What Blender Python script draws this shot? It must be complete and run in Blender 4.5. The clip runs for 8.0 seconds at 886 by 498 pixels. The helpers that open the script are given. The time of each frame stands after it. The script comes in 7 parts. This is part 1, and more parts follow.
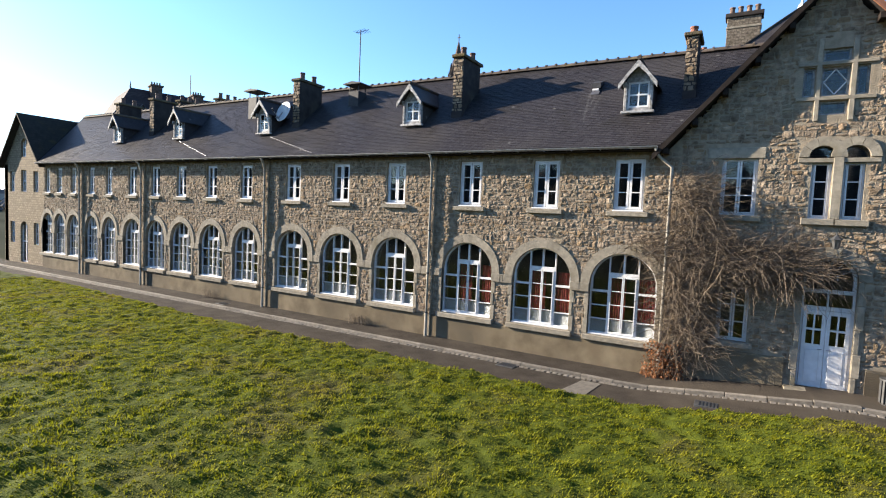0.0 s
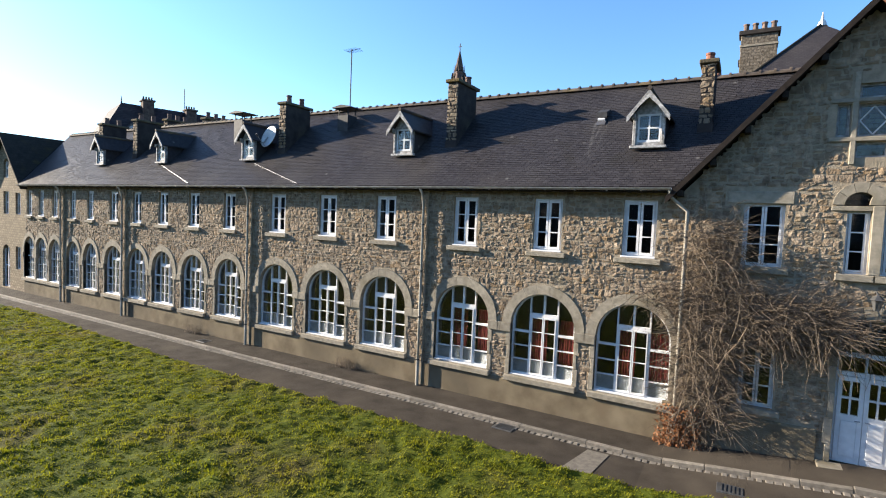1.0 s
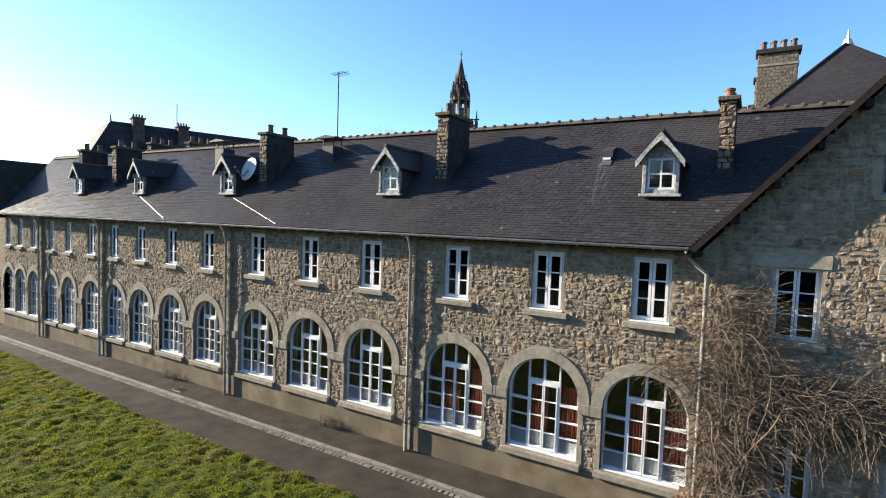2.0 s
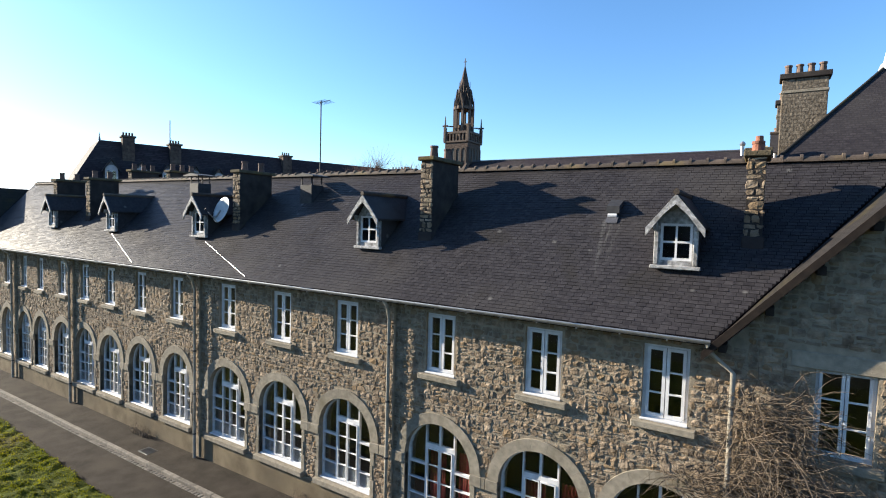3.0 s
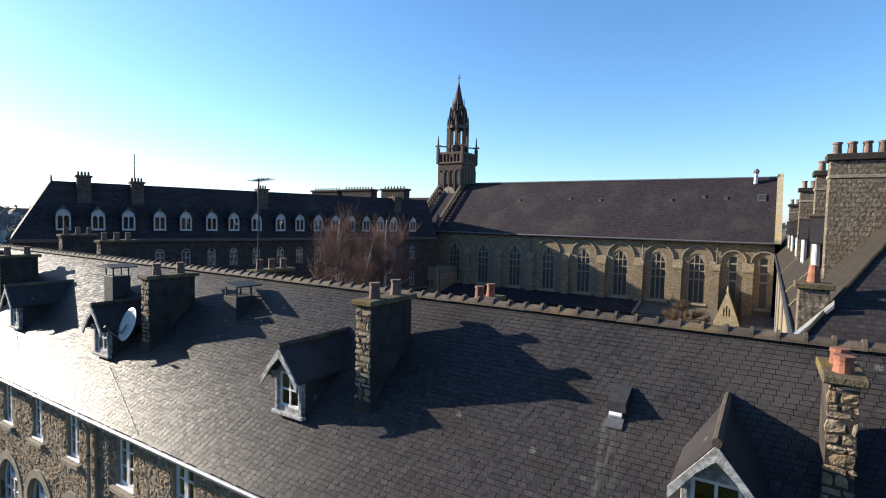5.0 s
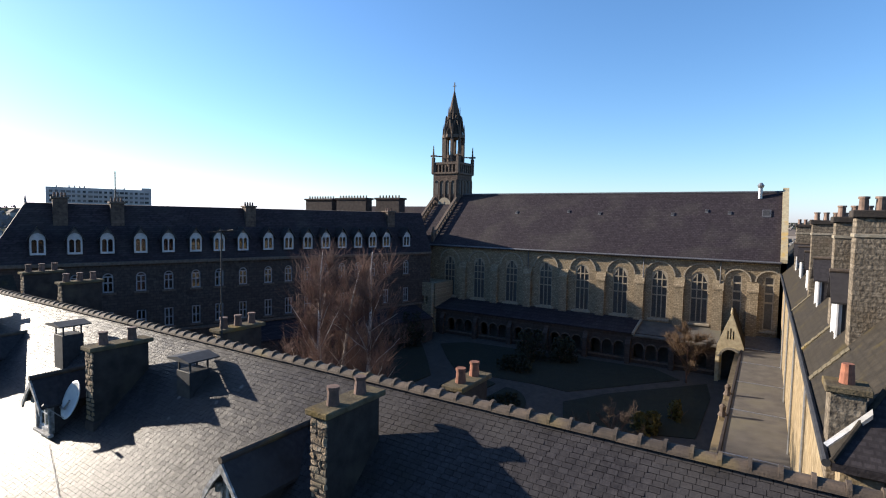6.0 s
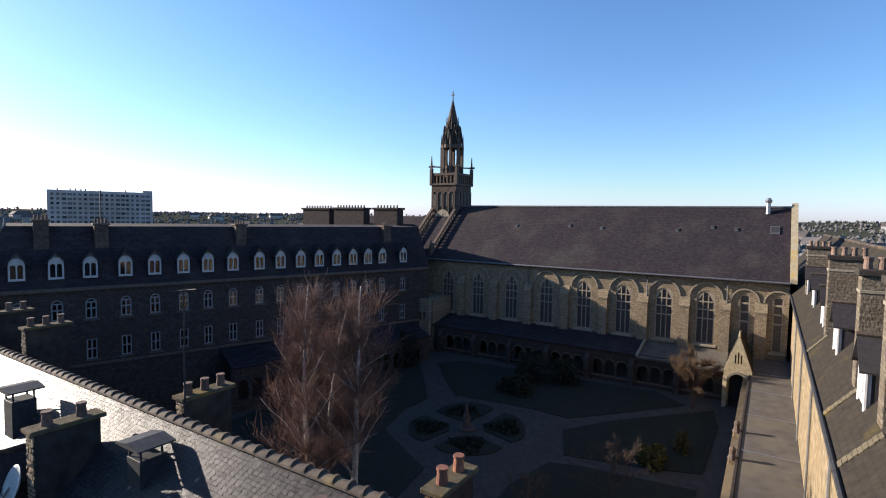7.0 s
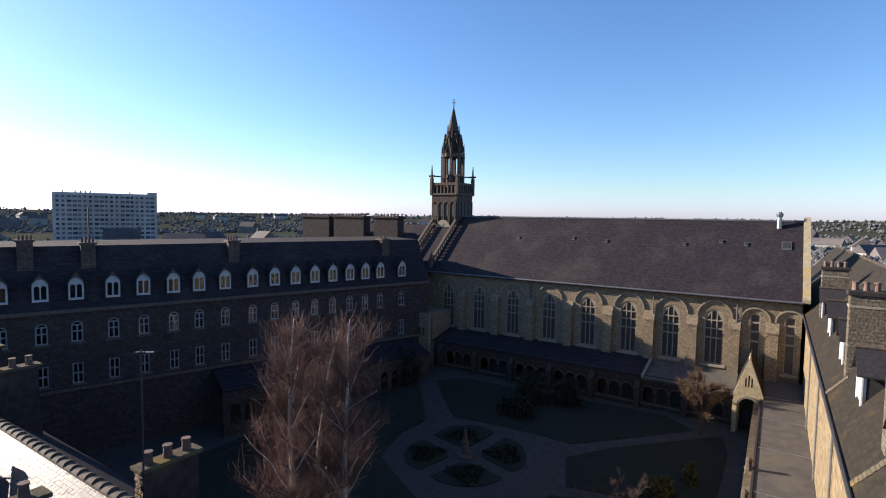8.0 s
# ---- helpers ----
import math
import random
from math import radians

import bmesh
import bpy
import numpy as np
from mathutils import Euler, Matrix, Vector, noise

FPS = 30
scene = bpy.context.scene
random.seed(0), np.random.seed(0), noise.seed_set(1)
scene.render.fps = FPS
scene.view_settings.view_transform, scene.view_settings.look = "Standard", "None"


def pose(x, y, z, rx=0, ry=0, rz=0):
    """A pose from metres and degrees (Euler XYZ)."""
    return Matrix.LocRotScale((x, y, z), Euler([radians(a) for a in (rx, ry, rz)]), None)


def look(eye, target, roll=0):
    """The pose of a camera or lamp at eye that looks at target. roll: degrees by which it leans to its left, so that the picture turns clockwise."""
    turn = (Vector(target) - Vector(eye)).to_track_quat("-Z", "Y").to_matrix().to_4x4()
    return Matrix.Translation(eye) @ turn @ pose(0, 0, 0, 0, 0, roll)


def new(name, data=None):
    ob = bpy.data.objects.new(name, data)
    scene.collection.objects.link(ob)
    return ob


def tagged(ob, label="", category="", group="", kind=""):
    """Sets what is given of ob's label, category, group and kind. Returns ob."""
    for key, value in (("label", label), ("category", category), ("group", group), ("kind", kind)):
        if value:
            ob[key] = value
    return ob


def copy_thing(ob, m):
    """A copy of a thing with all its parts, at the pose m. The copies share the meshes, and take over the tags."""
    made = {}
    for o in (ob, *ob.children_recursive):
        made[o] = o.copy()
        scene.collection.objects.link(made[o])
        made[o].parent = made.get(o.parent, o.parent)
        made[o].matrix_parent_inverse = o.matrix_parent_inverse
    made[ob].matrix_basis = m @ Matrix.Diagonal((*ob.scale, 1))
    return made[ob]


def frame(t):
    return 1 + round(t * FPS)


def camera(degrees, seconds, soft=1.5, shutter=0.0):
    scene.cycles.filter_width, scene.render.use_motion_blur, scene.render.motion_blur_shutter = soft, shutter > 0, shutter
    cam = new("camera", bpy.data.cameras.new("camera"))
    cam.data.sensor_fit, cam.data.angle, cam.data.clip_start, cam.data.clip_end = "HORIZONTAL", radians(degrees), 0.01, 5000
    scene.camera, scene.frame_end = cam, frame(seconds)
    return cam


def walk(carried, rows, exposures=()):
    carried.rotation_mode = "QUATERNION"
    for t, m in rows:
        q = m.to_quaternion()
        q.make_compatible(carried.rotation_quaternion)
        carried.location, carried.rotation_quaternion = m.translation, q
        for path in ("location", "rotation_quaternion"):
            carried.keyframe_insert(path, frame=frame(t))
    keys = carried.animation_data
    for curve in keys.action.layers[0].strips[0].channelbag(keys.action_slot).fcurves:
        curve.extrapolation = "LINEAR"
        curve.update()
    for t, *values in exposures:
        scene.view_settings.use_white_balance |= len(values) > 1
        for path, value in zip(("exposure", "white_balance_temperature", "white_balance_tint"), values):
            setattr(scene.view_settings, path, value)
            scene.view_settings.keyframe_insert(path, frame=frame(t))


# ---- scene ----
cam = camera(81.1, 8.0, soft=1.1)
PATH = [
    (0, (1.394, -16.817, 4.597), (0.406, -15.083, 4.469), 2.5),
    (0.5, (1.169, -16.07, 5.166), (0.171, -14.341, 5.045), 2.4),
    (1, (0.878, -15.268, 5.822), (-0.123, -13.541, 5.709), 2.4),
    (2.5, (0.162, -12.497, 8.175), (-0.875, -10.791, 8.066), 1.7),
    (3, (-0.079, -11.408, 9.041), (-1.131, -9.711, 8.932), 1.6),
    (3.5, (-0.333, -10.412, 9.906), (-1.392, -8.719, 9.797), 1.4),
    (4, (-0.684, -9.353, 10.869), (-1.742, -7.659, 10.758), 1.4),
    (4.5, (-0.987, -8.293, 11.745), (-2.047, -6.6, 11.635), 1.5),
    (5, (-1.255, -7.213, 12.665), (-2.317, -5.522, 12.552), 1.3),
    (6.5, (-2.003, -4.614, 15.288), (-3.065, -2.924, 15.167), 1.1),
    (7, (-2.232, -3.793, 16.084), (-3.301, -2.107, 15.962), 1.0),
    (7.5, (-2.424, -3.014, 16.789), (-3.502, -1.334, 16.663), 0.9),
    (8, (-2.624, -2.22, 17.503), (-3.709, -0.544, 17.378), 0.9),
]
walk(cam, [(t, look(eye, target, roll)) for t, eye, target, roll in PATH], [(0, 1.96, 6520, 12), (2.5, 1.71, 6430, 9), (5, 1.46, 6400, 10), (8, 1.26, 6400, 17)])

# ---- world, sun, exposure ----
SUN = Vector((-2.92, -0.685, 1.0)).normalized()
wd = bpy.data.worlds.new("sky")
scene.world = wd
wd.use_nodes = True
nt = wd.node_tree
sky = nt.nodes.new("ShaderNodeTexSky")
sky.sky_type = "NISHITA"
sky.sun_disc = False
sky.sun_elevation = math.asin(SUN.z)
sky.sun_rotation = math.atan2(SUN.x, SUN.y)
sky.air_density, sky.dust_density, sky.ozone_density = 1.0, 0.4, 4.5
nt.nodes["Background"].inputs["Strength"].default_value = 0.093
clear = nt.nodes.new("ShaderNodeHueSaturation")
clear.inputs["Saturation"].default_value = 1.07
nt.links.new(sky.outputs[0], clear.inputs["Color"])
# winter haze keeps the horizon pale rather than yellow
split, whole = nt.nodes.new("ShaderNodeSeparateColor"), nt.nodes.new("ShaderNodeCombineColor")
cool, pale = nt.nodes.new("ShaderNodeMath"), nt.nodes.new("ShaderNodeMath")
cool.operation, pale.operation = "MULTIPLY", "MAXIMUM"
cool.inputs[1].default_value = 1.04
nt.links.new(clear.outputs[0], split.inputs[0])
nt.links.new(split.outputs[1], cool.inputs[0])
nt.links.new(cool.outputs[0], pale.inputs[0])
nt.links.new(split.outputs[2], pale.inputs[1])
nt.links.new(split.outputs[0], whole.inputs[0])
nt.links.new(split.outputs[1], whole.inputs[1])
nt.links.new(pale.outputs[0], whole.inputs[2])
nt.links.new(whole.outputs[0], nt.nodes["Background"].inputs["Color"])
lamp = bpy.data.lights.new("sun", "SUN")
lamp.energy, lamp.angle, lamp.color = 5.0, radians(0.55), (1.0, 0.89, 0.72)
sun = new("sun", lamp)
sun.matrix_world = look(SUN * 60, (0, 0, 0))


# ---- materials ----
def material(name, colours, scale=6.0, rough=0.8, bump=0.3, bscale=None, spread=0.0, metal=0.0, patch=None, moss=None, spec=0.5, sheen=None):
    """Noise of two sizes mixes two or more colours; spread: random brightness per piece and per island; patch: a large stain colour."""
    m = bpy.data.materials.new(name)
    m.use_nodes = True
    t = m.node_tree
    b = t.nodes["Principled BSDF"]
    geo = t.nodes.new("ShaderNodeNewGeometry")
    n1 = t.nodes.new("ShaderNodeTexNoise")
    n1.inputs["Scale"].default_value, n1.inputs["Detail"].default_value = scale, 6
    t.links.new(geo.outputs["Position"], n1.inputs["Vector"])
    ramp = t.nodes.new("ShaderNodeValToRGB")
    els = ramp.color_ramp.elements
    while len(els) < len(colours):
        els.new(0.5)
    for i, c in enumerate(colours):
        els[i].position = 0.3 + 0.4 * i / max(1, len(colours) - 1)
        els[i].color = (*c, 1)
    t.links.new(n1.outputs["Fac"], ramp.inputs["Fac"])
    out = ramp.outputs["Color"]
    if spread:
        info = t.nodes.new("ShaderNodeObjectInfo")
        add = t.nodes.new("ShaderNodeMath")
        add.operation = "ADD"
        t.links.new(info.outputs["Random"], add.inputs[0])
        t.links.new(geo.outputs["Random Per Island"], add.inputs[1])
        frac = t.nodes.new("ShaderNodeMath")
        frac.operation = "FRACT"
        t.links.new(add.outputs[0], frac.inputs[0])
        ran = t.nodes.new("ShaderNodeMapRange")
        ran.inputs["To Min"].default_value, ran.inputs["To Max"].default_value = 1 - spread, 1 + spread
        t.links.new(frac.outputs[0], ran.inputs["Value"])
        mul = t.nodes.new("ShaderNodeVectorMath")
        mul.operation = "SCALE"
        t.links.new(out, mul.inputs[0])
        t.links.new(ran.outputs[0], mul.inputs["Scale"])
        out = mul.outputs[0]
        if sheen:
            tint = t.nodes.new("ShaderNodeMix")
            tint.data_type = "RGBA"
            tint.inputs["B"].default_value = (*sheen, 1)
            cut = t.nodes.new("ShaderNodeMapRange")
            cut.inputs["From Min"].default_value, cut.inputs["From Max"].default_value = 0.62, 1.0
            cut.inputs["To Max"].default_value = 0.8
            sh = t.nodes.new("ShaderNodeMath")
            sh.operation = "MULTIPLY"
            sh.inputs[1].default_value = 7.31
            fr = t.nodes.new("ShaderNodeMath")
            fr.operation = "FRACT"
            t.links.new(frac.outputs[0], sh.inputs[0])
            t.links.new(sh.outputs[0], fr.inputs[0])
            t.links.new(fr.outputs[0], cut.inputs["Value"])
            t.links.new(cut.outputs[0], tint.inputs["Factor"])
            t.links.new(out, tint.inputs["A"])
            out = tint.outputs["Result"]
    for stain, size, low, high in ((patch, 0.35, 0.5, 0.72), (moss, 1.1, 0.56, 0.7)):
        if stain:
            n2 = t.nodes.new("ShaderNodeTexNoise")
            n2.inputs["Scale"].default_value, n2.inputs["Detail"].default_value = size, 8
            t.links.new(geo.outputs["Position"], n2.inputs["Vector"])
            r2 = t.nodes.new("ShaderNodeMapRange")
            r2.inputs["From Min"].default_value, r2.inputs["From Max"].default_value = low, high
            t.links.new(n2.outputs["Fac"], r2.inputs["Value"])
            mix = t.nodes.new("ShaderNodeMix")
            mix.data_type = "RGBA"
            mix.inputs["B"].default_value = (*stain, 1)
            t.links.new(r2.outputs[0], mix.inputs["Factor"])
            t.links.new(out, mix.inputs["A"])
            out = mix.outputs["Result"]
    t.links.new(out, b.inputs["Base Color"])
    b.inputs["Roughness"].default_value, b.inputs["Metallic"].default_value = rough, metal
    b.inputs["Specular IOR Level"].default_value = spec
    if bump:
        n3 = t.nodes.new("ShaderNodeTexNoise")
        n3.inputs["Scale"].default_value, n3.inputs["Detail"].default_value = bscale or scale * 5, 5
        t.links.new(geo.outputs["Position"], n3.inputs["Vector"])
        bp = t.nodes.new("ShaderNodeBump")
        bp.inputs["Strength"].default_value, bp.inputs["Distance"].default_value = bump, 0.03
        t.links.new(n3.outputs["Fac"], bp.inputs["Height"])
        t.links.new(bp.outputs[0], b.inputs["Normal"])
    return m


def coursed(m, axis, w, h, depth=0.6, joint=(0.03, 0.03, 0.03), size=0.02):
    """Lays a coursed pattern (slates or rubble too far off to pick apart) over a material: axis names the run of the courses."""
    t = m.node_tree
    b = t.nodes["Principled BSDF"]
    geo = t.nodes.new("ShaderNodeNewGeometry")
    sep = t.nodes.new("ShaderNodeSeparateXYZ")
    com = t.nodes.new("ShaderNodeCombineXYZ")
    t.links.new(geo.outputs["Position"], sep.inputs[0])
    t.links.new(sep.outputs[axis], com.inputs[0])
    t.links.new(sep.outputs["Z"], com.inputs[1])
    br = t.nodes.new("ShaderNodeTexBrick")
    br.inputs["Scale"].default_value = 1.0
    br.inputs["Brick Width"].default_value, br.inputs["Row Height"].default_value = w, h
    br.inputs["Mortar Size"].default_value = size
    br.inputs["Color1"].default_value, br.inputs["Color2"].default_value = (0.65, 0.65, 0.65, 1), (1.3, 1.3, 1.3, 1)
    br.inputs["Mortar"].default_value = (0.5, 0.5, 0.5, 1)
    t.links.new(com.outputs[0], br.inputs["Vector"])
    link = b.inputs["Base Color"].links[0]
    mul = t.nodes.new("ShaderNodeMix")
    mul.data_type, mul.blend_type = "RGBA", "MULTIPLY"
    mul.inputs["Factor"].default_value = depth
    t.links.new(link.from_socket, mul.inputs["A"])
    t.links.new(br.outputs["Color"], mul.inputs["B"])
    t.links.new(mul.outputs["Result"], b.inputs["Base Color"])
    return m


STONE = material("rubble_granite", [(0.105, 0.080, 0.057), (0.21, 0.162, 0.116), (0.31, 0.246, 0.18)], 5.0, 0.92, 1.0, 22, spread=0.26, sheen=(0.20, 0.135, 0.075), moss=(0.17, 0.145, 0.105), spec=0.12)
WALK_ROOF = material("walk_roof_felt", [(0.058, 0.050, 0.043), (0.10, 0.087, 0.073)], 1.5, 0.9, 0.4, 30, patch=(0.115, 0.10, 0.068))
MOSSY_BAND = material("mossy_band", [(0.07, 0.058, 0.036), (0.12, 0.098, 0.058)], 5, 0.95, 0.8, 20, moss=(0.22, 0.145, 0.025))
MORTAR = material("lime_mortar", [(0.18, 0.15, 0.11), (0.30, 0.253, 0.19)], 5, 0.95, 0.6, 30, spec=0.12)
DRESSED = material("dressed_granite", [(0.185, 0.162, 0.125), (0.28, 0.247, 0.195)], 8, 0.85, 0.4, 60, spread=0.12, moss=(0.165, 0.142, 0.10), spec=0.12)
RENDER = material("cement_render", [(0.105, 0.083, 0.054), (0.20, 0.16, 0.105)], 1.4, 0.92, 0.6, 45, patch=(0.07, 0.058, 0.042), moss=(0.145, 0.112, 0.072), spec=0.12)
SLATE = material("slate", [(0.027, 0.0245, 0.0268), (0.0445, 0.041, 0.043)], 9, 0.43, 0.25, 30, spread=0.16, patch=(0.051, 0.0465, 0.045), moss=(0.032, 0.029, 0.028), spec=0.068)
# near-black plate colour paints the shade in the gaps between slates
SLATE_BED = material("slate_gap_shade", [(0.007, 0.006, 0.007), (0.014, 0.012, 0.013)], 6, 0.95, 0.2, 30, spec=0.02)
SLATE_HIP = coursed(material("slate_hip", [(0.024, 0.021, 0.023), (0.040, 0.035, 0.037)], 5, 0.75, 0.3, 20, patch=(0.045, 0.040, 0.039), spec=0.1), "X", 0.18, 0.085, 0.5)
CAP_STONE = material("mossy_cap", [(0.06, 0.048, 0.032), (0.12, 0.098, 0.062)], 4, 0.95, 0.8, 22, moss=(0.13, 0.092, 0.034), spec=0.12)
SLATE_FAR_X = coursed(material("slate_long_slope", [(0.022, 0.018, 0.022), (0.040, 0.032, 0.037)], 5, 0.75, 0.3, 20, patch=(0.046, 0.040, 0.040), spec=0.1), "X", 0.3, 0.16)
SLATE_FAR_Y = coursed(material("slate_wing_slope", [(0.021, 0.018, 0.0145), (0.037, 0.031, 0.024)], 3, 0.85, 0.3, 20, patch=(0.030, 0.025, 0.018), moss=(0.05, 0.039, 0.018), spec=0.15), "Y", 0.22, 0.16, 0.3)
SLATE_GABLE = coursed(material("slate_gable_slope", [(0.015, 0.0135, 0.0135), (0.026, 0.023, 0.022)], 4, 0.85, 0.3, 20, moss=(0.032, 0.027, 0.016), spec=0.12), "Y", 0.2, 0.11, 0.4)
STONE_FAR_X = coursed(material("rubble_far", [(0.15, 0.116, 0.078), (0.30, 0.242, 0.166)], 9, 0.92, 0.9, 14, patch=(0.215, 0.168, 0.112), moss=(0.195, 0.154, 0.105), spec=0.12), "X", 0.28, 0.16, 0.6)
STONE_FAR_Y = coursed(material("rubble_wing", [(0.155, 0.118, 0.07), (0.29, 0.23, 0.15)], 3, 0.92, 0.8, 9, patch=(0.235, 0.178, 0.105), spec=0.12), "Y", 0.42, 0.22, 0.45)
# darker copy of the rubble, for walls whose shade is put in the colour
STONE_SHADE = coursed(material("rubble_shade_tone", [(0.040, 0.032, 0.029), (0.075, 0.059, 0.052)], 4, 0.92, 0.8, 9, patch=(0.055, 0.042, 0.037), spec=0.12), "Y", 0.42, 0.22, 0.45)
TOWER = coursed(material("tower_granite", [(0.055, 0.040, 0.034), (0.11, 0.083, 0.068)], 4, 0.92, 0.8, 9, spec=0.12), "X", 0.5, 0.3, 0.4)
TOWER_TRIM = material("tower_dressings", [(0.075, 0.057, 0.047), (0.13, 0.102, 0.083)], 6, 0.9, 0.4, 30, spec=0.12)
TRACERY = material("chapel_dressings", [(0.19, 0.158, 0.115), (0.29, 0.245, 0.182)], 6, 0.9, 0.4, 30)
LEADED = material("leaded_glass", [(0.035, 0.032, 0.031), (0.065, 0.059, 0.055)], 7, 0.3, 0.2, 9)
# near-black stone; shade in colour for chimney feet and far blocks
DARK_STONE = material("dark_stone", [(0.030, 0.025, 0.025), (0.055, 0.046, 0.043)], 2, 0.95, 0.5, 12, spec=0.12)
CHIM = coursed(material("chimney_rubble", [(0.068, 0.056, 0.044), (0.205, 0.172, 0.132)], 9, 0.92, 1.0, 14, moss=(0.12, 0.095, 0.068), spec=0.12), "X", 0.24, 0.14, 0.6)
# white frames toned grey to carry the shade on the mansard wing
SHADED_WHITE = material("shaded_white_paint", [(0.17, 0.17, 0.18), (0.26, 0.26, 0.27)], 5, 0.6, 0.1, 40)
# dormer white dimmed less for that shade; kick panels use it as plain grey
DORMER_PAINT = material("dormer_paint", [(0.31, 0.31, 0.325), (0.43, 0.43, 0.445)], 5, 0.6, 0.1, 40)
COPING = material("lichened_coping", [(0.26, 0.21, 0.13), (0.40, 0.34, 0.22)], 4, 0.9, 0.4, 30, moss=(0.42, 0.27, 0.07))
RIDGE = material("ridge_clay", [(0.040, 0.029, 0.022), (0.085, 0.060, 0.042)], 6, 0.85, 0.3, 30, spread=0.3, moss=(0.12, 0.085, 0.036))
OLDPOT = material("old_pot", [(0.10, 0.062, 0.045), (0.19, 0.125, 0.095)], 8, 0.85, 0.3, 40, spread=0.25)
POT = material("terracotta", [(0.13, 0.046, 0.026), (0.22, 0.085, 0.047)], 8, 0.85, 0.25, 40, spread=0.25)
WHITE = material("white_paint", [(0.52, 0.515, 0.52), (0.66, 0.655, 0.655)], 5, 0.5, 0.1, 40)
WEATHERED = material("flaking_paint", [(0.11, 0.105, 0.10), (0.25, 0.245, 0.24), (0.43, 0.425, 0.42)], 9, 0.75, 0.5, 50)
LEAD = material("lead_flashing", [(0.07, 0.068, 0.075), (0.13, 0.13, 0.14)], 5, 0.5, 0.25, 25, metal=0.3)
ZINC = material("zinc_gutter", [(0.22, 0.225, 0.235), (0.34, 0.345, 0.36)], 8, 0.4, 0.1, 40, metal=0.7)
PIPE_PAINT = material("pipe_paint", [(0.20, 0.18, 0.145), (0.32, 0.29, 0.24)], 4, 0.6, 0.2, 30)
# render lowered well past its own tone to put shade on chimney flanks
CEMENT_SIDE = material("dark_render", [(0.026, 0.022, 0.021), (0.05, 0.043, 0.038)], 3, 0.95, 0.5, 30, moss=(0.06, 0.051, 0.04), spec=0.12)
METAL_DARK = material("dark_sheet_metal", [(0.022, 0.022, 0.024), (0.042, 0.042, 0.045)], 6, 0.65, 0.15, 30, spec=0.25)
# lit and shaded tones of the same bargeboard timber
TIMBER_LIT = material("sunlit_bargeboard", [(0.13, 0.05, 0.025), (0.22, 0.09, 0.045)], 7, 0.65, 0.3, 50)
TIMBER = material("shade_brown_timber", [(0.012, 0.009, 0.008), (0.026, 0.019, 0.015)], 7, 0.7, 0.3, 50, spec=0.12)
ASPHALT = material("asphalt", [(0.028, 0.023, 0.018), (0.052, 0.043, 0.034)], 1.6, 0.9, 0.5, 90, patch=(0.062, 0.051, 0.039), spec=0.1)
KERB = material("granite_setts", [(0.095, 0.082, 0.066), (0.17, 0.148, 0.12)], 8, 0.85, 0.4, 50, spread=0.25)
# gravel colour lowered so the courtyard shade sits in it
GRAVEL = material("shade_dark_gravel", [(0.034, 0.028, 0.024), (0.062, 0.052, 0.043)], 2, 0.95, 0.5, 60, patch=(0.042, 0.035, 0.029))
SOIL = material("lawn_soil", [(0.028, 0.038, 0.004), (0.075, 0.09, 0.008)], 2.6, 0.95, 0.9, 30, patch=(0.06, 0.05, 0.016), spec=0.1)
GRASS = material("grass_blades", [(0.098, 0.115, 0.005), (0.197, 0.193, 0.010)], 1.4, 0.7, 0, spread=0.45, patch=(0.188, 0.172, 0.015), spec=0.12)
# near-black grass: the courtyard's shade is part of this colour
SHADE_LAWN = material("shade_dark_lawn", [(0.006, 0.008, 0.003), (0.013, 0.015, 0.005)], 2, 0.95, 0.8, 30)
BARK = material("birch_bark", [(0.24, 0.21, 0.185), (0.60, 0.56, 0.51)], 9, 0.8, 0.4, 30)
TWIG = material("red_brown_twigs", [(0.085, 0.044, 0.031), (0.18, 0.096, 0.07)], 3, 0.85, 0, spread=0.35)
ORANGE_TWIG = material("orange_brown_twigs", [(0.07, 0.042, 0.022), (0.13, 0.08, 0.042)], 3, 0.85, 0, spread=0.35)
DIM_TWIG = material("dull_twigs", [(0.05, 0.034, 0.026), (0.09, 0.06, 0.045)], 3, 0.85, 0, spread=0.35)
VINE = material("dry_vine", [(0.065, 0.047, 0.033), (0.17, 0.128, 0.088)], 6, 0.9, 0, spread=0.4)
DEADLEAF = material("rust_leaves", [(0.16, 0.065, 0.028), (0.30, 0.14, 0.06)], 9, 0.85, 0, spread=0.3)
SHRUB = material("shrub_leaves", [(0.014, 0.018, 0.009), (0.032, 0.036, 0.016)], 4, 0.7, 0, spread=0.4)
YELLOW_SHRUB = material("yellow_shrub", [(0.07, 0.06, 0.016), (0.14, 0.115, 0.03)], 4, 0.7, 0, spread=0.4)
# dark interior tone; sheets of it stand for shade behind openings
INSIDE_DARK = material("interior_dark", [(0.05, 0.045, 0.04), (0.08, 0.07, 0.06)], 3, 0.9, 0)
CURTAIN = material("red_curtain", [(0.15, 0.016, 0.017), (0.25, 0.032, 0.03)], 6, 0.85, 0.1)
DISH = material("dish_enamel", [(0.42, 0.42, 0.42), (0.56, 0.56, 0.55)], 4, 0.5, 0.05, 30)
FAR_GREEN = material("far_land", [(0.040, 0.044, 0.034), (0.072, 0.075, 0.056)], 0.02, 1.0, 0, patch=(0.055, 0.057, 0.046), spec=0.0)
# woods paled towards grey: distance haze mixed into the colour
HAZY_WOOD = material("far_woods", [(0.085, 0.084, 0.085), (0.14, 0.136, 0.134)], 0.2, 1.0, 0, spread=0.3, spec=0.0)
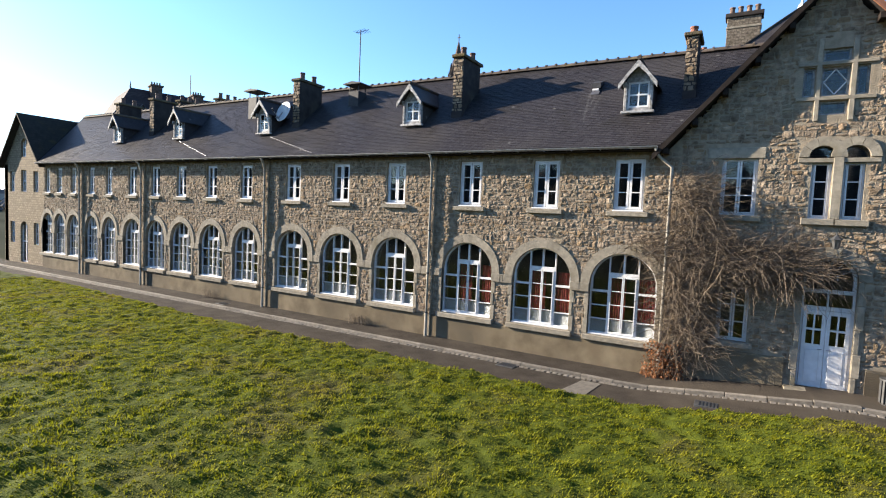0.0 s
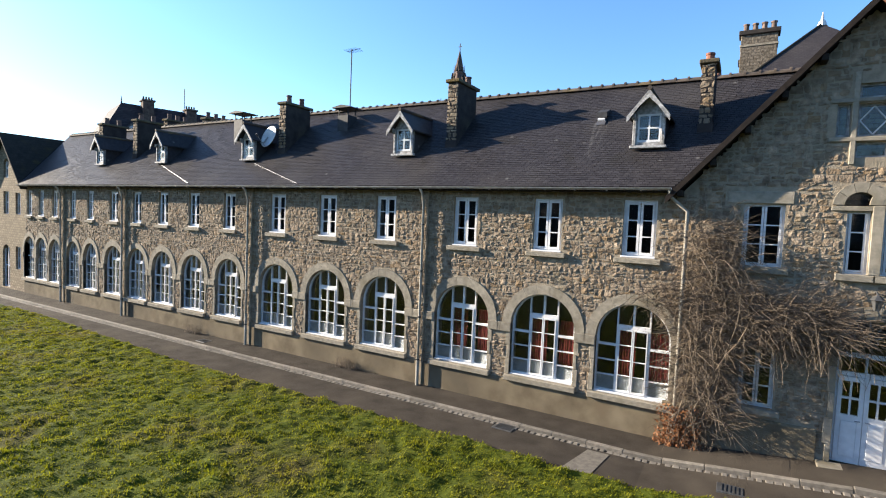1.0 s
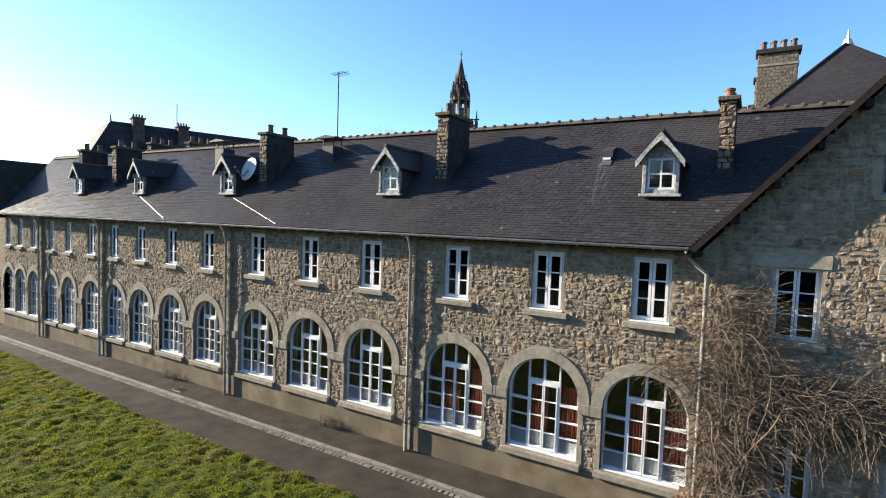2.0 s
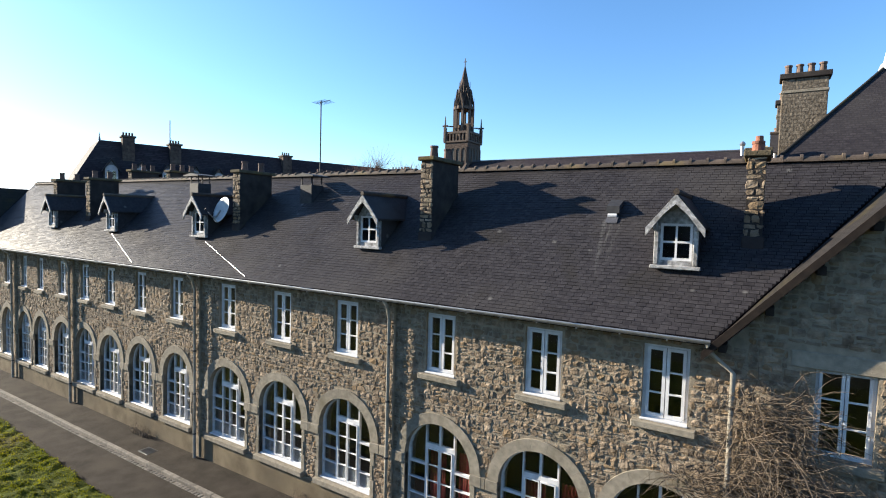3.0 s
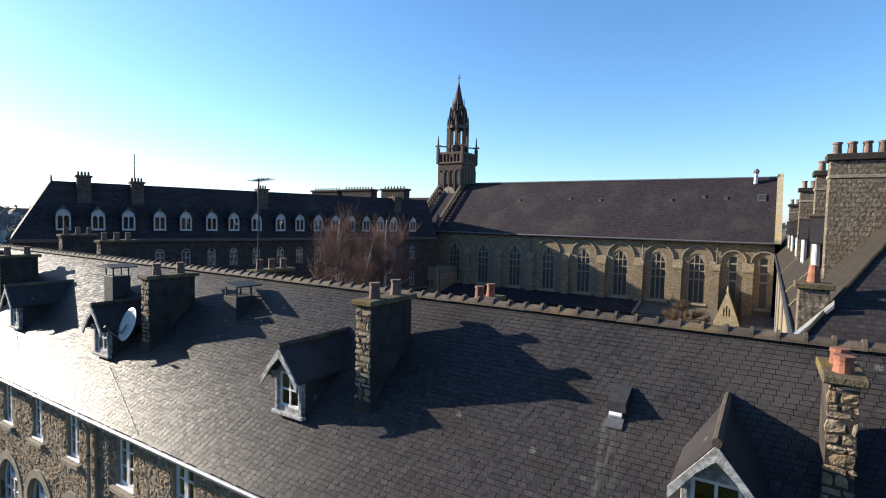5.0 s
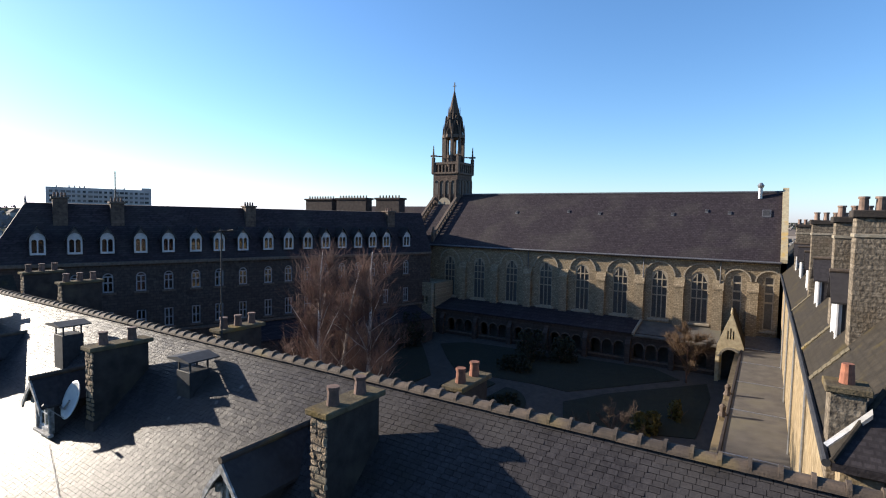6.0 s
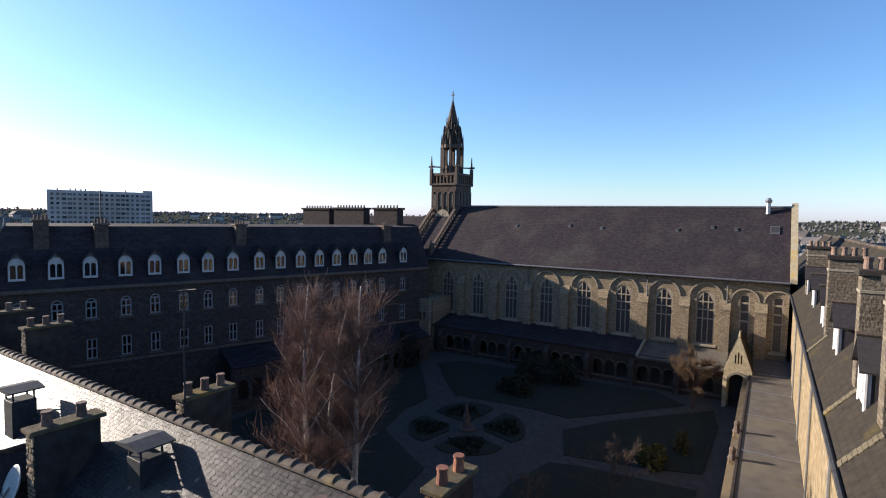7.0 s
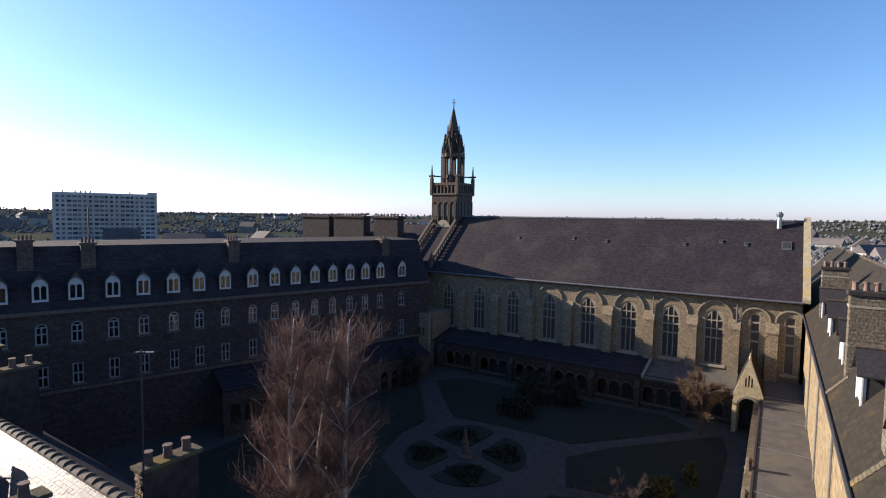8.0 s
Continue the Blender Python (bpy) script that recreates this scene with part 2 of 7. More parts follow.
FAR_WALL = material("far_house", [(0.24, 0.23, 0.215), (0.44, 0.43, 0.41)], 0.05, 0.9, 0, spread=0.4)
FAR_ROOF = material("far_roofs", [(0.06, 0.055, 0.06), (0.12, 0.10, 0.09)], 0.1, 0.9, 0, spread=0.4)
CONCRETE = material("apartment_concrete", [(0.30, 0.275, 0.27), (0.42, 0.39, 0.38)], 0.15, 0.9, 0.1, 2)
CONCRETE_DARK = material("apartment_panel", [(0.09, 0.083, 0.085), (0.15, 0.137, 0.137)], 0.2, 0.9, 0)
BIN = material("bin_steel", [(0.06, 0.06, 0.06), (0.10, 0.10, 0.10)], 5, 0.5, 0.1, metal=0.5)

def stained_slates(m, x0, y0, y1):
    """A pale wash that runs down the slates from a vent at x0, between two depths, and scattered lichen specks."""
    t = m.node_tree
    b = t.nodes["Principled BSDF"]
    geo, sep = t.nodes.new("ShaderNodeNewGeometry"), t.nodes.new("ShaderNodeSeparateXYZ")
    t.links.new(geo.outputs["Position"], sep.inputs[0])

    def span(socket, a, c):
        r = t.nodes.new("ShaderNodeMapRange")
        r.inputs["From Min"].default_value, r.inputs["From Max"].default_value = a, c
        t.links.new(socket, r.inputs["Value"])
        return r.outputs[0]

    def times(a, c):
        q = t.nodes.new("ShaderNodeMath")
        q.operation = "MULTIPLY"
        t.links.new(a, q.inputs[0])
        t.links.new(c, q.inputs[1])
        return q.outputs[0]

    streaks = t.nodes.new("ShaderNodeTexNoise")
    squash = t.nodes.new("ShaderNodeVectorMath")
    squash.operation = "MULTIPLY"
    squash.inputs[1].default_value = (9.0, 0.8, 0.8)
    t.links.new(geo.outputs["Position"], squash.inputs[0])
    t.links.new(squash.outputs[0], streaks.inputs["Vector"])
    streaks.inputs["Scale"].default_value, streaks.inputs["Detail"].default_value = 1.0, 6
    wash = times(times(span(sep.outputs["X"], x0 - 0.3, x0 - 0.1), span(sep.outputs["X"], x0 + 0.32, x0 + 0.1)), times(span(sep.outputs["Y"], y0, y1), span(sep.outputs["Y"], y1 + 0.12, y1)))
    wash = times(wash, span(streaks.outputs["Fac"], 0.46, 0.66))
    spots = t.nodes.new("ShaderNodeTexVoronoi")
    spots.inputs["Scale"].default_value = 1.15
    t.links.new(geo.outputs["Position"], spots.inputs["Vector"])
    dots = span(spots.outputs["Distance"], 0.085, 0.045)
    both = t.nodes.new("ShaderNodeMath")
    both.operation = "MAXIMUM"
    t.links.new(wash, both.inputs[0])
    t.links.new(dots, both.inputs[1])
    mix = t.nodes.new("ShaderNodeMix")
    mix.data_type = "RGBA"
    mix.inputs["B"].default_value = (0.13, 0.125, 0.118, 1)
    fade = t.nodes.new("ShaderNodeMath")
    fade.operation = "MULTIPLY"
    fade.inputs[1].default_value = 0.75
    t.links.new(both.outputs[0], fade.inputs[0])
    t.links.new(fade.outputs[0], mix.inputs["Factor"])
    t.links.new(b.inputs["Base Color"].links[0].from_socket, mix.inputs["A"])
    t.links.new(mix.outputs["Result"], b.inputs["Base Color"])


stained_slates(SLATE, -3.4, 0.2, 1.95)

for leafy in (GRASS, SHRUB, YELLOW_SHRUB, DEADLEAF):
    t = leafy.node_tree
    pb = t.nodes["Principled BSDF"]
    tr = t.nodes.new("ShaderNodeBsdfTranslucent")
    mx = t.nodes.new("ShaderNodeMixShader")
    mx.inputs[0].default_value = 0.45
    t.links.new(pb.inputs["Base Color"].links[0].from_socket, tr.inputs["Color"])
    t.links.new(pb.outputs[0], mx.inputs[1])
    t.links.new(tr.outputs[0], mx.inputs[2])
    t.links.new(mx.outputs[0], t.nodes["Material Output"].inputs["Surface"])

GLASS = bpy.data.materials.new("window_glass")
GLASS.use_nodes = True
_g = GLASS.node_tree.nodes["Principled BSDF"]
_g.inputs["Base Color"].default_value = (0.80, 0.84, 0.85, 1)
_g.inputs["Roughness"].default_value, _g.inputs["IOR"].default_value = 0.03, 1.45
_g.inputs["Transmission Weight"].default_value = 1.0


# ---- geometry helpers ----
class Geo:
    """Vertices and faces of one mesh."""

    def __init__(self):
        self.v, self.f = [], []

    def add(self, verts, faces):
        n = len(self.v)
        self.v += [tuple(p) for p in verts]
        self.f += [tuple(n + i for i in f) for f in faces]
        return self

    def box(self, x0, x1, y0, y1, z0, z1, c=0.0):
        if c <= 0:
            p = [(x, y, z) for z in (z0, z1) for x, y in ((x0, y0), (x1, y0), (x1, y1), (x0, y1))]
            return self.add(p, [(3, 2, 1, 0), (4, 5, 6, 7), (0, 1, 5, 4), (1, 2, 6, 5), (2, 3, 7, 6), (3, 0, 4, 7)])
        ring = lambda a, z: [(x0 + a, y0 + c, z), (x0 + c, y0 + a, z), (x1 - c, y0 + a, z), (x1 - a, y0 + c, z), (x1 - a, y1 - c, z), (x1 - c, y1 - a, z), (x0 + c, y1 - a, z), (x0 + a, y1 - c, z)]
        p = ring(c, z0) + ring(0, z0 + c) + ring(0, z1 - c) + ring(c, z1)
        f = [tuple(range(7, -1, -1)), tuple(range(24, 32))]
        for k in range(3):
            f += [(8 * k + i, 8 * k + (i + 1) % 8, 8 * k + 8 + (i + 1) % 8, 8 * k + 8 + i) for i in range(8)]
        return self.add(p, f)

    def extr(self, poly, a, b, axis="y"):
        """A polygon in x, z drawn out from y = a to b (axis x: a polygon in y, z; axis z: in x, y)."""
        n = len(poly)
        if axis == "y":
            p = [(u, a, w) for u, w in poly] + [(u, b, w) for u, w in poly]
        elif axis == "x":
            p = [(a, u, w) for u, w in poly] + [(b, u, w) for u, w in poly]
        else:
            p = [(u, w, a) for u, w in poly] + [(u, w, b) for u, w in poly]
        return self.add(p, [tuple(range(n)), tuple(range(2 * n - 1, n - 1, -1))] + [(i, n + i, n + (i + 1) % n, (i + 1) % n) for i in range(n)])

    def tube(self, pts, r0, r1=None, n=6):
        """A tapering tube along points."""
        r1 = r0 if r1 is None else r1
        base = len(self.v)
        pts = [Vector(p) for p in pts]
        for i, p in enumerate(pts):
            d = (pts[min(i + 1, len(pts) - 1)] - pts[max(i - 1, 0)]).normalized()
            u = d.cross(Vector((0, 0, 1)) if abs(d.z) < 0.9 else Vector((1, 0, 0))).normalized()
            w = d.cross(u)
            r = r0 + (r1 - r0) * i / max(1, len(pts) - 1)
            self.v += [tuple(p + r * (math.cos(6.2832 * k / n) * u + math.sin(6.2832 * k / n) * w)) for k in range(n)]
        for i in range(len(pts) - 1):
            self.f += [(base + i * n + k, base + i * n + (k + 1) % n, base + (i + 1) * n + (k + 1) % n, base + (i + 1) * n + k) for k in range(n)]
        if n > 3:
            self.f += [tuple(base + k for k in reversed(range(n))), tuple(base + (len(pts) - 1) * n + k for k in range(n))]
        return self

    def cone(self, x, y, z0, z1, r0, r1, n=12):
        p = [(x + r * math.cos(6.2832 * k / n), y + r * math.sin(6.2832 * k / n), z) for z, r in ((z0, r0), (z1, r1)) for k in range(n)]
        return self.add(p, [tuple(range(n - 1, -1, -1)), tuple(range(n, 2 * n))] + [(k, (k + 1) % n, n + (k + 1) % n, n + k) for k in range(n)])

    def mesh(self, name, mat, smooth=False):
        me = bpy.data.meshes.new(name)
        me.from_pydata(self.v, [], self.f)
        me.materials.append(mat)
        if smooth:
            me.polygons.foreach_set("use_smooth", [True] * len(me.polygons))
        me.update()
        return me


def part(name, geo, mat, parent, label="", smooth=False):
    """One mesh object under a thing or a part; geo may be a finished mesh."""
    me = geo if isinstance(geo, bpy.types.Mesh) else geo.mesh(name, mat, smooth)
    ob = new(name, me)
    ob.parent = parent
    return tagged(ob, label)


def thing(name, label, category, group="", kind="", m=None):
    ob = new(name)
    if m is not None:
        ob.matrix_basis = m
    return tagged(ob, label, category, group, kind)


def solo(name, geo, mat, label, category, group="", kind="", smooth=False):
    return tagged(new(name, geo if isinstance(geo, bpy.types.Mesh) else geo.mesh(name, mat, smooth)), label, category, group, kind)


def slab(name, mat, outer, holes, y0, y1):
    """A wall in x, z with openings through it, from y0 to y1."""
    cu = bpy.data.curves.new("outline", "CURVE")
    cu.dimensions, cu.fill_mode, cu.extrude = "2D", "BOTH", (y1 - y0) / 2
    for loop in [outer] + holes:
        s = cu.splines.new("POLY")
        s.points.add(len(loop) - 1)
        for q, (x, z) in zip(s.points, loop):
            q.co = (x, z, 0, 1)
        s.use_cyclic_u = True
    ob = bpy.data.objects.new("outline", cu)
    scene.collection.objects.link(ob)
    me = bpy.data.meshes.new_from_object(ob.evaluated_get(bpy.context.evaluated_depsgraph_get()))
    bpy.data.objects.remove(ob)
    bpy.data.curves.remove(cu)
    me.name = name
    for v in me.vertices:
        x, z, d = v.co
        v.co = (x, (y0 + y1) / 2 - d, z)
    me.materials.clear()
    me.materials.append(mat)
    me.update()
    return me


def rect(x0, x1, z0, z1):
    return [(x0, z0), (x1, z0), (x1, z1), (x0, z1)]


def arch(cx, r, z0, zs, n=14, point=1.0):
    """An arched opening: half width r, from z0, springing at zs."""
    return [(cx - r, z0), (cx + r, z0)] + [(cx + r * math.cos(math.pi * k / n), zs + point * r * math.sin(math.pi * k / n)) for k in range(n + 1)]


def wedge(cx, zs, r0, r1, a0, a1, n=3):
    """A voussoir's outline between two angles."""
    t = [a0 + (a1 - a0) * k / n for k in range(n + 1)]
    return [(cx + r1 * math.cos(a), zs + r1 * math.sin(a)) for a in t] + [(cx + r0 * math.cos(a), zs + r0 * math.sin(a)) for a in reversed(t)]


def bars(xs, zs, x0, x1, z0, z1, w, y0, y1, geo=None):
    """Upright bars at xs and level bars at zs inside a rectangle."""
    g = geo or Geo()
    for x in xs:
        g.box(x - w / 2, x + w / 2, y0, y1, z0, z1)
    for z in zs:
        g.box(x0, x1, y0 + 0.004, y1 - 0.004, z - w / 2, z + w / 2)
    return g


def panes(parent, cells, y, mesh_cache={}):
    for x0, x1, z0, z1 in cells:
        key = (round(x0, 3), round(x1, 3), round(z0, 3), round(z1, 3), y)
        if key not in mesh_cache:
            mesh_cache[key] = Geo().box(x0, x1, y - 0.003, y + 0.003, z0, z1).mesh("pane", GLASS)
        ob = part("pane", mesh_cache[key], GLASS, parent)
        ob.visible_shadow = False


rs = random.Random(8)


def stone_geo(g, a, b, c, d, y=0.0):
    j = lambda s: rs.uniform(-s, s)
    m = 0.015
    xs = [a + m, (a + b) / 2 + j(0.03), b - m]
    zs = [c + m, (c + d) / 2 + j(0.02), d - m]
    base = len(g.v)
    deep = rs.uniform(0.010, 0.034)
    for k, z in enumerate(zs):
        for i, x in enumerate(xs):
            edge = (i != 1) + (k != 1)
            g.v.append((x + j(0.022) + (0.012 if i == 0 else -0.012 if i == 2 else 0) * (edge == 2), y - max(0.006, deep * (1.0 - 0.33 * edge) + j(0.011)), z + j(0.02)))
    ring = [0, 1, 2, 5, 8, 7, 6, 3]
    for i in ring:
        px, _, pz = g.v[base + i]
        g.v.append((px + (0.006 if px > xs[1] else -0.006), y + 0.01, pz))
    q = base
    g.f += [(q, q + 1, q + 4, q + 3), (q + 1, q + 2, q + 5, q + 4), (q + 3, q + 4, q + 7, q + 6), (q + 4, q + 5, q + 8, q + 7)]
    for i in range(8):
        g.f.append((q + ring[i], q + 9 + i, q + 9 + (i + 1) % 8, q + ring[(i + 1) % 8]))


# ---- ground ----
def smooth(a, b, x):
    t = min(1, max(0, (x - a) / (b - a)))
    return t * t * (3 - 2 * t)


def rise(x):
    """The forecourt climbs a little towards the gabled wing."""
    return 0.10 * min(4.5, max(0.0, x + 0.8))


def yard(y):
    """The courtyard climbs towards the chapel."""
    return 1.55 * smooth(29, 44, y)


def far_height(x, y):
    d = math.hypot(x + 5, y - 20)
    h = -0.12 - 0.012 * max(0, min(d, 700) - 90)
    hill = 30 * smooth(350, 1500, d) * (0.8 + 0.35 * noise.noise(Vector((x * 0.0012, y * 0.0012, 0.3))))
    return h + hill + 4 * smooth(300, 700, d) * noise.noise(Vector((x * 0.006, y * 0.006, 2)))


g = Geo()
radii = [0, 30, 60, 90, 130, 180, 240, 320, 420, 540, 680, 840, 1020, 1240, 1500, 1900, 2600, 3600]
SEG = 96
for r in radii:
    for k in range(SEG):
        x, y = -5 + r * math.cos(6.28319 * k / SEG), 20 + r * math.sin(6.28319 * k / SEG)
        g.v.append((x, y, far_height(x, y)))
for i in range(len(radii) - 1):
    for k in range(SEG):
        g.f.append((i * SEG + k, i * SEG + SEG + k, i * SEG + SEG + (k + 1) % SEG, i * SEG + (k + 1) % SEG))
solo("ground", g, FAR_GREEN, "wide winter fields and hills reaching the horizon", "ground", kind="structure")


def strip(name, x0, x1, edge0, edge1, mat, label, category, dz, nx=120, ny=10, lump=0.0, kind="structure"):
    """A sheet of ground between two edges given as functions of x."""
    q = Geo()
    for i in range(nx + 1):
        x = x0 + (x1 - x0) * i / nx
        for j in range(ny + 1):
            y = edge0(x) + (edge1(x) - edge0(x)) * j / ny
            n = noise.noise(Vector((x * 2.6, y * 2.6, 0))) + 0.6 * noise.noise(Vector((x * 6, y * 6, 4)))
            q.v.append((x, y, rise(x) * smooth(-9, -3, y) + dz + lump * n))
    for i in range(nx):
        for j in range(ny):
            a = i * (ny + 1) + j
            q.f.append((a, a + ny + 1, a + ny + 2, a + 1))
    return solo(name, q, mat, label, category, kind=kind, smooth=lump > 0)


def lawn_edge(x):
    return -3.25 + 0.35 * noise.noise(Vector((x * 0.09, 1, 0))) + 0.1 * noise.noise(Vector((x * 1.7, 7, 0))) + 0.55 * smooth(18, 34, -x) + 0.4 * smooth(-2, 4, x)


strip("pavement", -60, 16, lambda x: -1.36, lambda x: 0.1, ASPHALT, "worn asphalt footway along the stone wall", "pavement", 0.02, 90, 3)
strip("road", -60, 16, lambda x: lawn_edge(x) - 0.25, lambda x: -1.56, ASPHALT, "narrow patched asphalt drive beside the lawn", "road", -0.03, 90, 5)
strip("lawn", -60, 16, lambda x: -26, lawn_edge, SOIL, "mown winter lawn with clumpy short grass", "lawn", 0.03, 560, 170, lump=0.085)

# grass blades on the lawn, denser near the drive's bend
rng = np.random.default_rng(5)
N = 380000
bx = rng.uniform(-34, 9, N)
by = -2.6 - 14.0 * rng.random(N)
keep = by < np.array([lawn_edge(x) + 0.06 for x in bx])
bx, by = bx[keep], by[keep]
g = Geo()
ang = rng.uniform(0, 6.283, len(bx))
hh = rng.uniform(0.03, 0.095, len(bx)) * (0.7 + 0.6 * np.array([noise.noise(Vector((x * 1.3, y * 1.3, 9))) for x, y in zip(bx, by)]).clip(-0.5, 1))
verts = []
for x, y, a, h in zip(bx, by, ang, hh):
    z = rise(x) * smooth(-9, -3, y) + 0.03 + 0.085 * (noise.noise(Vector((x * 2.6, y * 2.6, 0))) + 0.6 * noise.noise(Vector((x * 6, y * 6, 4)))) - 0.01
    c, s = math.cos(a), math.sin(a)
    w = 0.011 + 0.08 * h
    verts += [(x - w * c, y - w * s, z), (x + w * c, y + w * s, z), (x + 0.6 * h * s + 0.02, y - 0.6 * h * c, z + h)]
g.v = verts
g.f = [(3 * i, 3 * i + 1, 3 * i + 2) for i in range(len(verts) // 3)]
solo("grass", g, GRASS, "short tufted green grass blades on the lawn", "grass", kind="stuff")

# kerb stones and the gutter of setts beside the footway
kerb = thing("kerb", "row of worn granite kerb stones edging the footway", "kerb", kind="structure")
km = Geo().box(-0.468, 0.468, -1.51, -1.36, -0.1, 0.06, 0.012).mesh("kerb_stone", KERB)
x = -44.0
while x < 14:
    o = part("kerb_stone", km, KERB, kerb)
    o.location = (x + 0.47, 0, rise(x + 0.47) + 0.008 * noise.noise(Vector((x, 0, 0))))
    o.rotation_euler = (0, -math.atan((rise(x + 0.94) - rise(x)) / 0.94), 0)
    x += 0.945
rng2 = random.Random(3)
g = Geo()
x = -40.0
while x < 12:
    w = rng2.uniform(0.11, 0.17)
    g.box(x, x + w, -1.695, -1.54, rise(x) - 0.1, rise(x) - 0.012 + rng2.uniform(-0.008, 0.008), 0.012)
    x += 0.175
solo("drain_channel", g, KERB, "shallow channel of granite setts along the kerb", "drain channel", kind="stuff")
for k, (hx, hy) in enumerate(((-4.7, -1.75), (-19.5, -0.9), (1.0, -2.4))):
    cover = thing("manhole_cover", "square cast iron drain cover set in the asphalt", "drain cover", "drain covers", m=Matrix.Translation((hx, hy, rise(hx) + (0.022 if hy > -1.4 else -0.015))))
    part("rim", Geo().box(-0.3, 0.3, -0.22, 0.22, -0.05, 0.008, 0.004), BIN, cover)
    part("grate", bars([-0.2, -0.12, -0.04, 0.04, 0.12, 0.2], [], -0.25, 0.25, 0.006, 0.02, 0.03, -0.17, 0.17), BIN, cover)

# ---- main wing ----
XL, XG, XS, XR = -39.0, -0.8, -0.25, 7.1
APEX_X, APEX_Z = 3.15, 11.22
EAVE_Y, EAVE_Z, RIDGE_Y, RIDGE_Z, BACK_Y = -0.43, 6.97, 3.67, 10.73, 7.75
SL = (RIDGE_Z - EAVE_Z) / (RIDGE_Y - EAVE_Y)
UPPER = [-1.67, -4.33, -7.16, -10.44, -13.25, -16.03, -19.1, -21.65, -24.1, -26.4, -28.6, -31.0, -32.95, -35.1, -36.85, -38.4]
PIPES = [-8.68, -17.61, -27.4, -33.95]


def squeeze(i):
    """Bays grow narrower towards the far end."""
    return 1.0 if i < 6 else (0.88 if i < 11 else 0.74)


ZS, RA, RO = 2.64, 1.02, 1.31
low_holes, up_holes = [], []
for i, x in enumerate(UPPER):
    q = squeeze(i)
    low_holes.append([(x + (a - x) * q, b) for a, b in arch(x, RA, 1.0, ZS)])
    up_holes.append(rect(x - 0.45 * q, x + 0.45 * q, 4.98, 6.6))
front = slab("wall_south", MORTAR, [(XL, -0.3), (XS, -0.3), (XS, 7.22), (XG, 6.62), (XG - 0.25, 6.9), (XL, 6.9)], low_holes + up_holes, 0.0, 0.5)
tagged(new("wall_south", front), "long two-storey rubble granite wall with arched openings", "wall", kind="structure")
GL = lambda x: 6.87 + 1.10 * (x + 0.8) if x < APEX_X else 11.22 - 1.10 * (x - APEX_X)
DOOR_Z = 0.42
g_holes = [
    rect(0.98, 1.76, 1.4, 2.95), rect(0.84, 1.72, 4.98, 6.55),
    rect(2.93, 3.38, 4.95, 6.42), rect(3.62, 4.07, 4.95, 6.42),
    arch(3.155, 0.30, 6.52, 6.56, 10), arch(3.845, 0.30, 6.52, 6.56, 10),
    arch(3.56, 0.58, DOOR_Z, 3.36),
    rect(2.94, 3.30, 8.15, 8.92), rect(2.58, 2.84, 8.15, 8.9), rect(3.72, 3.98, 8.15, 8.9),
]
g_holes[7] = rect(2.98, 3.58, 8.15, 8.9)
g_holes += [rect(2.98, 3.58, 9.02, 9.36), rect(2.98, 3.58, 7.66, 8.02)]
gable = slab("wall_gable", MORTAR, [(XS, -0.3), (XR, -0.3), (XR, 6.62), (APEX_X, APEX_Z - 0.22), (XS, 7.22)], g_holes, 0.0, 0.5)
tagged(new("wall_gable", gable), "tall rubble granite gable wall with dressed openings", "wall", kind="structure")
for nm, geo in (("wall_back", Geo().box(XL - 5.7, 7.1, 7.2, 7.6, -0.3, 7.0)), ("wall_east", Geo().box(6.6, 7.1, 0.5, 7.2, -0.3, 7.0)), ("wall_west", Geo().box(XL - 5.7, XL - 5.2, 0.0, 7.2, -0.3, 6.9))):
    solo(nm, geo, STONE_FAR_X, "plain rubble granite wall closing the wing", "wall", kind="structure")
solo("floor_lower", Geo().box(XL - 5, 6.6, 0.5, 7.2, 0.2, 0.45), INSIDE_DARK, "dark ground floor inside the wing", "floor", kind="structure")
solo("floor_upper", Geo().box(XL - 5, 6.6, 0.5, 7.2, 4.05, 4.35), INSIDE_DARK, "dark upper floor inside the wing", "floor", kind="structure")
solo("partition", Geo().box(XL - 5, 6.6, 3.9, 4.1, 0.45, 6.9), INSIDE_DARK, "inner wall behind the windows", "wall", kind="structure")

# rendered plinth, returned round the openings
plinth = Geo()
plinth.extr([(-0.07, -0.3), (-0.07, 0.80), (-0.03, 0.85), (-0.002, 0.85), (-0.002, -0.3)], XL, -0.8, "x")
solo("plinth", plinth, RENDER, "smooth cement rendered plinth along the wall foot", "plinth", kind="structure")
for a, b in ((-0.78, 2.68), (4.44, 7.1)):
    solo("plinth", Geo().extr([(-0.07, -0.3), (-0.07, 1.08), (-0.03, 1.13), (-0.002, 1.13), (-0.002, -0.3)], a, b, "x"), RENDER, "cement rendered plinth under the gable", "plinth", kind="structure")


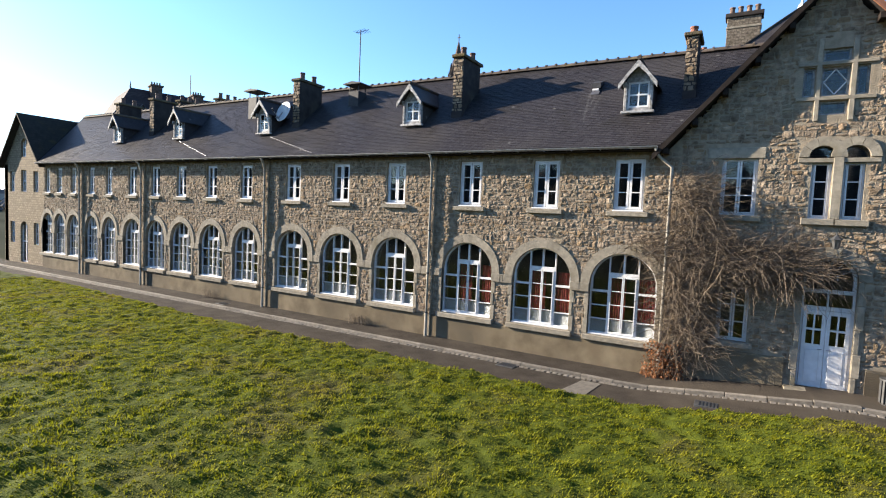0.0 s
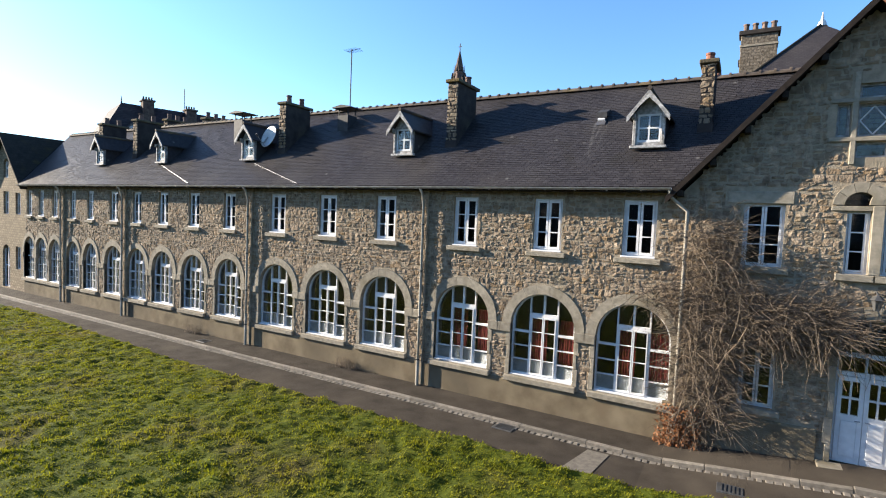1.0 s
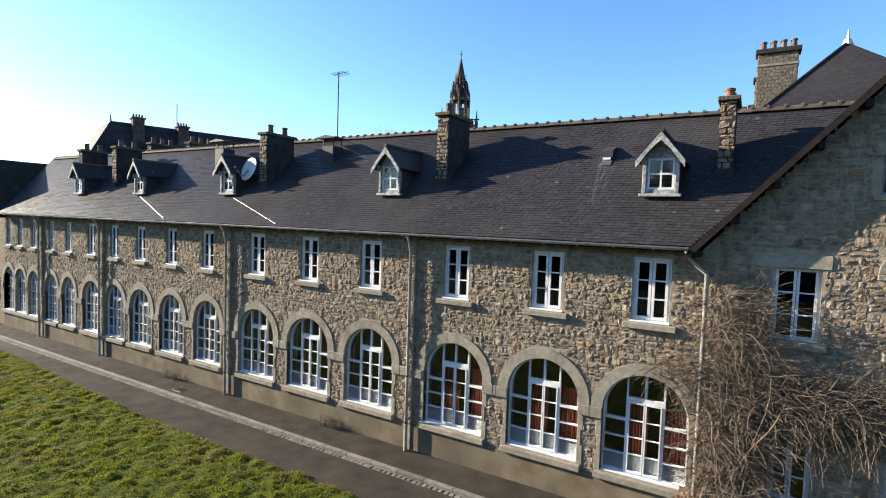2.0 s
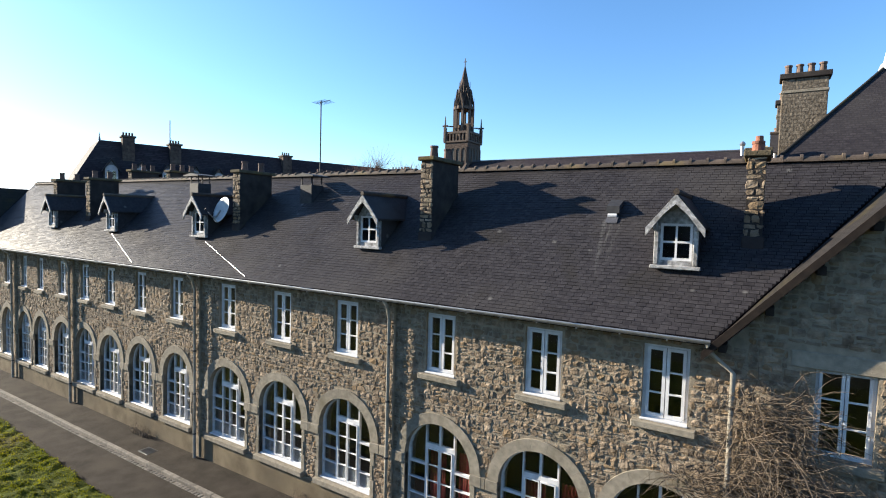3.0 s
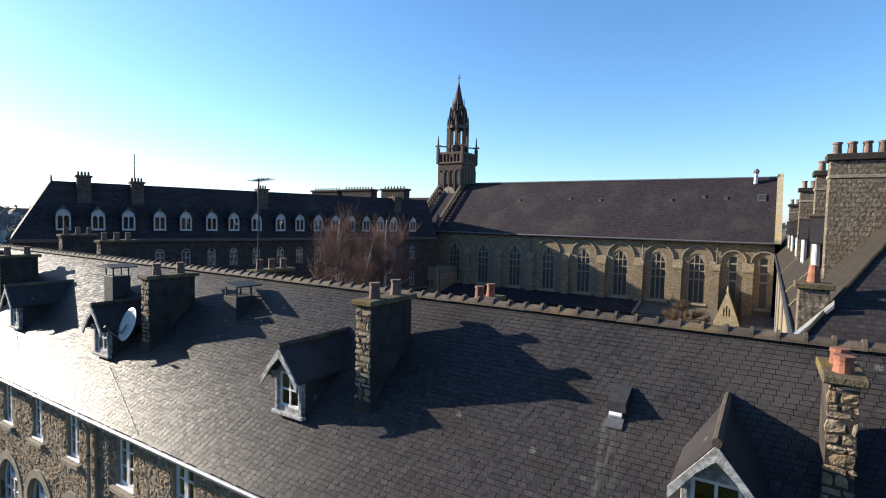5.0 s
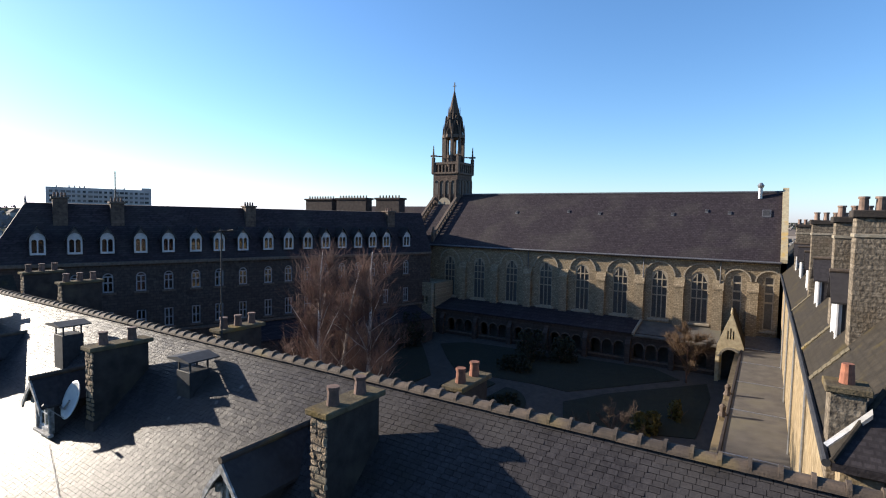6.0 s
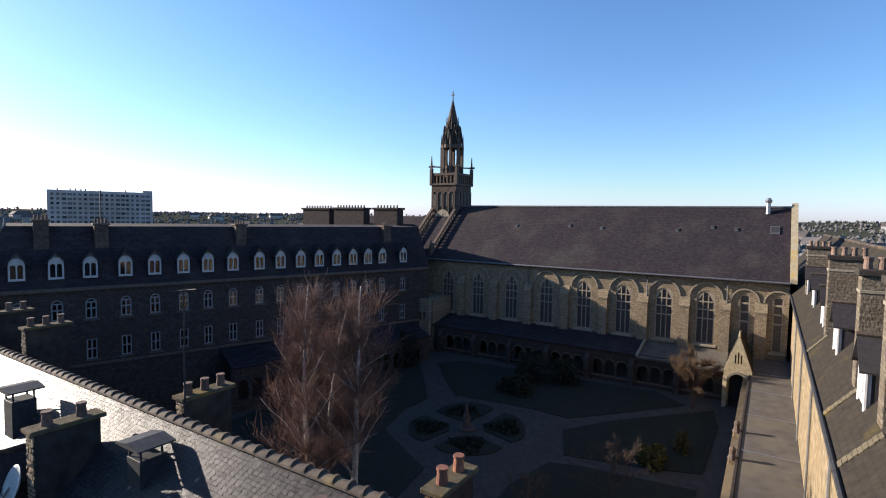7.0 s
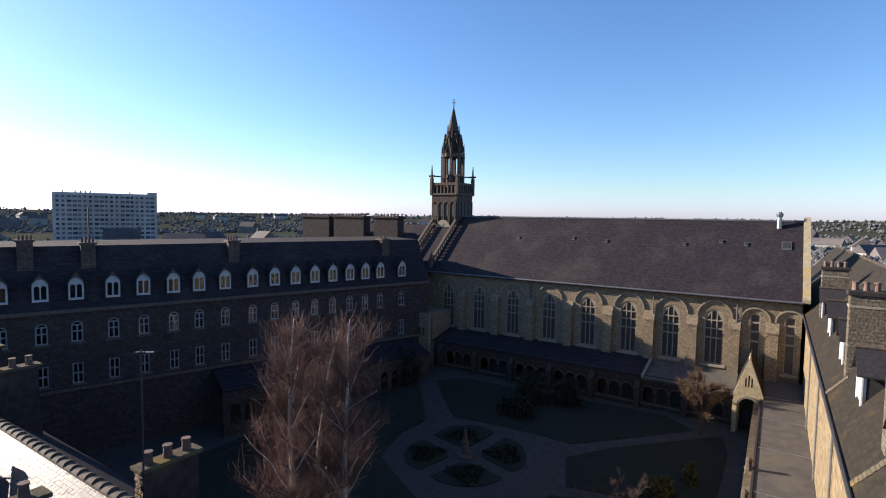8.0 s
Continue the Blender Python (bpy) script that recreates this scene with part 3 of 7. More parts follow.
def upper_window():
    w = thing("casement_window", "white two-leaf casement window with small panes and granite sill", "window", "upper windows", m=Matrix())
    part("window_frame", slab("window_frame", WHITE, rect(-0.45, 0.45, 4.98, 6.6), [rect(-0.385, 0.385, 5.05, 6.54)], 0.10, 0.19), WHITE, w)
    for s in (-1, 1):
        a, b = (-0.38, -0.008) if s < 0 else (0.008, 0.38)
        g = slab("casement", WHITE, rect(a, b, 5.055, 6.535), [rect(a + 0.065, b - 0.065, 5.13 + k * 0.457, 5.13 + k * 0.457 + 0.425) for k in range(3)], 0.085, 0.135)
        c = part("casement", g, WHITE, w)
        panes(c, [(a + 0.06, b - 0.06, 5.125 + k * 0.457, 5.56 + k * 0.457) for k in range(3)], 0.11)
    part("window_board", Geo().box(-0.46, 0.46, -0.02, 0.1, 4.975, 5.02, 0.01), WHITE, w)
    part("stone_sill", Geo().box(-0.62, 0.62, -0.13, 0.09, 4.82, 4.97, 0.015), DRESSED, w, "projecting granite sill")
    return w


def arched_window():
    w = thing("arched_window", "white arched window with glazed leaves in a granite arch", "window", "arched windows", m=Matrix())
    ri = RA - 0.05
    zc = lambda x: ZS + math.sqrt(max(0, ri * ri - x * x))
    curve = lambda a, b, z: [(a, z), (b, z)] + [(b + (a - b) * k / 6, zc(b + (a - b) * k / 6)) for k in range(7)]
    cells_side = [(1.08 + k * 0.44, 1.08 + k * 0.44 + 0.412) for k in range(3)]
    holes = []
    for s in (-1, 1):
        a, b = (-0.98, -0.462) if s < 0 else (0.462, 0.98)
        holes += [rect(a, b, p, q) for p, q in cells_side]
        holes += [curve(a + (0.03 if s < 0 else 0), b - (0 if s < 0 else 0.03), 2.44)]
        a, b = (-0.42, -0.03) if s < 0 else (0.03, 0.42)
        holes += [curve(a, b, 3.02), rect(-0.40, -0.005, 1.06, 2.90) if s < 0 else rect(0.005, 0.40, 1.06, 2.90)]
    part("window_frame", slab("window_frame", WHITE, arch(0, RA, 1.0, ZS), holes, 0.14, 0.24), WHITE, w)
    for s in (-1, 1):
        a, b = (-0.395, -0.008) if s < 0 else (0.008, 0.395)
        rows = [(1.12 + k * 0.44, 1.12 + k * 0.44 + 0.422) for k in range(4)]
        leaf = part("casement", slab("casement", WHITE, rect(a, b, 1.065, 2.895), [rect(a + 0.03, b - 0.03, p, q) for p, q in rows], 0.12, 0.175), WHITE, w)
        panes(leaf, [(a + 0.05, b - 0.05, p - 0.005, q + 0.005) for p, q in rows], 0.15)
        a, b = (-0.95, -0.50) if s < 0 else (0.50, 0.95)
        panes(w, [(a - 0.005, b + 0.005, p - 0.005, q + 0.005) for p, q in cells_side], 0.19)
        for q in (curve(a, b, 2.45), curve(-0.43 if s < 0 else 0.03, -0.03 if s < 0 else 0.43, 3.01)):
            o = part("pane", Geo().extr(q, 0.187, 0.193), GLASS, w)
            o.visible_shadow = False
    part("kick_panel", Geo().box(-0.97, 0.97, 0.205, 0.22, 1.04, 1.50), DORMER_PAINT, w, "grey panel behind the lowest panes")
    part("window_board", Geo().box(-1.0, 1.0, 0.0, 0.14, 1.0, 1.04, 0.01), WHITE, w)
    part("stone_sill", Geo().box(-1.15, 1.15, -0.16, 0.13, 0.82, 0.99, 0.015), DRESSED, w, "long projecting granite sill")
    n = 9
    for k in range(n):
        a0, a1 = math.pi * k / n + 0.0015, math.pi * (k + 1) / n - 0.0015
        part("voussoir", Geo().extr(wedge(0, ZS, RA, RO, a0, a1), -0.045, 0.13), DRESSED, w)
    for s in (-1, 1):
        for k, (p, q) in enumerate(((1.0, 1.5), (1.51, 1.93), (1.94, 2.34))):
            e = 0.10 + 0.05 * ((k + 1) % 2)
            part("jamb_stone", Geo().box(*sorted((s * RA, s * (RA + e))), -0.03, 0.13, p, q, 0.01), DRESSED, w)
        part("impost", Geo().box(*sorted((s * RA, s * 1.36)), -0.075, 0.13, 2.35, ZS - 0.004, 0.012), DRESSED, w)
    return w


uw, aw = upper_window(), arched_window()
for i, x in enumerate(UPPER):
    for src in (uw, aw):
        o = src if i == 0 else copy_thing(src, Matrix.Translation((x, 0, 0)))
        o.matrix_basis = Matrix.Translation((x, 0, 0)) @ Matrix.Diagonal((squeeze(i), 1, 1, 1))

# red curtains behind the nearer arched windows
for i in (0, 1, 2):
    for s in (-1, 1):
        g = Geo()
        x0 = UPPER[i] + (0.46 if s > 0 else -0.45)
        pts = [(x0 + 0.5 * k / 20, 0.42 + 0.05 * math.sin(k * 1.9)) for k in range(21)]
        for z in (0.5, 2.85):
            g.v += [(a, b, z) for a, b in pts]
        g.f = [(k, k + 1, 22 + k, 21 + k) for k in range(20)]
        c = solo("curtain", g, CURTAIN, "red folded curtain hanging behind an arched window", "curtain", "curtains", smooth=True)
        c.modifiers.new("cloth", "SOLIDIFY").thickness = 0.01

# string of impost blocks between neighbouring arches
for i in range(len(UPPER) - 1):
    a, b = UPPER[i + 1] + 1.365 * squeeze(i + 1), UPPER[i] - 1.365 * squeeze(i)
    if b - a < 0.9 and b > a + 0.03:
        solo("impost_band", Geo().box(a, b, -0.072, 0.0, 2.35, ZS - 0.004, 0.012), DRESSED, "dressed granite band between two arches", "band", "impost bands", kind="structure")


# roof
def plate(name, corners, mat, label, t=0.12, category="roof"):
    """A flat roof slope with thickness from its corners, the underside straight below."""
    n = len(corners)
    q = Geo()
    q.add([*corners, *[(a, b, c - t) for a, b, c in corners]], [tuple(range(n)), tuple(range(2 * n - 1, n - 1, -1))] + [(i, n + i, n + (i + 1) % n, (i + 1) % n) for i in range(n)])
    return solo(name, q, mat, label, category, kind="structure")


zf = lambda y: EAVE_Z + SL * (y - EAVE_Y)
plate("roof_south", [(-38.9, EAVE_Y, EAVE_Z - 0.03), (-0.78, EAVE_Y, EAVE_Z - 0.03), (2.62, RIDGE_Y, RIDGE_Z - 0.03), (-41.6, RIDGE_Y, RIDGE_Z - 0.03)], SLATE_BED, "steep dark slate roof slope above the long wall")
plate("roof_north", [(-41.6, RIDGE_Y, RIDGE_Z - 0.03), (2.62, RIDGE_Y, RIDGE_Z - 0.03), (2.62, BACK_Y, EAVE_Z), (-41.6, BACK_Y, EAVE_Z)], SLATE_FAR_X, "dark slate slope facing the courtyard")
solo("soffit", Geo().box(-38.9, -0.8, EAVE_Y + 0.02, 0.0, 6.80, 6.86), TIMBER, "dark boarded soffit under the eaves", "soffit", kind="structure")

# gabled wing's roof
plate("roof_gable_west", [(-0.95, -0.42, 6.71), (APEX_X, -0.42, APEX_Z), (APEX_X, 8.2, APEX_Z), (-0.95, 8.2, 6.71)], SLATE_GABLE, "mossy slate slope of the gabled wing", 0.14)
plate("roof_gable_east", [(APEX_X, -0.42, APEX_Z), (7.3, -0.42, 6.66), (7.3, 8.2, 6.66), (APEX_X, 8.2, APEX_Z)], SLATE_GABLE, "slate slope of the gabled wing away from the sun", 0.14)
verge = thing("bargeboards", "timber bargeboards along the gable verge, one shade-brown, one sunlit orange", "bargeboard", kind="structure")
for s in (-1, 1):
    x1 = -1.0 if s < 0 else 7.3
    z1 = 6.66
    q = Geo().add([(x1, -0.46, z1 - 0.17), (APEX_X, -0.46, APEX_Z - 0.16), (APEX_X, -0.46, APEX_Z + 0.02), (x1, -0.46, z1 + 0.02), (x1, -0.40, z1 - 0.17), (APEX_X, -0.40, APEX_Z - 0.16), (APEX_X, -0.40, APEX_Z + 0.02), (x1, -0.40, z1 + 0.02)], [(0, 1, 2, 3), (7, 6, 5, 4), (0, 4, 5, 1), (2, 6, 7, 3), (0, 3, 7, 4)])
    # left board gets the shaded tone, right board the sunlit one
    part("bargeboard", q, TIMBER if s < 0 else TIMBER_LIT, verge)
for k in range(1, 6):
    for s in (-1, 1):
        xx = APEX_X + s * (0.2 + 0.72 * k)
        part("purlin_end", Geo().box(xx - 0.07, xx + 0.07, -0.39, 0.02, GL(xx) - 0.34, GL(xx) - 0.18, 0.01), TIMBER, verge)

# far gabled wing at the other end
FX, FZ, FH = -41.8, 10.3, 2.95
holes = [rect(FX - 0.4, FX + 0.4, 5.0, 6.5), rect(FX - 2.1, FX - 1.4, 5.0, 6.4), rect(FX + 1.4, FX + 2.1, 5.0, 6.4), arch(FX, 0.55, 0.1, 2.4, 8), rect(FX - 2.1, FX - 1.4, 1.4, 2.9), rect(FX + 1.4, FX + 2.1, 1.4, 2.9), arch(FX, 0.35, 7.4, 8.3, 8)]
tagged(new("wall_far_gable", slab("wall_far_gable", STONE_FAR_X, [(FX - FH, -0.3), (XL, -0.3), (XL, 6.9), (FX, FZ), (FX - FH, 6.9)], holes, 0.0, 0.5)), "far rubble gable wall closing the long facade", "wall", kind="structure")
plate("roof_far_gable", [(FX - FH - 0.15, -0.4, 6.75), (FX, -0.4, FZ + 0.05), (FX, 7.6, FZ + 0.05), (FX - FH - 0.15, 7.6, 6.75)], SLATE_FAR_Y, "slate slope of the far gable")
plate("roof_far_gable", [(FX, -0.4, FZ + 0.05), (FX + FH + 0.15, -0.4, 6.75), (FX + FH + 0.15, 7.6, 6.75), (FX, 7.6, FZ + 0.05)], SLATE_FAR_Y, "slate slope of the far gable")
for a, b, z0, z1 in ((FX - 0.4, FX + 0.4, 5.0, 6.5), (FX - 2.1, FX - 1.4, 5.0, 6.4), (FX + 1.4, FX + 2.1, 5.0, 6.4), (FX - 2.1, FX - 1.4, 1.4, 2.9), (FX + 1.4, FX + 2.1, 1.4, 2.9), (FX - 0.55, FX + 0.55, 0.1, 3.0), (FX - 0.35, FX + 0.35, 7.4, 8.7)):
    w = thing("gable_window", "white framed window in the far gable", "window", "far gable windows")
    m_ = (a + b) / 2
    part("window_frame", bars([a + 0.04, m_, b - 0.04], [z0 + 0.04, (z0 + z1) / 2, z1 - 0.04], a, b, z0, z1, 0.08, 0.12, 0.2), WHITE, w)
    panes(w, [(a + 0.05, m_ - 0.03, z0, z1), (m_ + 0.03, b - 0.05, z0, z1)], 0.16)


# gutter and pipes
def gutter(name, x0, x1, y, z, label):
    th = thing(name, label, "gutter", kind="structure")
    prof = [(y + 0.075 * math.cos(a), z + 0.075 * math.sin(a)) for a in [math.pi + math.pi * k / 8 for k in range(9)]] + [(y + 0.06 * math.cos(a), z + 0.06 * math.sin(a)) for a in [2 * math.pi - math.pi * k / 8 for k in range(9)]]
    part("channel", Geo().extr(prof, x0, x1, "x"), ZINC, th)
    br = Geo().box(-0.012, 0.012, y - 0.085, y + 0.1, z - 0.09, z - 0.072).mesh("bracket", ZINC)
    k = x0 + 0.4
    while k < x1:
        o = part("bracket", br, ZINC, th)
        o.location.x = k
        k += 0.9
    return th


gutter("eaves_gutter", -38.9, -0.85, EAVE_Y - 0.06, EAVE_Z - 0.06, "half-round zinc gutter along the slate eaves")
for px in PIPES + [-0.45]:
    dp = thing("drainpipe", "cream painted drainpipe fixed down the stone wall", "drainpipe", "drainpipes")
    top = (px - 0.45, EAVE_Y - 0.06, EAVE_Z - 0.12) if px == -0.45 else (px, EAVE_Y - 0.06, EAVE_Z - 0.12)
    part("pipe", Geo().tube([top, (top[0], -0.35, 6.7), (px, -0.22, 6.3), (px, -0.22, 2.6), (px, -0.22, 0.05)], 0.048, n=8), PIPE_PAINT, dp, smooth=True)
    for z in (0.9, 2.4, 4.0, 5.6):
        part("clamp", Geo().cone(px, -0.22, z, z + 0.05, 0.062, 0.062, 10), METAL_DARK, dp)
    part("cast_foot", Geo().cone(px, -0.22, 0.0, 0.9 if px > -9 else 1.4, 0.06, 0.06, 10), PIPE_PAINT, dp)
for px in PIPES:
    solo("pilaster", Geo().box(px - 0.10, px + 0.10, -0.10, 0.0, -0.2, 6.82, 0.02), MORTAR, "shallow rubble pier beside the drainpipe", "pier", "wall piers", kind="structure")


# ---- roof furniture of the main wing ----
def dormer(x):
    """Built round its own origin: front at y = 0.62."""
    d = thing("dormer", "small gabled slate dormer with flaking white bargeboards", "dormer", "roof dormers", m=Matrix())
    yf, zb, ze, za, hw = 0.76, 8.20, 9.12, 9.70, 0.45
    yb = lambda z: EAVE_Y + (z - EAVE_Z) / SL
    fr = slab("front", WEATHERED, [(-hw, zb), (hw, zb), (hw, ze), (0, ze + 0.62), (-hw, ze)], [rect(-0.34, 0.34, zb + 0.12, zb + 0.92)], yf, yf + 0.09)
    part("front", fr, WEATHERED, d)
    sash = part("window", slab("window", WHITE, rect(-0.34, 0.34, zb + 0.12, zb + 0.92), [rect(a, b, c, e_) for a, b in ((-0.285, -0.022), (0.022, 0.285)) for c, e_ in ((zb + 0.175, zb + 0.498), (zb + 0.542, zb + 0.865))], yf + 0.02, yf + 0.06), WHITE, d)
    panes(sash, [(-0.30, -0.02, zb + 0.17, zb + 0.50), (0.02, 0.30, zb + 0.17, zb + 0.50), (-0.30, -0.02, zb + 0.54, zb + 0.87), (0.02, 0.30, zb + 0.54, zb + 0.87)], yf + 0.04)
    part("sill", Geo().box(-0.54, 0.54, yf - 0.10, yf + 0.04, zb - 0.07, zb + 0.01, 0.012), WEATHERED, d)
    for s in (-1, 1):
        part("pilaster", Geo().box(*sorted((s * 0.37, s * 0.47)), yf - 0.05, yf, zb + 0.02, ze - 0.05, 0.012), WEATHERED, d)
        part("bracket", Geo().box(*sorted((s * 0.40, s * 0.50)), yf - 0.14, yf, ze - 0.16, ze + 0.02, 0.02), WEATHERED, d)
        part("cheek", Geo().extr([(yf + 0.09, zb), (yf + 0.09, ze), (yb(ze), ze), (yb(zb) + 0.05, zb)], *sorted((s * 0.42, s * 0.45)), "x"), SLATE, d, "slate hung cheek")
        e = 0.60
        zl = za - 0.70
        roof = Geo().add([(0, yf - 0.28, za + 0.08), (s * e, yf - 0.28, zl + 0.05), (s * e, yb(zl) + 0.1, zl + 0.05), (0, yb(za) + 0.15, za + 0.08),
                          (0, yf - 0.28, za + 0.02), (s * e, yf - 0.28, zl - 0.01), (s * e, yb(zl) + 0.1, zl - 0.01), (0, yb(za) + 0.15, za + 0.02)],
                         [(0, 1, 2, 3), (7, 6, 5, 4), (0, 4, 5, 1), (1, 5, 6, 2), (2, 6, 7, 3)])
        part("roof_slope", roof, SLATE, d)
        part("bargeboard", Geo().add([(0, yf - 0.32, za + 0.05), (s * (e + 0.02), yf - 0.32, zl + 0.02), (s * (e + 0.02), yf - 0.32, zl - 0.16), (s * 0.26, yf - 0.32, za - 0.40), (0, yf - 0.32, za - 0.17),
                                      (0, yf - 0.27, za + 0.05), (s * (e + 0.02), yf - 0.27, zl + 0.02), (s * (e + 0.02), yf - 0.27, zl - 0.16), (s * 0.26, yf - 0.27, za - 0.40), (0, yf - 0.27, za - 0.17)],
                                     [(0, 1, 2, 3, 4), (9, 8, 7, 6, 5), (0, 5, 6, 1), (1, 6, 7, 2), (2, 7, 8, 3), (3, 8, 9, 4)]), WEATHERED, d, "flaking white bargeboard")
    # sheet added so the dormer pane looks into darkness
    part("attic_dark", Geo().box(-0.42, 0.42, yf + 0.55, yf + 0.58, zb + 0.45, ze), INSIDE_DARK, d, "dark sheet standing for the unlit attic")
    part("ridge_roll", Geo().tube([(0, yf - 0.33, za + 0.09), (0, yb(za) + 0.2, za + 0.09)], 0.07, n=8), RIDGE, d)
    return d


DORMERS = [-1.70, -10.30, -18.85, -25.55, -31.5]
d0 = dormer(0)
for i, x in enumerate(DORMERS):
    o = d0 if i == 0 else copy_thing(d0, Matrix())
    o.matrix_basis = Matrix.Translation((x, 0, 0)) @ Matrix.Diagonal((0.94 if i < 3 else 0.85, 1, 1, 1))


def chimney(x, y0, y1, top, pots, w=0.43, potcol=POT, label="granite chimney stack with rendered flanks and clay pots", zb=7.5, tall=0.34):
    c = thing("chimney", label, "chimney", "chimney stacks")
    # core colour holds the flank's shade
    part("core", Geo().box(x + 0.02, x + w - 0.02, y0 + 0.015, y1 - 0.02, zb, top - 0.12), CEMENT_SIDE, c, "rendered flank with its shade in the colour")
    rg = random.Random(int(x * 50))
    z = zf(y0) + 0.22 if y0 < RIDGE_Y else 9.2
    # dark band also paints the dormer's shadow on the chimney foot
    part("flashing", Geo().box(x - 0.02, x + w + 0.02, y0 - 0.02, y1 + 0.05, zb, z, 0.01), DARK_STONE, c, "flashing at the roof, coloured dark as in the dormer shadow")
    while z < top - 0.14:
        h = min(rg.uniform(0.10, 0.19), top - 0.125 - z)
        if h < 0.05:
            break
        cuts = [0.0] + sorted(rg.uniform(0.15, 0.85) for _ in range(rg.choice((1, 1, 2)))) + [1.0]
        for p, q in zip(cuts[:-1], cuts[1:]):
            if (q - p) * w < 0.08:
                continue
            one = Geo()
            stone_geo(one, p * w, q * w, 0, h - 0.008)
            part("stone", one, STONE, c).matrix_basis = Matrix.Translation((x, y0 + 0.02, z))
        z += h
    part("cap_slab", Geo().box(x - 0.07, x + w + 0.07, y0 - 0.07, y1 + 0.1, top - 0.12, top, 0.02), CAP_STONE, c, "mossy capping slab")
    for k in range(pots):
        py = y0 + (y1 - y0) * (k + 0.5) / pots
        part("pot", Geo().cone(x + w / 2, py, top - 0.01, top + tall, 0.13, 0.10, 12).cone(x + w / 2, py, top + tall - 0.05, top + tall + 0.01, 0.125, 0.125, 12), potcol, c)
    return c


DARKPOT = material("sooty_pot", [(0.06, 0.035, 0.028), (0.14, 0.08, 0.06)], 8, 0.85, 0.2, 40, spread=0.3)
chimney(-0.48, 1.42, 2.45, 10.70, 2, w=0.37, tall=0.22)
chimney(-8.76, 1.22, 2.75, 10.90, 2, potcol=DARKPOT)
chimney(-17.45, 1.22, 2.75, 10.76, 2, potcol=DARKPOT)
chimney(-29.2, 1.30, 2.7, 10.72, 2, potcol=DARKPOT)
chimney(-32.8, 1.30, 2.7, 10.70, 2, potcol=DARKPOT)
chimney(-16.75, 4.60, 6.2, 10.75, 3, potcol=DARKPOT, zb=6.8)
chimney(-8.0, 4.75, 6.1, 10.55, 2, zb=6.8)
chimney(-27.8, 4.6, 6.2, 11.35, 3, potcol=DARKPOT, zb=6.8)
chimney(-31.7, 4.6, 6.2, 11.5, 3, potcol=DARKPOT, zb=6.8)


def hood(x, y, w, top):
    h = thing("chimney_hood", "dark sheet metal flue with a raised flat cover", "flue", "metal flues")
    part("shaft", Geo().box(x - w / 2, x + w / 2, y - w / 2, y + w / 2, 8.6, top - 0.38, 0.01), METAL_DARK, h)
    for sx in (-1, 1):
        for sy in (-1, 1):
            part("post", Geo().box(x + sx * w * 0.42 - 0.02, x + sx * w * 0.42 + 0.02, y + sy * w * 0.42 - 0.02, y + sy * w * 0.42 + 0.02, top - 0.38, top - 0.06), METAL_DARK, h)
    part("cover", Geo().extr([(x - w * 0.85, top - 0.08), (x + w * 0.85, top - 0.08), (x + w * 0.85, top - 0.04), (x, top + 0.05), (x - w * 0.85, top - 0.04)], y - w * 0.75, y + w * 0.75), METAL_DARK, h)
    return h


hood(-21.3, 2.4, 0.62, 10.75)
hood(-14.75, 2.7, 0.60, 10.62)
v = thing("roof_vent", "small lead roof vent with a pale stained outlet", "roof vent")
part("hood", Geo().extr([(1.86, 9.20), (1.86, 9.38), (2.35, 9.56), (2.35, 9.45)], -3.44, -3.12, "x"), METAL_DARK, v)
part("pipe", Geo().tube([(-3.4, 1.88, 9.14), (-3.18, 1.88, 9.14)], 0.05, n=8), WHITE, v)
part("apron", Geo().add([(-3.42, 1.72, zf(1.72) + 0.02), (-3.14, 1.72, zf(1.72) + 0.02), (-3.14, 1.88, zf(1.88) + 0.025), (-3.42, 1.88, zf(1.88) + 0.025), (-3.42, 1.72, zf(1.72)), (-3.14, 1.72, zf(1.72)), (-3.14, 1.88, zf(1.88)), (-3.42, 1.88, zf(1.88))], [(0, 1, 2, 3), (0, 4, 5, 1), (1, 5, 6, 2), (3, 2, 6, 7), (0, 3, 7, 4)]), LEAD, v)

v.matrix_basis = Matrix.Translation((-0.10, 0.17, 0.17 * SL))

# satellite dish on the third dormer
ds = thing("satellite_dish", "round pale satellite dish on a wall arm", "satellite dish")
dm = look((-17.86, 1.05, 9.22), (-17.86 - 0.3, 1.05 - 2.85, 9.22 + 1.05))
g = Geo()
for i in range(7):
    r = 0.47 * i / 6
    for k in range(28):
        g.v.append(tuple(dm @ Vector((r * math.cos(6.2832 * k / 28), r * 1.1 * math.sin(6.2832 * k / 28), -0.14 * (i / 6) ** 2 + 0.10))))
for i in range(6):
    g.f += [(i * 28 + k, i * 28 + (k + 1) % 28, i * 28 + 28 + (k + 1) % 28, i * 28 + 28 + k) for k in range(28)]
o = part("reflector", g, DISH, ds, smooth=True)
o.modifiers.new("thick", "SOLIDIFY").thickness = 0.02
part("arm", Geo().tube([(-18.32, 0.95, 8.95), (-18.05, 0.95, 8.95), (-17.9, 1.02, 9.2)], 0.03, n=6), ZINC, ds)
part("feed_arm", Geo().tube([tuple(dm @ Vector((0, -0.5, -0.02))), tuple(dm @ Vector((0, -0.25, -0.55)))], 0.014, n=6), ZINC, ds)
part("feed_horn", Geo().tube([tuple(dm @ Vector((0, -0.25, -0.50))), tuple(dm @ Vector((0, -0.2, -0.62)))], 0.04, n=8), METAL_DARK, ds)

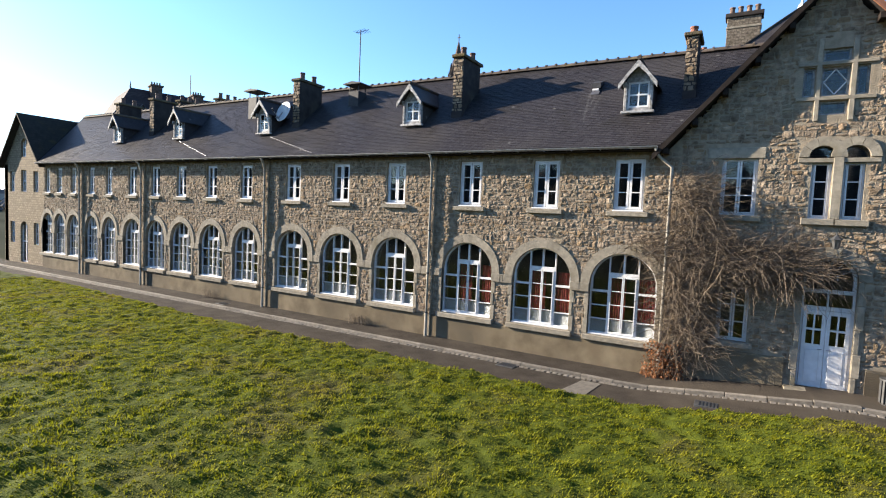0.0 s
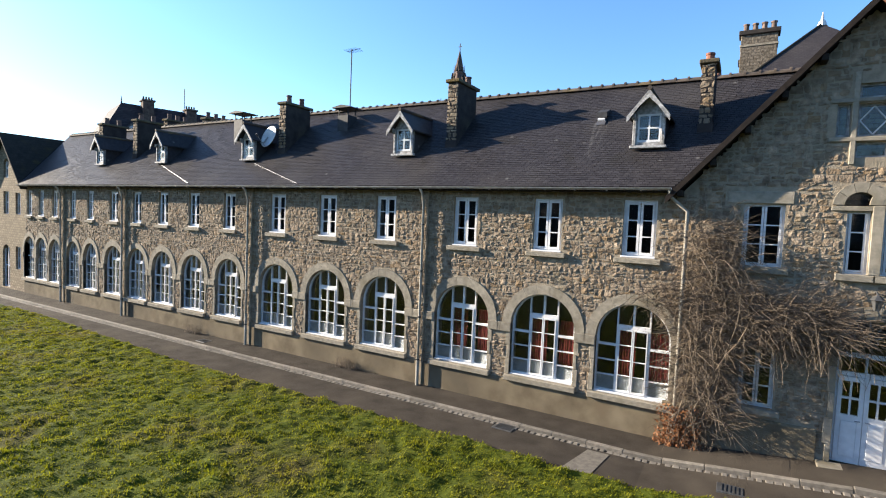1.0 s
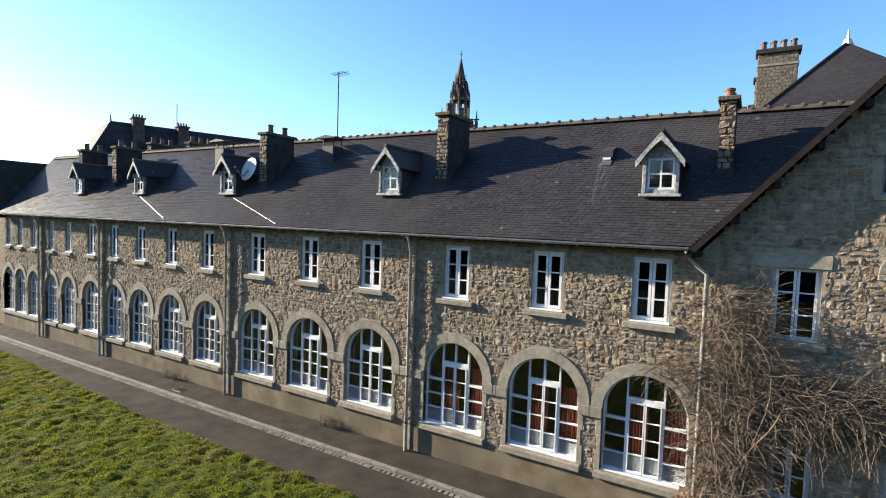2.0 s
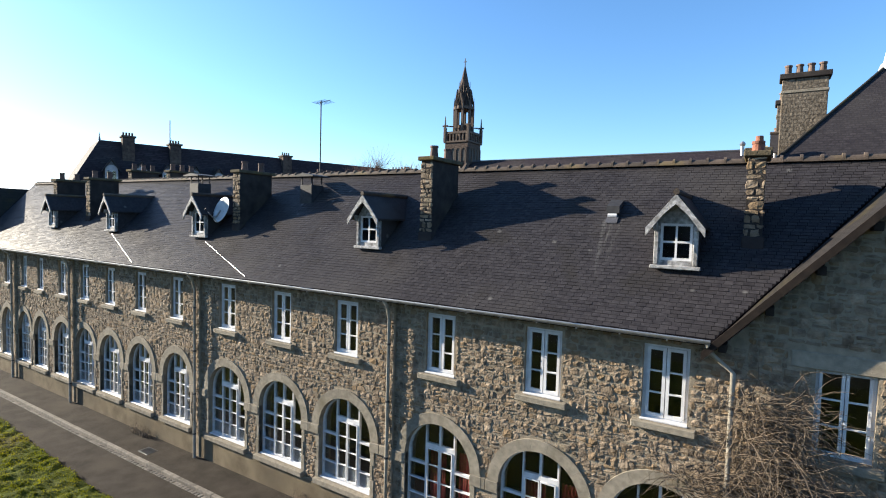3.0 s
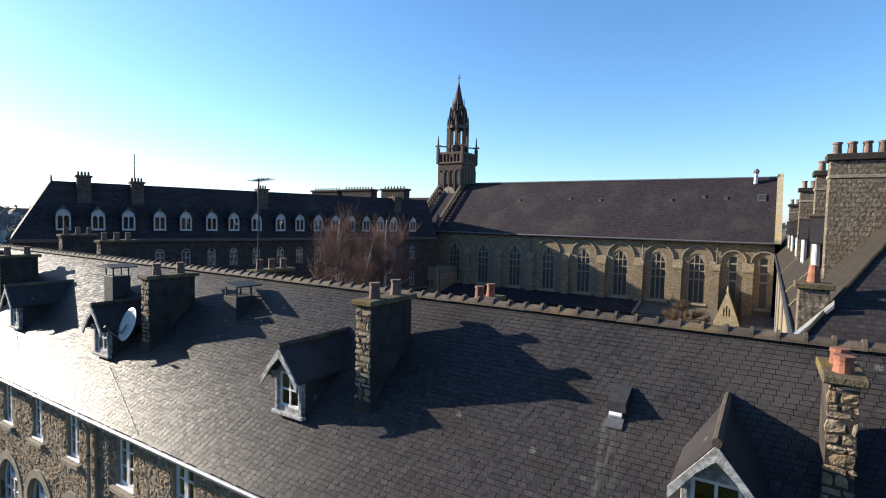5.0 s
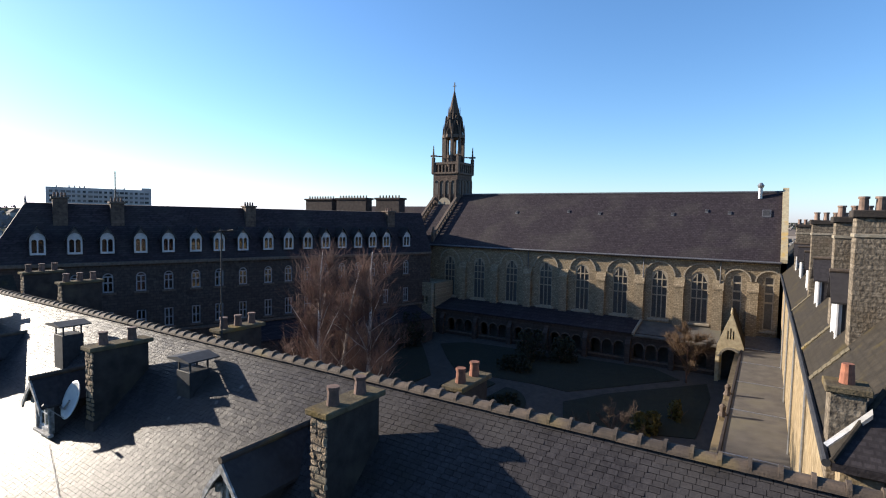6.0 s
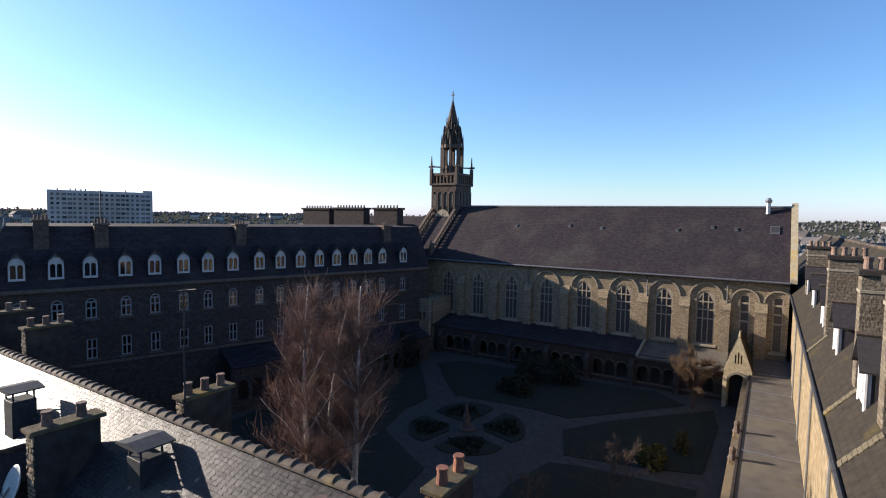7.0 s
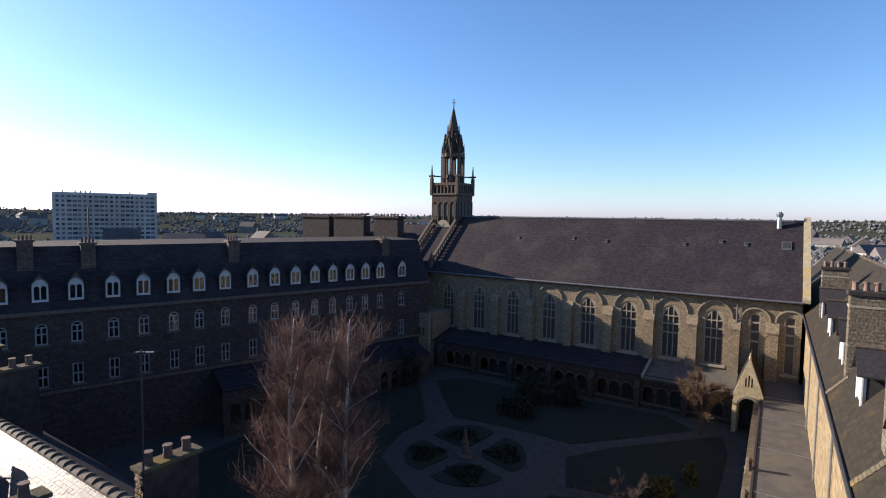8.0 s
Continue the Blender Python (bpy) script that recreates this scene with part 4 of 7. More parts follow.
# aerial
an = thing("tv_aerial", "thin television aerial on a tall mast", "aerial")
AX, AY = -16.25, 4.6
part("mast", Geo().tube([(AX, AY, 9.8), (AX, AY, 13.95)], 0.028, n=6), METAL_DARK, an)
part("boom", Geo().tube([(AX - 0.30, AY, 13.85), (AX + 0.45, AY + 0.1, 13.95)], 0.014, n=5), METAL_DARK, an)
for k in range(6):
    part("element", Geo().tube([(AX - 0.26 + 0.12 * k, AY - 0.28 + 0.02 * k, 13.86 + 0.013 * k), (AX - 0.26 + 0.12 * k, AY + 0.32 + 0.02 * k, 13.86 + 0.013 * k)], 0.009, n=4), METAL_DARK, an)

# ridge tiles
rt = thing("ridge_tiles", "row of clay ridge tiles with raised joints", "ridge tiles", kind="structure")
prof = [(RIDGE_Y + 0.145 * math.cos(a), RIDGE_Z - 0.05 + 0.13 * math.sin(a)) for a in [math.pi * k / 8 for k in range(9)]]
tile = Geo().extr(prof, 0, 0.36, "x").extr([(y, z + 0.05) if 0 < k < 8 else (y, z) for k, (y, z) in enumerate(prof)], 0.34, 0.40, "x").mesh("ridge_tile", RIDGE)
x = -41.4
while x < 2.5:
    o = part("ridge_tile", tile, RIDGE, rt)
    o.location = (x, 0, 0.01 * noise.noise(Vector((x * 2, 0, 0))))
    x += 0.40

# ---- openings and fittings of the gable ----
def plain_window(a, b, z0, z1, rows, label, sill=True):
    w = thing("casement_window", label, "window", "gable windows")
    m_ = (a + b) / 2
    part("window_frame", slab("window_frame", WHITE, rect(a, b, z0, z1), [rect(a + 0.05, b - 0.05, z0 + 0.05, z1 - 0.05)], 0.11, 0.2), WHITE, w)
    for p, q in ((a + 0.055, m_ - 0.006), (m_ + 0.006, b - 0.055)) if b - a > 0.6 else ((a + 0.055, b - 0.055),):
        h = (z1 - z0 - 0.12) / rows
        c = part("casement", slab("casement", WHITE, rect(p, q, z0 + 0.055, z1 - 0.055), [rect(p + 0.05, q - 0.05, z0 + 0.09 + k * h, z0 + 0.06 + (k + 1) * h) for k in range(rows)], 0.09, 0.14), WHITE, w)
        panes(c, [(p + 0.045, q - 0.045, z0 + 0.08 + k * h, z0 + 0.07 + (k + 1) * h) for k in range(rows)], 0.115)
    if sill:
        part("stone_sill", Geo().box(a - 0.15, b + 0.15, -0.13, 0.1, z0 - 0.17, z0 - 0.006, 0.015), DRESSED, w)
    return w


plain_window(0.84, 1.72, 4.98, 6.55, 3, "white casement window beside the bare creeper")
plain_window(0.98, 1.76, 1.40, 2.95, 3, "white casement window half hidden by the creeper")
plain_window(2.93, 3.38, 4.95, 6.42, 3, "narrow white window of a paired opening")
plain_window(3.62, 4.07, 4.95, 6.42, 3, "narrow white window of a paired opening")
solo("lintel", Geo().box(0.45, 1.88, -0.03, 0.1, 6.56, 6.86, 0.012), DRESSED, "long dressed granite lintel", "lintel", kind="structure")
solo("lintel", Geo().box(0.80, 1.94, -0.03, 0.1, 2.96, 3.2, 0.012), DRESSED, "dressed granite lintel behind the creeper", "lintel", kind="structure")
tw = thing("paired_arch_surround", "dressed granite surround of two small round arches", "window surround", kind="structure")
for cx in (3.155, 3.845):
    for k in range(5):
        part("voussoir", Geo().extr(wedge(cx, 6.56, 0.30, 0.52, math.pi * k / 5 + 0.01, math.pi * (k + 1) / 5 - 0.01), -0.06 - 0.003 * (cx > 3.5), 0.1), DRESSED, tw)
    o = part("pane", Geo().extr(arch(cx, 0.30, 6.52, 6.56, 10), 0.15, 0.156), GLASS, tw)
    o.visible_shadow = False
part("mullion", Geo().box(3.39, 3.61, -0.07, 0.2, 4.95, 6.55, 0.012), DRESSED, tw)
part("transom", Geo().box(2.62, 4.36, -0.05, 0.2, 6.42, 6.535, 0.012), DRESSED, tw)
cw = thing("cross_window_surround", "granite cross of mullions round the attic window", "window surround", kind="structure")
for a, b, z0, z1 in ((2.86, 2.97, 7.5, 9.62), (3.59, 3.71, 7.5, 9.62), (2.45, 4.14, 8.93, 9.02), (2.45, 4.14, 8.03, 8.13)):
    part("stone_bar", Geo().box(a, b, -0.05 - 0.004 * (b - a > 1), 0.16, z0, z1, 0.012), DRESSED, cw)
for a, b, z0, z1 in ((2.98, 3.58, 8.15, 8.9), (2.58, 2.84, 8.15, 8.9), (3.72, 3.98, 8.15, 8.9), (2.98, 3.58, 9.03, 9.36), (2.98, 3.58, 7.66, 8.02)):
    w = thing("attic_window", "small weathered white attic window light", "window", "attic lights")
    part("window_frame", slab("window_frame", WEATHERED, rect(a, b, z0, z1), [rect(a + 0.05, b - 0.05, z0 + 0.05, z1 - 0.05)], 0.1, 0.18), WEATHERED, w)
    panes(w, [(a + 0.04, b - 0.04, z0 + 0.04, z1 - 0.04)], 0.14)
    if b - a > 0.5 and 8.1 < z0 < 8.5:
        cx, cz = (a + b) / 2, (z0 + z1) / 2
        for p, q in (((a + 0.05, cz), (cx, z1 - 0.05)), ((cx, z1 - 0.05), (b - 0.05, cz)), ((b - 0.05, cz), (cx, z0 + 0.05)), ((cx, z0 + 0.05), (a + 0.05, cz))):
            part("glazing_bar", Geo().tube([(p[0], 0.12, p[1]), (q[0], 0.12, q[1])], 0.016, n=4), WHITE, w)

# front door with fanlight
dr = thing("door_1", "white double door with glazed upper panels under a fanlight", "door", kind="structure")
z0 = DOOR_Z
part("door_frame", slab("door_frame", WHITE, arch(3.56, 0.58, z0, 3.36), [rect(3.04, 4.08, z0 + 0.01, 2.52), rect(3.04, 3.54, 2.62, 2.98), rect(3.58, 4.08, 2.62, 2.98), arch(3.56, 0.5, 3.08, 3.36)], 0.14, 0.24), WHITE, dr)
for a, b in ((3.045, 3.556), (3.564, 4.075)):
    m_ = (a + b) / 2
    cells = [rect(p, q, r, r + 0.38) for p, q in ((a + 0.09, m_ - 0.02), (m_ + 0.02, b - 0.09)) for r in (z0 + 1.17, z0 + 1.60)]
    leaf = part("leaf", slab("leaf", WHITE, rect(a, b, z0 + 0.015, 2.51), cells, 0.12, 0.19), WHITE, dr)
    panes(leaf, [(p[0][0] - 0.004, p[1][0] + 0.004, p[0][1] - 0.004, p[2][1] + 0.004) for p in cells], 0.155)
    part("panel", Geo().box(a + 0.1, b - 0.1, 0.105, 0.12, z0 + 0.16, z0 + 1.02, 0.006), WHITE, leaf)
    part("handle", Geo().tube([(a + 0.47 if a < 3.2 else a + 0.04, 0.10, z0 + 1.05), (a + 0.36 if a < 3.2 else a + 0.14, 0.09, z0 + 1.05)], 0.012, n=6), ZINC, leaf)
for k in range(1, 6):
    a = math.pi * k / 6
    part("fan_bar", Geo().tube([(3.56 + 0.16 * math.cos(a), 0.17, 3.36 + 0.16 * math.sin(a)), (3.56 + 0.5 * math.cos(a), 0.17, 3.36 + 0.5 * math.sin(a))], 0.014, n=4), WHITE, dr)
part("fan_hub", Geo().tube([(3.56 + 0.17 * math.cos(math.pi * k / 10), 0.17, 3.34 + 0.17 * math.sin(math.pi * k / 10)) for k in range(11)], 0.014, n=4), WHITE, dr)
panes(dr, [(3.03, 3.55, 2.61, 2.99), (3.57, 4.09, 2.61, 2.99)], 0.19)
o = part("pane", Geo().extr(arch(3.56, 0.51, 3.07, 3.36), 0.187, 0.193), GLASS, dr)
o.visible_shadow = False
for k in range(7):
    part("voussoir", Geo().extr(wedge(3.56, 3.36, 0.58, 0.86, math.pi * k / 7 + 0.008, math.pi * (k + 1) / 7 - 0.008), -0.05 - (0.05 if k == 3 else 0), 0.13), DRESSED, dr)
for s in (-1, 1):
    for k in range(5):
        part("jamb_stone", Geo().box(*sorted((3.56 + s * 0.582, 3.56 + s * (0.70 + 0.06 * (k % 2)))), -0.05, 0.13, z0 - 0.2 + k * 0.63, z0 - 0.2 + k * 0.63 + 0.62, 0.012), DRESSED, dr)
solo("door_step", Geo().box(2.7, 4.42, -0.42, 0.12, 0.1, DOOR_Z, 0.02), DRESSED, "low granite step before the door", "step", kind="structure")
ln = thing("wall_lantern", "dark iron lantern on a bracket above the door", "lantern")
part("bracket", Geo().tube([(3.56, 0.0, 4.55), (3.56, -0.18, 4.6), (3.56, -0.32, 4.52)], 0.018, n=6), BIN, ln)
part("cage", Geo().cone(3.56, -0.32, 4.18, 4.42, 0.06, 0.11, 6), BIN, ln)
part("roof", Geo().cone(3.56, -0.32, 4.42, 4.54, 0.15, 0.02, 6), BIN, ln)
bn = thing("litter_bin", "dark slatted litter bin standing beside the door", "litter bin")
for k in range(14):
    a = 6.2832 * k / 14
    part("slat", Geo().box(-0.028, 0.028, -0.22, -0.195, 0.06, 0.62, 0.006), BIN, bn).matrix_basis = Matrix.Translation((4.85, -0.62, rise(4.8))) @ Matrix.Rotation(a, 4, "Z")
part("liner", Geo().cone(4.85, -0.62, rise(4.8), rise(4.8) + 0.58, 0.18, 0.19, 14), METAL_DARK, bn)
part("hoop", Geo().cone(4.85, -0.62, rise(4.8) + 0.62, rise(4.8) + 0.66, 0.235, 0.235, 18), BIN, bn)


# ---- right wing along the courtyard ----
WX, WEZ, HIP_Y, HIP_Z, W_END = -0.48, 10.3, 12.0, 14.75, 74.0
W0 = 5.8
WE = -0.62
EX = 2 * APEX_X - WE
solo("wall_wing_west", Geo().box(WX, WX + 0.5, W0 + 0.15, W_END, -0.3, 10.25), STONE_FAR_Y, "sunlit rubble wall of the courtyard wing", "wall", kind="structure")
solo("wall_wing_east", Geo().box(6.2, 6.7, W0 + 0.15, W_END, -0.3, 10.25), STONE_FAR_Y, "rubble wall of the courtyard wing", "wall", kind="structure")
solo("wall_wing_end", Geo().box(WX, 6.7, W_END, W_END + 0.5, -0.3, 10.25), STONE_FAR_X, "end wall of the courtyard wing", "wall", kind="structure")
solo("wall_wing_south", Geo().box(WX + 0.5, 6.2, W0 + 0.15, W0 + 0.6, -0.3, 10.25), STONE_FAR_X, "rubble wall under the hip of the courtyard wing", "wall", kind="structure")
plate("roof_wing_west", [(WE, W0, WEZ - 0.02), (APEX_X, HIP_Y, HIP_Z), (APEX_X, W_END, HIP_Z), (WE, W_END, WEZ - 0.02)], SLATE_FAR_Y, "steep mossy slate slope of the courtyard wing", 0.15)
plate("roof_wing_hip", [(WE, W0, WEZ - 0.02), (EX, W0, WEZ - 0.02), (APEX_X, HIP_Y, HIP_Z)], SLATE_HIP, "dark slate hip closing the wing roof", 0.15)
plate("roof_wing_east", [(EX, W0, WEZ - 0.02), (EX, W_END, WEZ - 0.02), (APEX_X, W_END, HIP_Z), (APEX_X, HIP_Y, HIP_Z)], SLATE_FAR_Y, "far slate slope of the courtyard wing", 0.15)
fin = solo("roof_finial", Geo().cone(APEX_X, HIP_Y, HIP_Z - 0.1, HIP_Z + 0.12, 0.2, 0.12, 8).cone(APEX_X, HIP_Y, HIP_Z + 0.12, HIP_Z + 0.5, 0.07, 0.02, 8), DISH, "pale zinc finial on the hip point", "finial")
hp = thing("hip_tiles", "clay hip and ridge tiles of the wing roof", "ridge tiles", kind="structure")
part("hip_roll", Geo().tube([(WE, W0, WEZ), (APEX_X, HIP_Y, HIP_Z + 0.02)], 0.05, n=8), SLATE_FAR_Y, hp)
part("ridge_roll", Geo().tube([(APEX_X, HIP_Y, HIP_Z + 0.02), (APEX_X, W_END, HIP_Z + 0.02)], 0.11, n=8), RIDGE, hp)
wg = thing("wing_gutter", "zinc gutter along the courtyard wing eaves", "gutter", kind="structure")
part("channel", Geo().tube([(WE - 0.08, W0, WEZ - 0.05), (WE - 0.08, W_END, WEZ - 0.05)], 0.075, n=8), METAL_DARK, wg)
for y in (14, 22, 30, 38):
    part("pipe", Geo().tube([(WE - 0.06, y, WEZ - 0.1), (WX - 0.07, y, 9.8), (WX - 0.07, y, 4.2)], 0.045, n=8), ZINC, wg)
wz = lambda x: WEZ + (HIP_Z - WEZ) / (APEX_X - WE) * (x - WE)


def wing_chimney(y, x0, x1, top, pots, d=0.62):
    c = thing("wing_chimney", "wide granite chimney stack with a row of clay pots", "chimney", "wing chimney stacks")
    part("shaft", Geo().box(x0, x1, y, y + d, wz(x0) - 0.6, top - 0.2, 0.02), CHIM, c)
    part("neck_band", Geo().box(x0 - 0.03, x1 + 0.03, y - 0.03, y + d + 0.03, top - 0.72, top - 0.62, 0.012), DRESSED, c)
    part("cap", Geo().box(x0 - 0.09, x1 + 0.09, y - 0.09, y + d + 0.09, top - 0.2, top, 0.02), CEMENT_SIDE, c)
    for k in range(pots):
        px = x0 + (x1 - x0) * (k + 0.5) / pots
        part("pot", Geo().cone(px, y + d / 2, top - 0.01, top + 0.36, 0.12, 0.10, 12).cone(px, y + d / 2, top + 0.31, top + 0.37, 0.13, 0.13, 12), OLDPOT, c)
    return c


wing_chimney(12.0, 0.18, 1.6, 14.87, 4)
wing_chimney(16.0, 0.1, 1.5, 14.75, 4)
wing_chimney(25.0, 0.0, 1.45, 14.7, 4)
wing_chimney(41.5, 0.0, 1.45, 14.5, 4)
small = thing("small_chimney", "small stone chimney with one clay pot on the wing eaves", "chimney")
part("shaft", Geo().box(-0.64, -0.08, 6.6, 7.2, 9.6, 11.33, 0.02), CHIM, small)
part("cap", Geo().box(-0.72, 0.0, 6.52, 7.28, 11.33, 11.46, 0.02), CAP_STONE, small)
part("apron", Geo().add([(-0.74, 6.5, wz(-0.74) + 0.02), (0.0, 6.5, wz(0.0) + 0.02), (0.0, 6.6, wz(0.0) + 0.10), (-0.74, 6.6, wz(-0.74) + 0.10), (-0.74, 6.5, wz(-0.74) - 0.06), (0.0, 6.5, wz(0.0) - 0.06)], [(0, 1, 2, 3), (4, 5, 1, 0)]), ZINC, small, "pale zinc flashing at the foot")
part("pot", Geo().cone(-0.36, 6.9, 11.44, 11.84, 0.13, 0.10, 12), POT, small)


for y, x1 in ((11.6, 0.2), (15.6, 0.15), (24.7, 0.1)):
    band = Geo()
    for k in range(9):
        a, b_ = WE - 0.02 + (x1 - WE) * k / 9, WE - 0.02 + (x1 - WE) * (k + 1) / 9 - 0.012
        band.add([(xx, yy, wz(xx) + dz) for dz in (-0.05, 0.03 + 0.015 * (k % 2)) for xx, yy in ((a, y - 0.17), (b_, y - 0.17), (b_, y + 0.17), (a, y + 0.17))], [(3, 2, 1, 0), (4, 5, 6, 7), (0, 1, 5, 4), (1, 2, 6, 5), (2, 3, 7, 6), (3, 0, 4, 7)])
    solo("roof_band", band, MOSSY_BAND, "raised stone band with yellow moss across the slates", "coping", "mossy roof bands", kind="structure")


def wing_dormer(y):
    d = thing("wing_dormer", "steep slate dormer with a white front on the wing roof", "dormer", "wing dormers")
    x0, zb, ze, za = 0.1, wz(0.1), 12.35, 13.05
    xb = lambda z: WE + (z - WEZ) * (APEX_X - WE) / (HIP_Z - WEZ)
    part("front", slab("front", WHITE, [(-0.6, zb - 0.1), (0.6, zb - 0.1), (0.6, ze), (0, za - 0.05), (-0.6, ze)], [rect(-0.4, 0.4, zb + 0.15, ze - 0.1)], 0, 0.1), WHITE, d)
    part("window", bars([-0.37, 0, 0.37], [zb + 0.18, (zb + ze) / 2, ze - 0.13], -0.4, 0.4, zb + 0.15, ze - 0.1, 0.05, 0.03, 0.07), WHITE, d)
    panes(d, [(-0.36, -0.02, zb + 0.17, ze - 0.12), (0.02, 0.36, zb + 0.17, ze - 0.12)], 0.05)
    for s in (-1, 1):
        part("cheek", Geo().extr([(0.1, zb), (0.1, ze), (xb(ze) - x0, ze)], *sorted((s * 0.56, s * 0.6)), "x"), SLATE, d)
        part("corner_board", Geo().box(*sorted((s * 0.5, s * 0.64)), -0.05, 0.02, zb - 0.25, ze, 0.01), WHITE, d)
        e, zl = 0.8, ze - 0.15
        part("roof_slope", Geo().add([(0, -0.2, za), (s * e, -0.2, zl), (s * e, xb(zl) - x0 + 0.1, zl), (0, xb(za) - x0 + 0.1, za), (0, -0.2, za - 0.06), (s * e, -0.2, zl - 0.06), (s * e, xb(zl) - x0 + 0.1, zl - 0.06), (0, xb(za) - x0 + 0.1, za - 0.06)], [(0, 1, 2, 3), (7, 6, 5, 4), (0, 4, 5, 1), (1, 5, 6, 2), (2, 6, 7, 3)]), SLATE, d)
    part("ridge_roll", Geo().tube([(0, -0.22, za + 0.02), (0, xb(za) - x0 + 0.2, za + 0.02)], 0.07, n=8), RIDGE, d)
    d.matrix_basis = Matrix.Translation((x0, y, 0)) @ Matrix.Rotation(-math.pi / 2, 4, "Z")
    return d


for y in (14.4, 21.4, 27.7, 34.6, 41.3):
    wing_dormer(y)

# flat roofed cloister walk along the wing
solo("walk_roof", Geo().box(-3.1, WX, 8.0, 44.0, 3.95, 4.2, 0.02), WALK_ROOF, "flat weathered roof over the cloister walk", "roof", kind="structure")
for y in (14, 20.5, 27.0, 33.0, 38.5, 43.6):
    solo("roof_joint", Geo().box(-3.08, -0.5, y - 0.05, y + 0.05, 4.19, 4.23, 0.01), ZINC, "raised metal joint across the flat roof", "roof joint", "roof joints", kind="structure")
solo("walk_parapet", Geo().box(-3.24, -3.1, 8.0, 44.0, 3.9, 4.26, 0.02), DARK_STONE, "low stone edge of the cloister roof", "parapet", kind="structure")
c_holes = []
for k in range(12):
    yc = 10.5 + 2.9 * k
    c_holes += [arch(yc - 0.62, 0.45, yard(yc) + 0.9, yard(yc) + 1.9, 8), arch(yc + 0.62, 0.45, yard(yc) + 0.9, yard(yc) + 1.9, 8)]
cw_ = new("wall_cloister_west", slab("wall_cloister_west", STONE_FAR_Y, rect(8.0, 43.4, -0.3, 3.95), c_holes, 0, 0.4))
cw_.matrix_basis = Matrix.Translation((-3.2, 0, 0)) @ Matrix(((0, -1, 0, 0), (1, 0, 0, 0), (0, 0, 1, 0), (0, 0, 0, 1)))
tagged(cw_, "arcaded stone wall of the cloister walk", "wall", kind="structure")
for y in (25.6, 29.6):
    pn = thing("cloister_pinnacle", "small pale stone finial on the cloister edge", "pinnacle", "cloister pinnacles")
    part("pier", Geo().box(-3.56, -3.2, y - 0.18, y + 0.18, -0.2, 4.2, 0.03), STONE_FAR_Y, pn)
    part("cap", Geo().cone(-3.38, y, 4.2, 4.42, 0.24, 0.14, 8), TOWER_TRIM, pn)
    part("knob", Geo().cone(-3.38, y, 4.42, 4.72, 0.13, 0.17, 8).cone(-3.38, y, 4.72, 4.84, 0.17, 0.05, 8), TOWER_TRIM, pn)

# ---- chapel ----
CY, CE, CRY, CRZ, CX0, CX1 = 46.92, 11.5, 53.6, 17.5, -39.0, -0.35
CWIN = [-33.6, -29.66, -25.61, -21.63, -17.69, -13.9, -10.29, -6.87, -3.88, -1.48]
holes, narrow = [], []
for i, x in enumerate(CWIN):
    w = 0.72 if i < 8 else 0.36
    narrow.append(w)
    holes.append(arch(x, w, 5.3, 9.45 if w > 0.5 else 9.75, 8, 0.75))
tagged(new("wall_chapel", slab("wall_chapel", STONE_FAR_X, rect(CX0, CX1, -0.3, CE), holes, CY, CY + 0.7)), "long lit rubble wall of the chapel with tall windows", "wall", kind="structure")
solo("wall_chapel_back", Geo().box(CX0, CX1, 59.6, 60.3, -0.3, CE), STONE_FAR_X, "north wall of the chapel", "wall", kind="structure")
solo("wall_chapel_end", Geo().extr([(CY, -0.3), (60.3, -0.3), (60.3, CE), (CRY, CRZ + 0.3), (CY, CE)], -0.75, -0.35, "x"), STONE_FAR_Y, "east gable of the chapel", "wall", kind="structure")
solo("wall_chapel_west", Geo().extr([(CY, -0.3), (60.3, -0.3), (60.3, CE), (CRY, CRZ - 0.1), (CY, CE)], CX0, CX0 + 0.5, "x"), STONE_FAR_Y, "west gable of the chapel", "wall", kind="structure")
plate("roof_chapel_south", [(CX0, CY - 0.4, CE - 0.25), (-0.7, CY - 0.4, CE - 0.25), (-0.7, CRY, CRZ), (CX0, CRY, CRZ)], SLATE_FAR_X, "great dark slate roof of the chapel", 0.2)
plate("roof_chapel_north", [(CX0, CRY, CRZ), (-0.7, CRY, CRZ), (-0.7, 60.7, CE - 0.2), (CX0, 60.7, CE - 0.2)], SLATE_FAR_X, "far slate slope of the chapel", 0.2)
cop = Geo()
for a, b in (((CY - 0.5, CE - 0.3), (CRY, CRZ + 0.12)), ((CRY, CRZ + 0.12), (60.8, CE - 0.3))):
    cop.add([(xx, p[0], p[1] + dz) for xx in (-0.8, -0.3) for p in (a, b) for dz in (0, 0.32)], [(0, 1, 3, 2), (4, 6, 7, 5), (1, 5, 7, 3), (0, 2, 6, 4), (0, 4, 5, 1), (2, 3, 7, 6)])
solo("chapel_coping", cop, COPING, "yellow lichened coping on the chapel gable", "coping", kind="structure")
cg = thing("chapel_gutter", "zinc gutter along the chapel eaves", "gutter", kind="structure")
part("channel", Geo().tube([(CX0, CY - 0.46, CE - 0.3), (-0.7, CY - 0.46, CE - 0.3)], 0.10, n=8), LEAD, cg)
for x in (-23.6, -11.75, -5.2):
    part("pipe", Geo().tube([(x, CY - 0.4, CE - 0.35), (x, CY - 0.14, 10.9), (x, CY - 0.14, 5.2)], 0.06, n=8), LEAD, cg)
